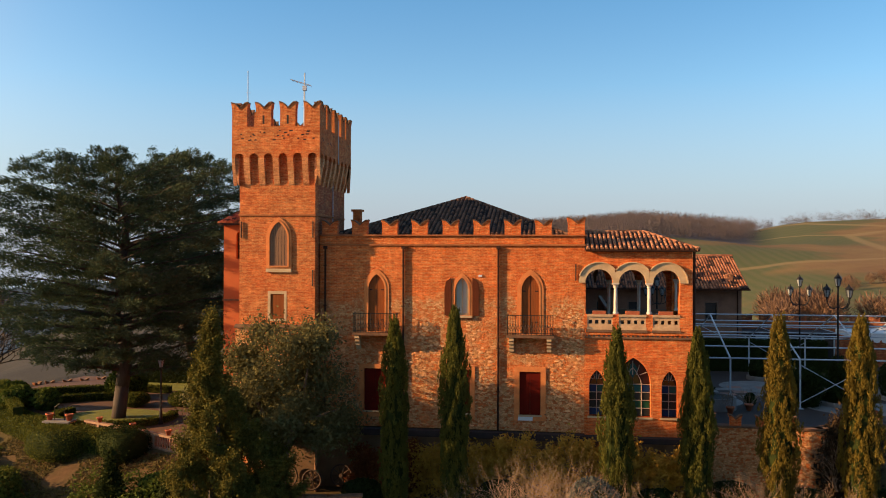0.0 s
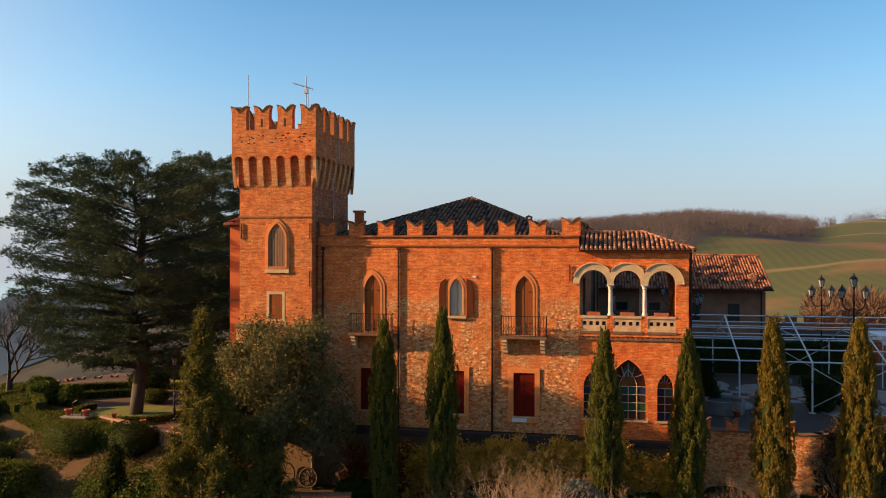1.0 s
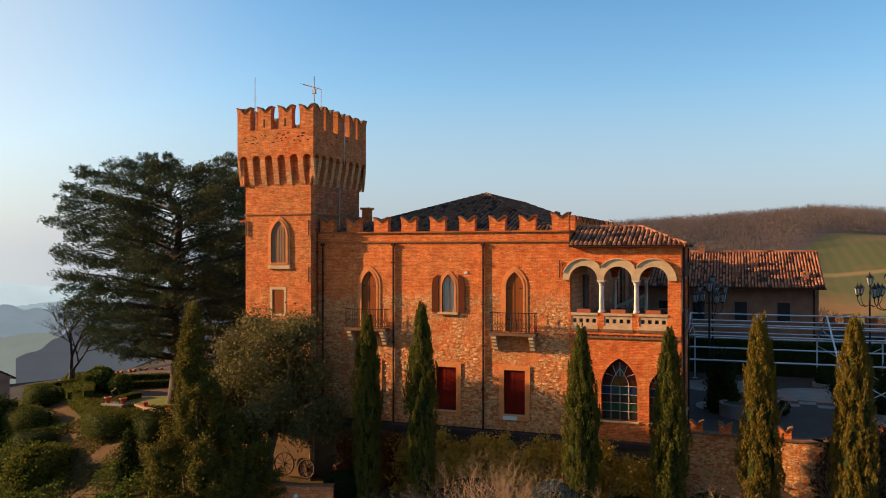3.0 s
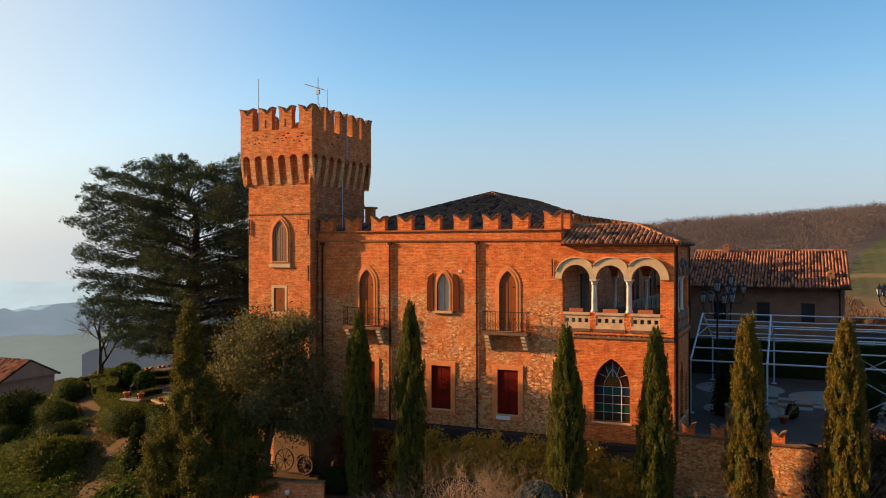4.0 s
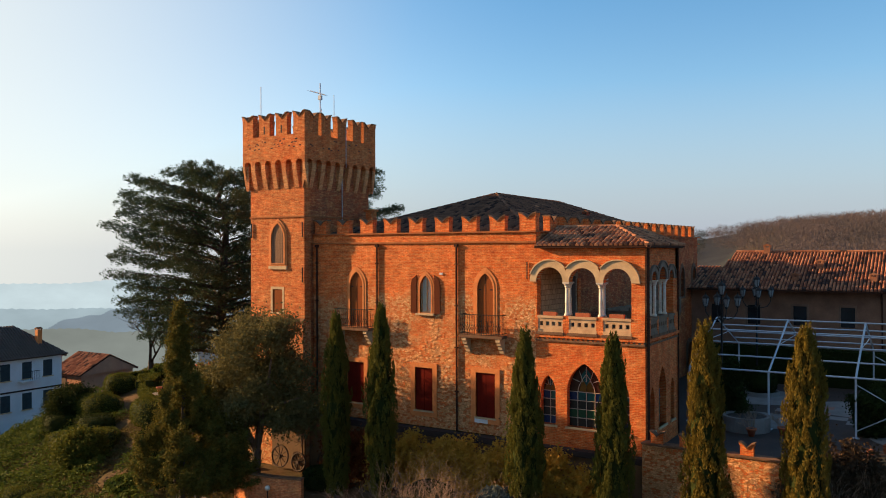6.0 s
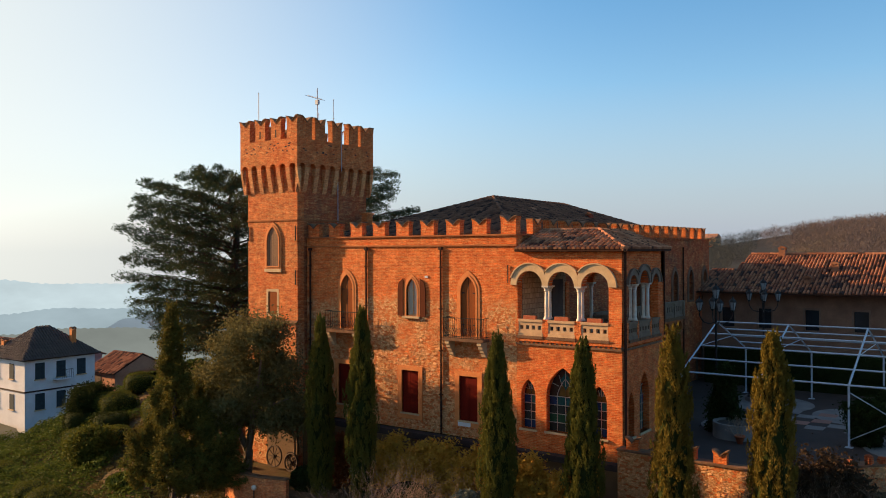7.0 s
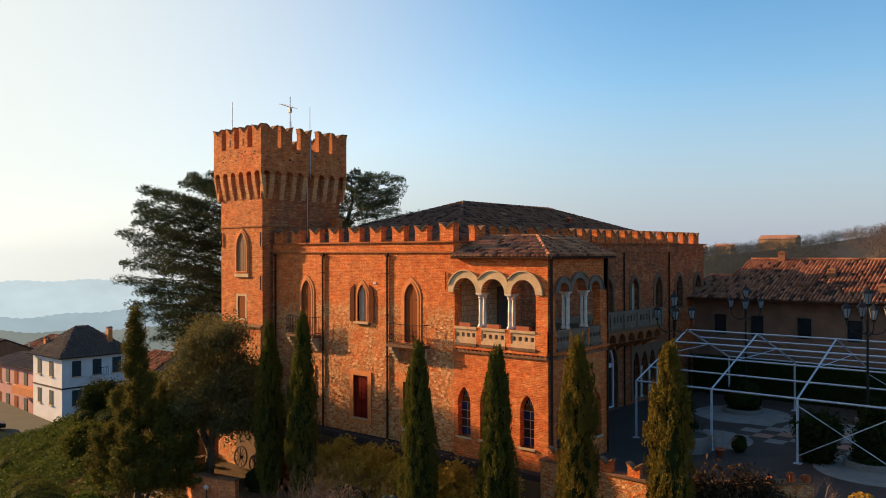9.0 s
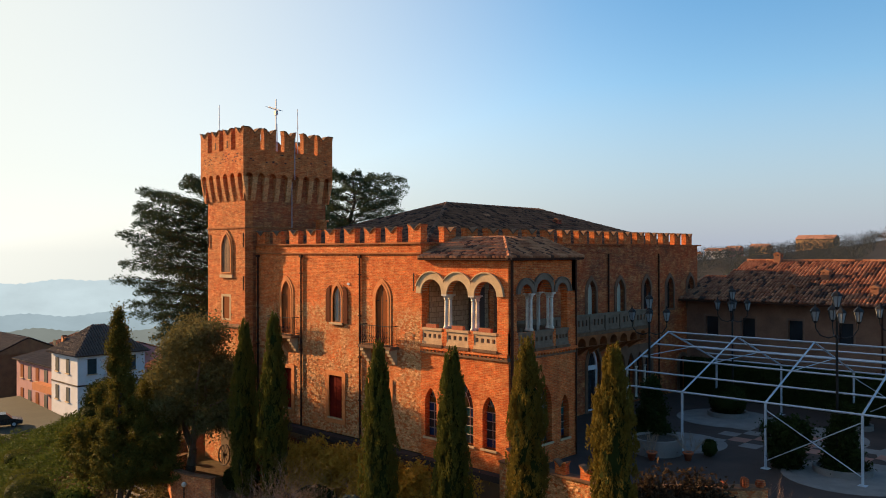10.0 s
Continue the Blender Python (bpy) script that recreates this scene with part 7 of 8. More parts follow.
juniper_mats()
for i, (x, y, r, h, lab) in enumerate(((-38.2, 43.0, 1.9, 2.9, "tall dark round evergreen shrub on the bank"), (-27.6, 36.6, 1.5, 2.4, "rounded evergreen shrub on the bank"))):
    bushy("shrub", lab, "shrub", x, y, gz(x, y) - 0.2, ball(r, r, h * 0.5, h * 0.5, 0.6), HEDGE_LEAF if i else BOX_LEAF, 520, 0.08, 320 + i, "bank shrubs", clump=0.2, per=40)
ground_cover("grass", "dry yellow-green grass on the bank", lambda x, y: (np.sin(x * 1.3) * np.sin(y * 1.1 + x * 0.4) > -0.35) & ((y < 37.8) | (x < -17)) & (bank_d(x, y) > 0.6), 210000, 0.075, leaf_mat("dry_grass", (0.11, 0.09, 0.03), (0.075, 0.055, 0.02), (0.17, 0.13, 0.05)), 301, 0.14, (-46, 17, 24, 44))

bare_plant("bare_shrub", "tall leafless shrub with many pale spreading twigs", "shrub", -0.3, 32.4, gz(-0.3, 32.4), 13, 1.75, 0.026, 6, 0.62, 0.12, 2, 95, "bare shrubs")
bare_plant("bare_tree", "leafless garden tree with spreading branches", "tree", -38.9, 50.6, gz(-38.9, 50.6), 1, 2.5, 0.2, 7, 0.95, 0.12, 3, 310)

# ---- courtyard things ----
for i, (x, y, r) in enumerate(((13.4, 55.0, 2.4), (8.2, 56.5, 2.6), (16.9, 48.6, 2.6), (19.0, 54.0, 2.5), (9.0, 49.5, 2.2))):
    o = finish("paving_circle", slab(B(), disc(x, y, r, r, 28), [], "z", 0.59, 0.5), PALE_PAVING)
    tagged(o, "circle of pale paving in the courtyard", "paving", "paving circles", "structure")
for i in range(9):
    for j in range(5):
        if (i + j) % 2 == 0:
            x, y = 9.6 + i * 0.9, 50.6 + j * 0.9
            o = finish("paving_slab", box(B(), x, x + 0.88, y, y + 0.88, 0.5, 0.594), PINK if (i * j) % 3 else PALE_PAVING)
            tagged(o, "square paving slab of the chequered courtyard floor", "paving", "chequered slabs", "structure")


def ring_planter(x, y, r, h):
    p = thing("stone_planter", "round stone planter kerb in the courtyard", "planter", "round planters", at=(x, y, 0.58))
    part("kerb", lathe(B(), [(r, 0), (r, h), (r - 0.14, h), (r - 0.14, h - 0.1)], 0, 0, 24), PALE_PAVING, p)
    part("earth", lathe(B(), [(r - 0.15, h - 0.12), (r - 0.16, h - 0.08)], 0, 0, 20), BARK, p)


for x, y, r, h in ((16.45, 49.2, 1.15, 0.25), (9.2, 47.0, 1.1, 0.7), (8.0, 57.2, 1.1, 0.25), (14.3, 58.4, 0.8, 0.25), (20.5, 51.5, 1.0, 0.25)):
    ring_planter(x, y, r, h)
bushy("topiary", "dense evergreen cone in a round planter", "bush", 16.45, 49.2, 0.7, cone(1.0, 2.5, 0.05, 0.25), BOX_LEAF, 420, 0.066, 400, "topiary", clump=0.13, per=34)
bushy("topiary", "loose dark bush flaring upwards by the courtyard wall", "bush", 14.5, 48.4, 0.58, lambda rng, n: (lambda s, a, r: np.stack([r * (0.5 + 0.5 * s) * np.cos(a), r * (0.5 + 0.5 * s) * np.sin(a), 0.1 + s * (1.9 - 0.25 * r * r)], 1))(rng.uniform(0, 1, n), rng.uniform(0, 6.28, n), np.sqrt(rng.uniform(0, 1, n))), BOX_LEAF, 420, 0.066, 401, "topiary", clump=0.13, per=34)
bushy("topiary", "tall dark evergreen cone in the courtyard", "bush", 8.3, 48.2, 0.58, cone(1.15, 3.0, 0.05, 0.2), BOX_LEAF, 520, 0.066, 402, "topiary", clump=0.13, per=34)
clipped("rounded clipped evergreen in a round planter", 8.0, 57.2, 0.9, 0.9, 1.4, BOX_LEAF, 403, z0=0.75, square=2.6, group="topiary", name="topiary", rough=0.16, size=0.06)
clipped("rounded clipped evergreen in a round planter", 14.3, 58.4, 0.6, 0.6, 1.0, BOX_LEAF, 404, z0=0.75, square=2.6, group="topiary", name="topiary", rough=0.16, size=0.06)
clipped("rounded clipped evergreen in a round planter", 20.5, 51.5, 0.8, 0.8, 1.9, BOX_LEAF, 405, z0=0.75, square=2.6, group="topiary", name="topiary", rough=0.16, size=0.06)
clipped("small round clipped evergreen ball", 11.3, 47.9, 0.32, 0.32, 0.75, BOX_LEAF, 406, z0=0.6, square=2.2, group="topiary", name="topiary", rough=0.16, size=0.06)
hedge_row([(3.0, 62.4), (20.0, 62.4)], 1.0, 2.3, BOX_LEAF, 410, "tall dark hedge before the farm building", z0=0.58, group="tall hedges")
for i, (x, y) in enumerate(((10.9, 46.6), (9.7, 45.6))):
    pot(x, y, 0.58, 1.0)
    bare_plant("bare_shrub", "dry brown potted shrub", "shrub", x, y, 0.92, 6, 0.4, 0.014, 3, 0.6, 0.2, 3, 420 + i, "potted shrubs")
clipped("low shrub with dry orange-brown leaves", 18.0, 41.4, 0.55, 0.5, 1.0, AUTUMN_LEAF, 430, z0=0.4, square=2.2, size=0.06, dens=220, name="shrub", rough=0.2)
for i, (x, y, rx, h) in enumerate(((12.6, 38.5, 0.9, 4.4), (13.5, 39.2, 0.9, 4.4), (14.5, 40.1, 1.0, 4.2), (15.4, 40.9, 0.7, 3.2), (16.4, 41.6, 0.7, 3.2))):
    bare_plant("bare_shrub", "leafless shrub with tangled brown twigs", "shrub", x, y - 0.7, -1.1, 12, 1.0, 0.014, 6, 0.6, 0.12, 2, 450 + i, "bare shrubs")
DRY_TANGLE = leaf_mat("dry_creeper", (0.055, 0.037, 0.022), (0.032, 0.023, 0.015), (0.085, 0.05, 0.026))
for i, (x, y, rx, h) in enumerate(((12.75, 38.7, 0.8, 3.9), (13.5, 39.3, 0.9, 4.3), (14.25, 40.0, 0.9, 4.2), (14.95, 40.7, 0.8, 3.8))):
    bushy("creeper", "dry brown creeper hanging over the courtyard wall", "shrub", x, y, -2.2, ball(rx, 0.75, h * 0.5, h * 0.5, 0.3), DRY_TANGLE, 260, 0.085, 460 + i, "dry creepers", clump=0.2, per=36)
# back wall of the courtyard
bw = thing("courtyard_wall", "crenellated brick wall closing the courtyard", "wall")
part("wall_body", box(B(), 14.5, 30.0, 66.0, 66.4, 0.3, 3.95), DARKENED_BRICK, bw)
back = Merlons(0.78, 0.55, 0.34, DARKENED_BRICK, 0.22)
k = 14.9
while k < 29.5:
    back.put(bw, pose(k, 66.03, 3.95))
    k += 1.35
# white canopy beside the marquee frame
cn = thing("canopy", "white fabric canopy with a scalloped edge", "canopy")
slab(bm := B(), [(20.2, 3.6), (27.0, 3.6), (27.0, 3.7), (23.6, 4.05), (20.2, 3.95)], [], "y", 57.0, 61.0)
part("fabric_roof", bm, WHITE_WALL, cn)
for i in range(13):
    u = 20.2 + 0.52 * i
    part("scallop", slab(B(), [(u, 3.6), (u + 0.5, 3.6), (u + 0.42, 3.42), (u + 0.25, 3.36), (u + 0.08, 3.42)], [], "y", 56.98, 57.0), WHITE_WALL, cn)
for x in (20.3, 26.9):
    for y in (57.1, 60.9):
        part("pole", tube(B(), (x, y, 0.58), (x, y, 3.6), 0.04), STEEL, cn)
# two panes have the sky's pale reflection painted into their base colour
PANE_BLUE = plain("sky_lit_glass", (0.3, 0.38, 0.43), (0.2, 0.26, 0.3), 1.0, rough=0.1, spec=0.6, bumpy=0.0)
gk = thing("glazed_pavilion", "low glazed pavilion with blue-grey frames", "pavilion")
part("pavilion_roof", box(B(), 14.4, 21.0, 63.0, 65.9, 3.2, 3.4), LEDGE, gk)
part("dark_inside", box(B(), 14.5, 20.9, 64.6, 64.7, 0.58, 3.2), INTERIOR, gk)
for i in range(9):
    x = 14.5 + i * 0.79
    part("mullion", box(B(), x - 0.05, x + 0.05, 63.05, 63.15, 0.58, 3.2), STEEL, gk)
    if i < 8:
        part("pane", box(B(), x + 0.06, x + 0.73, 63.09, 63.11, 0.7, 3.15), PANE_BLUE if i in (1, 6) else GLASS_DARK, gk)

# ---- village ----
def house(label, x0, x1, y0, y1, z0, eave, ridge, wall_mat, roof_mat, hip=True, wins=(), belt=None, along="y"):
    h = thing("house", label, "house", "village houses")
    bm = box(B(), x0, x1, y0, y1, z0, eave)
    part("wall", bm, wall_mat, h)
    e = 0.45
    a, b, c, d = (x0 - e, y0 - e, eave), (x1 + e, y0 - e, eave), (x1 + e, y1 + e, eave), (x0 - e, y1 + e, eave)
    xm, ym = (x0 + x1) / 2, (y0 + y1) / 2
    half = min(x1 - x0, y1 - y0) / 2 * (1 if hip else 0)
    if along == "y":
        p, q = (xm, y0 - e + half, ridge), (xm, y1 + e - half, ridge)
        quads = [(a, b, p, p), (b, c, q, p), (c, d, q, q), (d, a, p, q)]
    else:
        p, q = (x0 - e + half, ym, ridge), (x1 + e - half, ym, ridge)
        quads = [(a, b, q, p), (b, c, q, q), (c, d, p, q), (d, a, p, p)]
    for i, f in enumerate(quads):
        if not hip and (f[2] == f[3]):
            g = B()
            vs = [g.verts.new(v) for v in f[:3]]
            g.faces.new(vs)
            part("gable", g, wall_mat, h)
            continue
        tile_roof("roof", list(f), roof_mat, h, "", 0.3, 0.6)
    if belt:
        part("belt", box(B(), x0 - 0.06, x1 + 0.06, y0 - 0.06, y1 + 0.06, belt, belt + 0.16), LEDGE, h)
    for side, u, z, w, ht, mat in wins:
        if side == "e":
            win = part("window", box(B(), x1, x1 + 0.05, u - w / 2, u + w / 2, z, z + ht), mat, h)
            part("sill", box(B(), x1, x1 + 0.15, u - w / 2 - 0.1, u + w / 2 + 0.1, z - 0.1, z), CREAM, win)
        else:
            win = part("window", box(B(), u - w / 2, u + w / 2, y0 - 0.05, y0, z, z + ht), mat, h)
            part("sill", box(B(), u - w / 2 - 0.1, u + w / 2 + 0.1, y0 - 0.15, y0, z - 0.1, z), CREAM, win)
    return h


SHUT_DARK = plain("dark_shutter", (0.03, 0.05, 0.06), (0.02, 0.03, 0.035), 3.0)
VILLA_ROOF = plain("grey_brown_roof", (0.12, 0.085, 0.07), (0.07, 0.05, 0.045), 1.0, fine=5.0)
PALE_RED = plain("pink_wall", (0.5, 0.25, 0.24), (0.4, 0.2, 0.19), 0.6)
OCHRE = plain("ochre_wall", (0.55, 0.32, 0.14), (0.45, 0.25, 0.11), 0.6)
wins = [("e", u, z, 1.0, 1.7, SHUT_DARK) for u in (52.6, 54.9, 57.2) for z in (-3.9, -7.1)] + [("s", u, z, 0.9, 1.6, SHUT_DARK) for u in (-69.3, -66.3) for z in (-3.9, -7.1)]
wh = house("white two-storey village house with a dark hipped roof", -71.0, -63.7, 51.0, 58.8, -9.5, -1.75, 1.3, WHITE_WALL, VILLA_ROOF, True, wins, -5.2)
part("balcony", box(B(), -63.7, -62.8, 54.0, 55.8, -4.15, -4.0), WHITE_WALL, wh)
bm = B()
for i in range(10):
    tube(bm, (-62.85, 54.0 + 0.2 * i, -4.0), (-62.85, 54.0 + 0.2 * i, -3.1), 0.02, n=4)
tube(bm, (-62.85, 54.0, -3.1), (-62.85, 55.8, -3.1), 0.03, n=4)
part("balcony_rail", bm, IRON, wh)
chimney(wh, -65.0, 57.0, -0.8, 0.9, 0.5)
chimney(wh, -69.8, 52.0, -1.6, -0.2, 0.5)
house("brown brick barn with a shallow red roof", -72.4, -67.2, 63.5, 70.5, -9.5, -5.0, -3.0, plain("barn_brick", (0.5, 0.23, 0.13), (0.38, 0.17, 0.1), 1.0), ROOF_RED, False, [("s", -71.0, -8.4, 2.0, 3.0, INTERIOR)], None, "x")
ph = house("pink two-storey village house with an orange balcony", -88.0, -72.6, 53.0, 60.5, -10.5, -4.3, -3.5, PALE_RED, VILLA_ROOF, False, [("s", u, z, 1.0, 1.7, SHUT_DARK if k % 2 else SHUTTER) for k, u in enumerate((-86, -83.4, -80.8, -78, -75, -73.6)) for z in (-6.6, -9.7)], None, "x")
part("balcony", box(B(), -79.5, -72.7, 51.9, 52.95, -7.35, -6.45), plain("orange_balcony", (0.55, 0.17, 0.05), (0.42, 0.13, 0.04), 2.0), ph, "orange painted balcony front")
part("flat_roof_block", box(B(), -80.0, -73.0, 57.2, 60.0, -3.6, -2.5), WHITE_WALL, ph, "white flat-roofed attic block")
part("attic_roof", box(B(), -80.4, -72.6, 56.8, 60.4, -2.5, -2.3), CREAM, ph)
house("brown-roofed village house behind the pink one", -112.0, -90.0, 66.0, 76.0, -11.5, -5.6, -3.8, PALE_RED, ROOF_RED, False, [("s", u, -6, 1.0, 1.6, SHUT_DARK) for u in (-109, -104, -99, -94)], None, "x")
house("low grey village house with a brown roof", -108.0, -94.0, 52.0, 61.0, -11.0, -4.4, -2.2, PLASTER, VILLA_ROOF, False, [("s", u, -7, 1.0, 1.5, SHUT_DARK) for u in (-105, -101, -97)], None, "x")
rd = finish("road", slab(B(), [(-84, 40), (-58, 42.5), (-56, 47), (-64, 50.3), (-84, 52)], [], "z", -8.7, -9.6), plain("grey_yard", (0.036, 0.042, 0.03), (0.026, 0.03, 0.022), 0.5))
tagged(rd, "pale gravel yard before the village houses", "road", kind="structure")


def car(x, y, z, turn, col):
    c = thing("car", "dark parked car on the gravel yard", "car", at=(x, y, z))
    c.rotation_euler = (0, 0, radians(turn))
    prof = [(-2.1, 0.3), (2.1, 0.3), (2.15, 0.7), (1.2, 0.9), (0.6, 1.42), (-1.0, 1.45), (-1.8, 0.95), (-2.15, 0.85)]
    part("body", slab(B(), prof, [], "y", -0.85, 0.85), col, c)
    part("window_band", slab(B(), [(-1.55, 0.98), (1.0, 0.95), (0.5, 1.36), (-0.95, 1.38)], [], "y", -0.86, 0.86), GLASS_DARK, c)
    for a in (-1.3, 1.3):
        for b in (-0.8, 0.8):
            w = part("wheel", tube(B(), (a, b - 0.1, 0.32), (a, b + 0.1, 0.32), 0.32, n=14), IRON, c)
            part("rim", tube(B(), (a, b - 0.11, 0.32), (a, b + 0.11, 0.32), 0.18, n=10), STEEL, w)


car(-65.5, 43.6, -8.7, 75, plain("dark_car_paint", (0.02, 0.022, 0.028), (0.015, 0.016, 0.02), 1.0, rough=0.25, spec=0.6, bumpy=0))

# ---- distance ----
def far_xy(az, r):
    return -r * math.sin(radians(az)), r * math.cos(radians(az))


rng = np.random.default_rng(9)
def dome(rng, n, wide, tall):
    """Fine upright twigs filling the rounded crown of a bare tree, and the way each one points."""
    d = rng.normal(size=(n, 3))
    d /= np.linalg.norm(d, axis=1)[:, None]
    p = d * rng.uniform(0.3, 1, (n, 1)) ** 0.6 * np.array([wide, wide, tall * 0.5]) + np.array([0, 0, tall * 0.55])
    return p, d + rng.normal(size=(n, 3)) * 0.5 + np.array([0, 0, 0.8])


n = 16000
az = rng.uniform(-30, 28, n)
r = 140 + 550 * rng.uniform(0, 1, n) ** 0.8
x, y = -r * np.sin(np.radians(az)), r * np.cos(np.radians(az))
low = wood_edge(az) + 10 * np.sin(az * 2.3)
keep = ((az > -13.5) & (az < 11 + 2 * np.sin(r * 0.05)) & (r > low) & (r < 640)) | ((az >= 11.5) & (az < 27) & (r < 575) & (r > 380 + 60 * np.sin(az * 1.3))) | ((r > 610) & (r < 640) & (az < 9) & (np.sin(az * 3) > -0.3)) | ((r > 588) & (r < 606) & (az < -12))
x, y = x[keep], y[keep]
# twig colours include the haze: lighter on the ridge, bluish towards the village
for part_az, name_, label_, cols in ((0, "woodland", "bare winter woodland on the far ridge", ((0.135, 0.103, 0.1), (0.05, 0.052, 0.056), (0.17, 0.128, 0.118))), (1, "hillside_wood", "dark woods on the village ridge with haze in their colour", ((0.05, 0.06, 0.064), (0.035, 0.043, 0.048), (0.07, 0.075, 0.074)))):
    k = (np.degrees(np.arctan2(-x, y)) > 11.5) == bool(part_az)
    c = np.stack([x[k], y[k], ground_z(x[k], y[k])], 1)
    m = 52
    big = rng.uniform(0.55, 1.3, (len(c), 1, 1)) * np.array([1, 1, 1.1])
    p, d = dome(rng, len(c) * m, 3.1, 6.0)
    p = (c[:, None] + p.reshape(len(c), m, 3) * big).reshape(-1, 3)
    tagged(sprays(name_, p, d, rng.normal(size=d.shape), leaf_mat(name_, *cols, 0.03, 0.3), 0.55, aspect=0.13, seed=9), label_, "woodland", kind="stuff")
# leafless trees and thickets between the fields
wood_rng = random.Random(10)
proto = []
for i in range(3):
    segs = []
    for j in range(2):
        grow(wood_rng, Vector((wood_rng.uniform(-0.6, 0.6), wood_rng.uniform(-0.6, 0.6), -0.4)), Vector((wood_rng.uniform(-0.4, 0.4), wood_rng.uniform(-0.4, 0.4), 1)).normalized(), 1.9, 0.1, 3, segs, 0.7, 0.1, 3)
    verts, faces = prism_mesh(segs)
    p, d = dome(rng, 800, 3.0, 5.4)
    d /= np.linalg.norm(d, axis=1)[:, None]
    b = np.cross(d, rng.normal(size=d.shape))
    b /= np.linalg.norm(b, axis=1)[:, None]
    k0 = len(verts)
    verts += np.stack([p - d * 0.55, p + b * 0.05, p + d * 0.55, p - b * 0.05], 1).reshape(-1, 3).tolist()
    faces += (np.arange(4 * len(p)).reshape(-1, 4) + k0).tolist()
    proto.append((verts, faces))
THICKET = plain("bare_thicket_twigs", (0.18, 0.1, 0.06), (0.11, 0.066, 0.044), 0.6, bumpy=0.0)
shared = []
spots = [(wood_rng.uniform(30, 41), wood_rng.uniform(118, 132), 1.15) for _ in range(13)] + [(wood_rng.uniform(46, 60), wood_rng.uniform(112, 126), 1.15) for _ in range(13)] + [(wood_rng.uniform(70, 100), wood_rng.uniform(196, 212), 0.6) for _ in range(12)] + [(wood_rng.uniform(24, 30), wood_rng.uniform(135, 150), 0.7) for _ in range(4)] + [(wood_rng.uniform(12, 24), wood_rng.uniform(108, 126), 1.1) for _ in range(12)] + [(wood_rng.uniform(-4, 25), wood_rng.uniform(132, 205), 0.95) for _ in range(26)]
for i, (x, y, k) in enumerate(spots):
    t = thing("bare_tree", "leafless brown tree in a thicket beyond the courtyard", "tree", "field thickets", at=(x, y, gz(x, y)))
    s_ = k * wood_rng.uniform(0.75, 1.05)
    m = Matrix.Rotation(wood_rng.uniform(0, 6.28), 4, "Z") @ Matrix.Diagonal((s_, s_, s_, 1))
    if i < 3:
        o = mesh_from("branch_work", *proto[i], THICKET, t)
        shared.append(o)
        o.matrix_local = m
    else:
        again(shared[i % 3], t, m)


# a village on the far ridge
def far_house(label, x, y, w, d, h, wall_mat, roof_mat):
    z = gz(x, y) - 1
    o = thing("far_house", label, "house", "far village", at=(x, y, z))
    part("wall", box(B(), -w / 2, w / 2, -d / 2, d / 2, 0, h), wall_mat, o)
    part("roof", slab(B(), [(-d / 2 - 0.5, h), (d / 2 + 0.5, h), (0, h + d * 0.22)], [], "x", -w / 2 - 0.5, w / 2 + 0.5), roof_mat, o)
    n = int(w / 4)
    for i in range(n):
        u = -w / 2 + (i + 0.5) * w / n
        part("window", box(B(), u - 0.5, u + 0.5, -d / 2 - 0.05, -d / 2, h * 0.5, h * 0.5 + 1.6), SHUT_DARK, o)


FAR_ROOF = plain("faded_red_roof", (0.42, 0.2, 0.12), (0.3, 0.14, 0.09), 0.3)
for x, y, w, d, h, m in ((-161, 580, 24, 13, 8.5, OCHRE), (-196, 572, 12, 9, 7, OCHRE), (-222, 560, 14, 9, 6, WHITE_WALL), (-238, 556, 10, 8, 6, WHITE_WALL), (-250, 552, 12, 8, 5.5, PALE_RED), (-212, 566, 9, 8, 7, PALE_RED)):
    far_house("village house on the far ridge with a tiled roof", x, y, w, d, h, m, FAR_ROOF)


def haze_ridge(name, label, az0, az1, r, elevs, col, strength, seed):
    """A far range of hills: a plain glowing backdrop with its haze painted into the colour."""
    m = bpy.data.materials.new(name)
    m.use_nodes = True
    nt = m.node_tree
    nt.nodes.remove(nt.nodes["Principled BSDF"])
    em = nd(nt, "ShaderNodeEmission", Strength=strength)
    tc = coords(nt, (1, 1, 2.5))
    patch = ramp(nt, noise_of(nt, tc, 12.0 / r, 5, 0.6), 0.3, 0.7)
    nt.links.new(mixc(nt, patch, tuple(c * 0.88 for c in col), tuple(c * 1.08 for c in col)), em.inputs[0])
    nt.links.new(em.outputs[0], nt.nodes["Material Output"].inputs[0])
    n = 420
    v, f = [], []
    for i in range(n + 1):
        az = az0 + (az1 - az0) * i / n
        e = float(np.interp(az, [az0 + (az1 - az0) * k / (len(elevs) - 1) for k in range(len(elevs))], elevs))
        e += 0.0022 * math.sin(i * 0.12 + seed) + 0.0012 * math.sin(i * 0.32 + 2 * seed)
        e += 0.0007 * math.sin(i * 2.7 + seed) + 0.0005 * math.sin(i * 5.9)
        x, y = far_xy(az, r)
        v += [(x, y, 9.3 - 0.2 * r), (x, y, 9.3 + e * r)]
    for i in range(n):
        f.append((2 * i, 2 * i + 2, 2 * i + 3, 2 * i + 1))
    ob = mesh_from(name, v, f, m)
    tagged(ob, label, "backdrop", kind="structure")


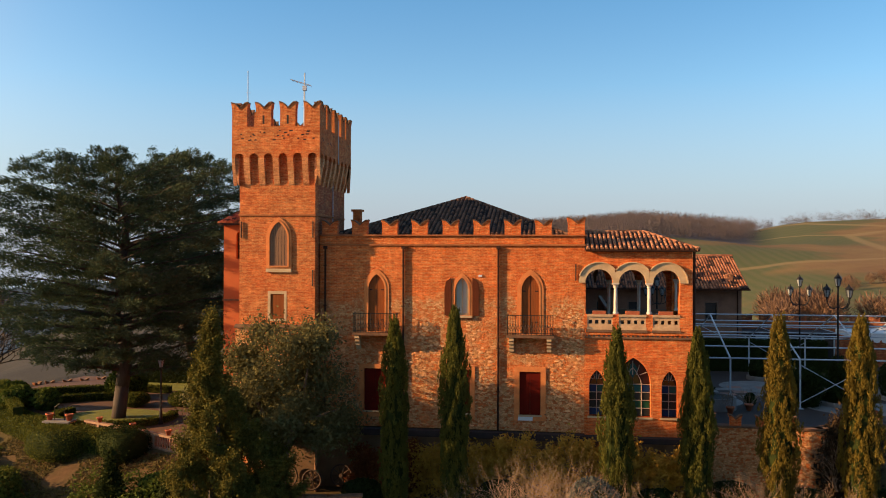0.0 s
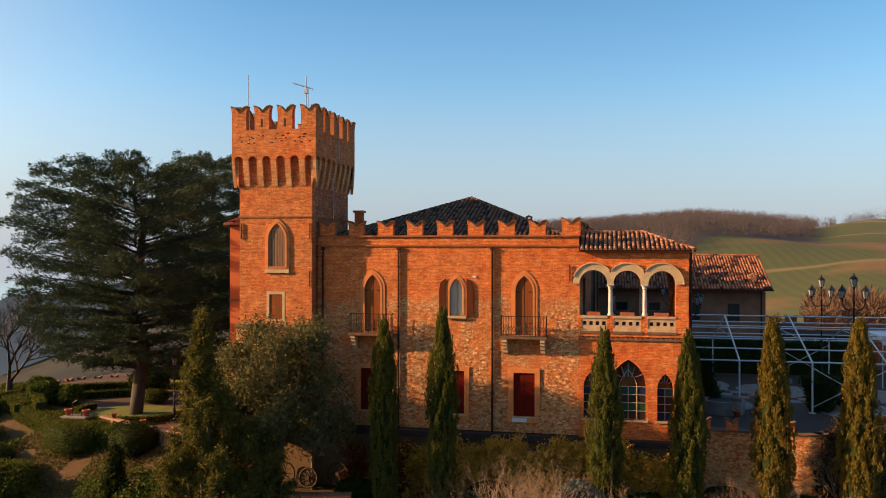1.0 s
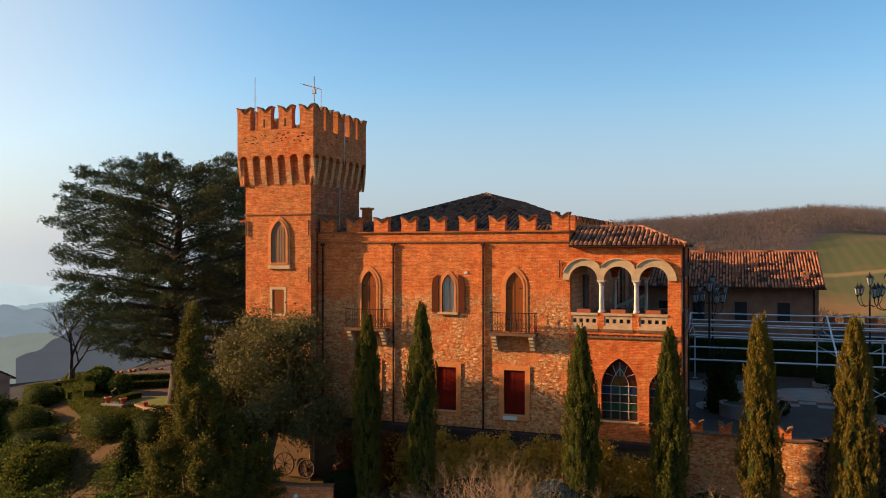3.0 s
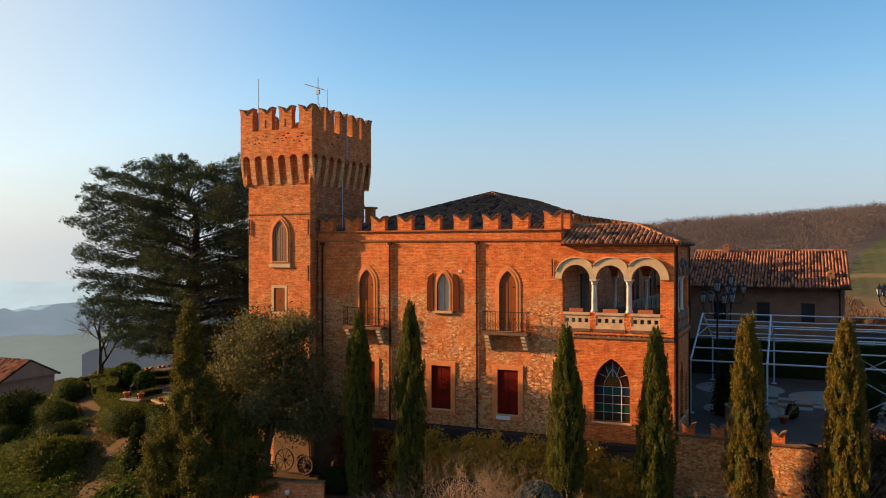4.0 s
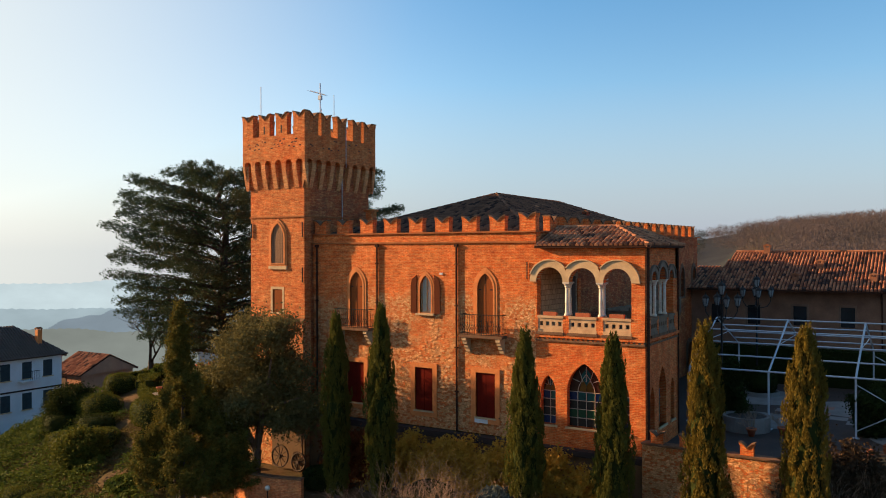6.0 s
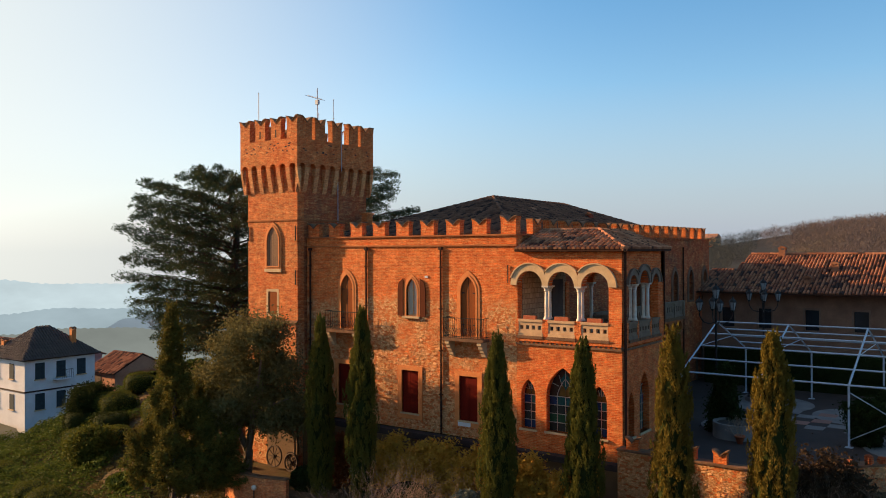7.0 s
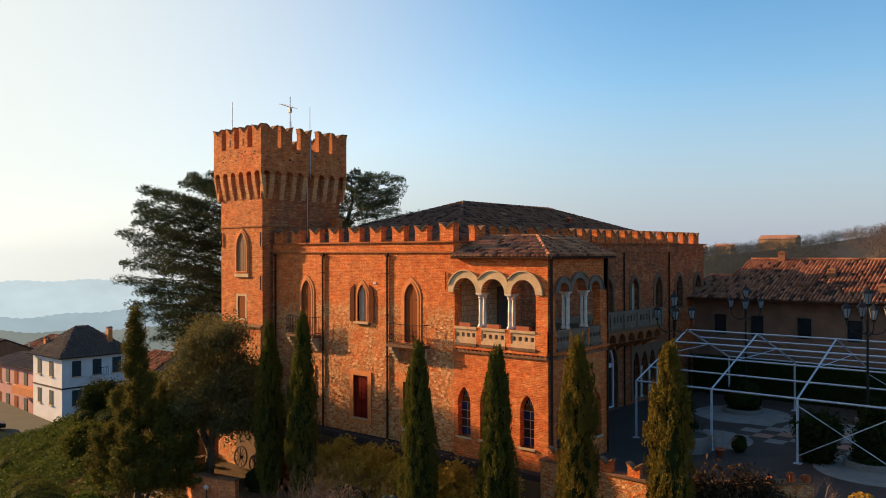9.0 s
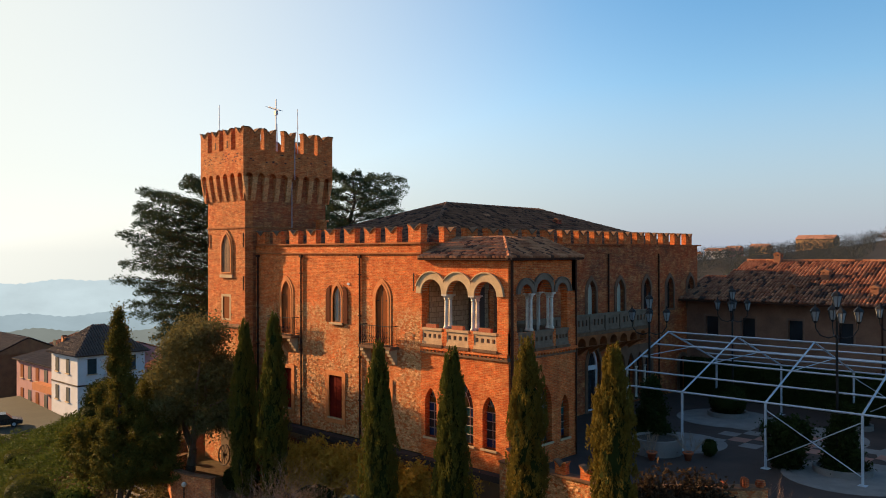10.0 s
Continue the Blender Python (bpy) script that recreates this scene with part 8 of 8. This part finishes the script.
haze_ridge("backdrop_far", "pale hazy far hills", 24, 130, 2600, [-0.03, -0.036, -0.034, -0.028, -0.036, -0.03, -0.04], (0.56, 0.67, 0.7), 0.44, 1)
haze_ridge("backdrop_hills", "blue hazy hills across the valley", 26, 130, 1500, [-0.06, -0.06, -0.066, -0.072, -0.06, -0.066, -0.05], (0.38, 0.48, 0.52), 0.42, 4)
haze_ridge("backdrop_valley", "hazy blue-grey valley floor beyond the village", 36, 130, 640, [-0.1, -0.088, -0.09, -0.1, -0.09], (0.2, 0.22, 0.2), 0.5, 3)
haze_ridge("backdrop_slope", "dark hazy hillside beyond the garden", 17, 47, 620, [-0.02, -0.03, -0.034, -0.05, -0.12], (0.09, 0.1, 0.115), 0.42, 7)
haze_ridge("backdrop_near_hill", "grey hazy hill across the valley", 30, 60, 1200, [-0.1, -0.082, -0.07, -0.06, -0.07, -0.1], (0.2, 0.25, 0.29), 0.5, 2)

# ---- roof tiles told apart ----
tile_roof("loggia_roof_front", [R0, R1, H1, H0], ROOF, loggia, "brown half-round roof tiles", 0.21, 0.38, separate=True)
tile_roof("loggia_roof_side", [R1, R2, (4.6, LY1 + 0.25, RZ), H1], ROOF, loggia, "", 0.21, 0.38)
ridge_tiles(R1, H1, ROOF_RED, loggia, 0.11)
ridge_tiles(H0, H1, ROOF, loggia, 0.1)


# ---- rubble stones that stand proud of the old walls ----
def stone_mat():
    m, nt, b = nodes_of("proud_stone", 0.92, spec=0.15)
    pos = coords(nt)
    oi = nt.nodes.new("ShaderNodeObjectInfo")
    c = mixc(nt, oi.outputs["Random"], (0.9, 0.5, 0.24), (0.66, 0.28, 0.1))
    n2 = noise_of(nt, pos, 6.0, 5, 0.7)
    c = mixc(nt, 0.6, c, mixc(nt, ramp(nt, n2, 0.3, 0.7), (0.5, 0.46, 0.42), (1.2, 1.15, 1.1)), "MULTIPLY")
    nt.links.new(c, b.inputs["Base Color"])
    bump(nt, b, n2, 0.6, 0.03)
    return m


STONE = stone_mat()
srng = random.Random(5)


def stone_mesh():
    """A flat uneven stone lying in the wall: its face looks to -y, about one unit wide."""
    bm = B()
    n = 7
    rim, face = [], []
    for i in range(n):
        t = 2 * math.pi * i / n + srng.uniform(-0.25, 0.25)
        r = srng.uniform(0.4, 0.56)
        u, v = max(-0.5, min(0.5, r * math.cos(t) * 1.15)), max(-0.46, min(0.46, r * math.sin(t) * 1.15))
        rim.append(bm.verts.new((u, 0.02, v)))
        face.append(bm.verts.new((u * 0.8, -0.05 - srng.uniform(0, 0.05), v * 0.8)))
    mid = bm.verts.new((0, -0.1, 0))
    for i in range(n):
        j = (i + 1) % n
        bm.faces.new((rim[i], rim[j], face[j], face[i]))
        bm.faces.new((face[i], face[j], mid))
    return bm


def lay_stones(parent, count, u0, u1, z0, z1, blocked, place, keep):
    """Stones set in rough courses over a stretch of wall, each an object on one of five shared meshes."""
    first = []
    laid = []
    for _ in range(count * 12):
        if len(laid) >= count:
            break
        u, z = srng.uniform(u0, u1), srng.uniform(z0, z1)
        w, h = srng.uniform(0.13, 0.3), srng.uniform(0.07, 0.14)
        if any(a - w / 2 - 0.03 < u < b + w / 2 + 0.03 and c - h < z < d + h for a, b, c, d in blocked) or not keep(u, z):
            continue
        if any(abs(u - p) < (w + q) * 0.52 and abs(z - r) < (h + s) * 0.52 for p, q, r, s in laid):
            continue
        laid.append((u, w, z, h))
        m = place(u, z) @ Matrix.Rotation(srng.uniform(-0.12, 0.12), 4, "Y") @ Matrix.Diagonal((w, 0.2, h, 1))
        if len(first) < 5:
            o = part("stone", stone_mesh(), STONE, parent)
            o.matrix_local = m
            first.append(o)
        else:
            again(first[len(laid) % 5], parent, m)


no_stone = [(a - 0.26, b + 0.26, 1.1, 3.78) for a, b in doors] + [(x - 0.12, x + 0.12, 0.6, 9.7) for x in (-7.23, -2.53, -11.2)] + [(-9.75, -7.4, 4.4, 6.4), (-2.15, 0.2, 4.4, 6.4), (-5.2, -3.4, 5.9, 8.2), (-9.3, -7.9, 5.2, 8.4), (-1.7, -0.2, 5.2, 8.4), (-1.6, -0.8, 1.1, 1.4)]
lay_stones(palace, 290, FX0 + 0.5, FX1 - 0.2, 0.75, 6.7, no_stone, lambda u, z: pose(u, FY, z), lambda u, z: math.sin(u * 1.1 + 0.7 * z) * math.sin(z * 0.9 - 0.5 * u) > -0.35 and z < 5.2 + 1.5 * math.sin(u * 0.9))
lay_stones(edge, 110, 0.2, 5.3, -1.9, 1.1, [], lambda u, z: pose(6.7, 38.75, 0, 0, 0, math.degrees(math.atan2(-0.2, 5.5))) @ pose(u, 0, z), lambda u, z: True)
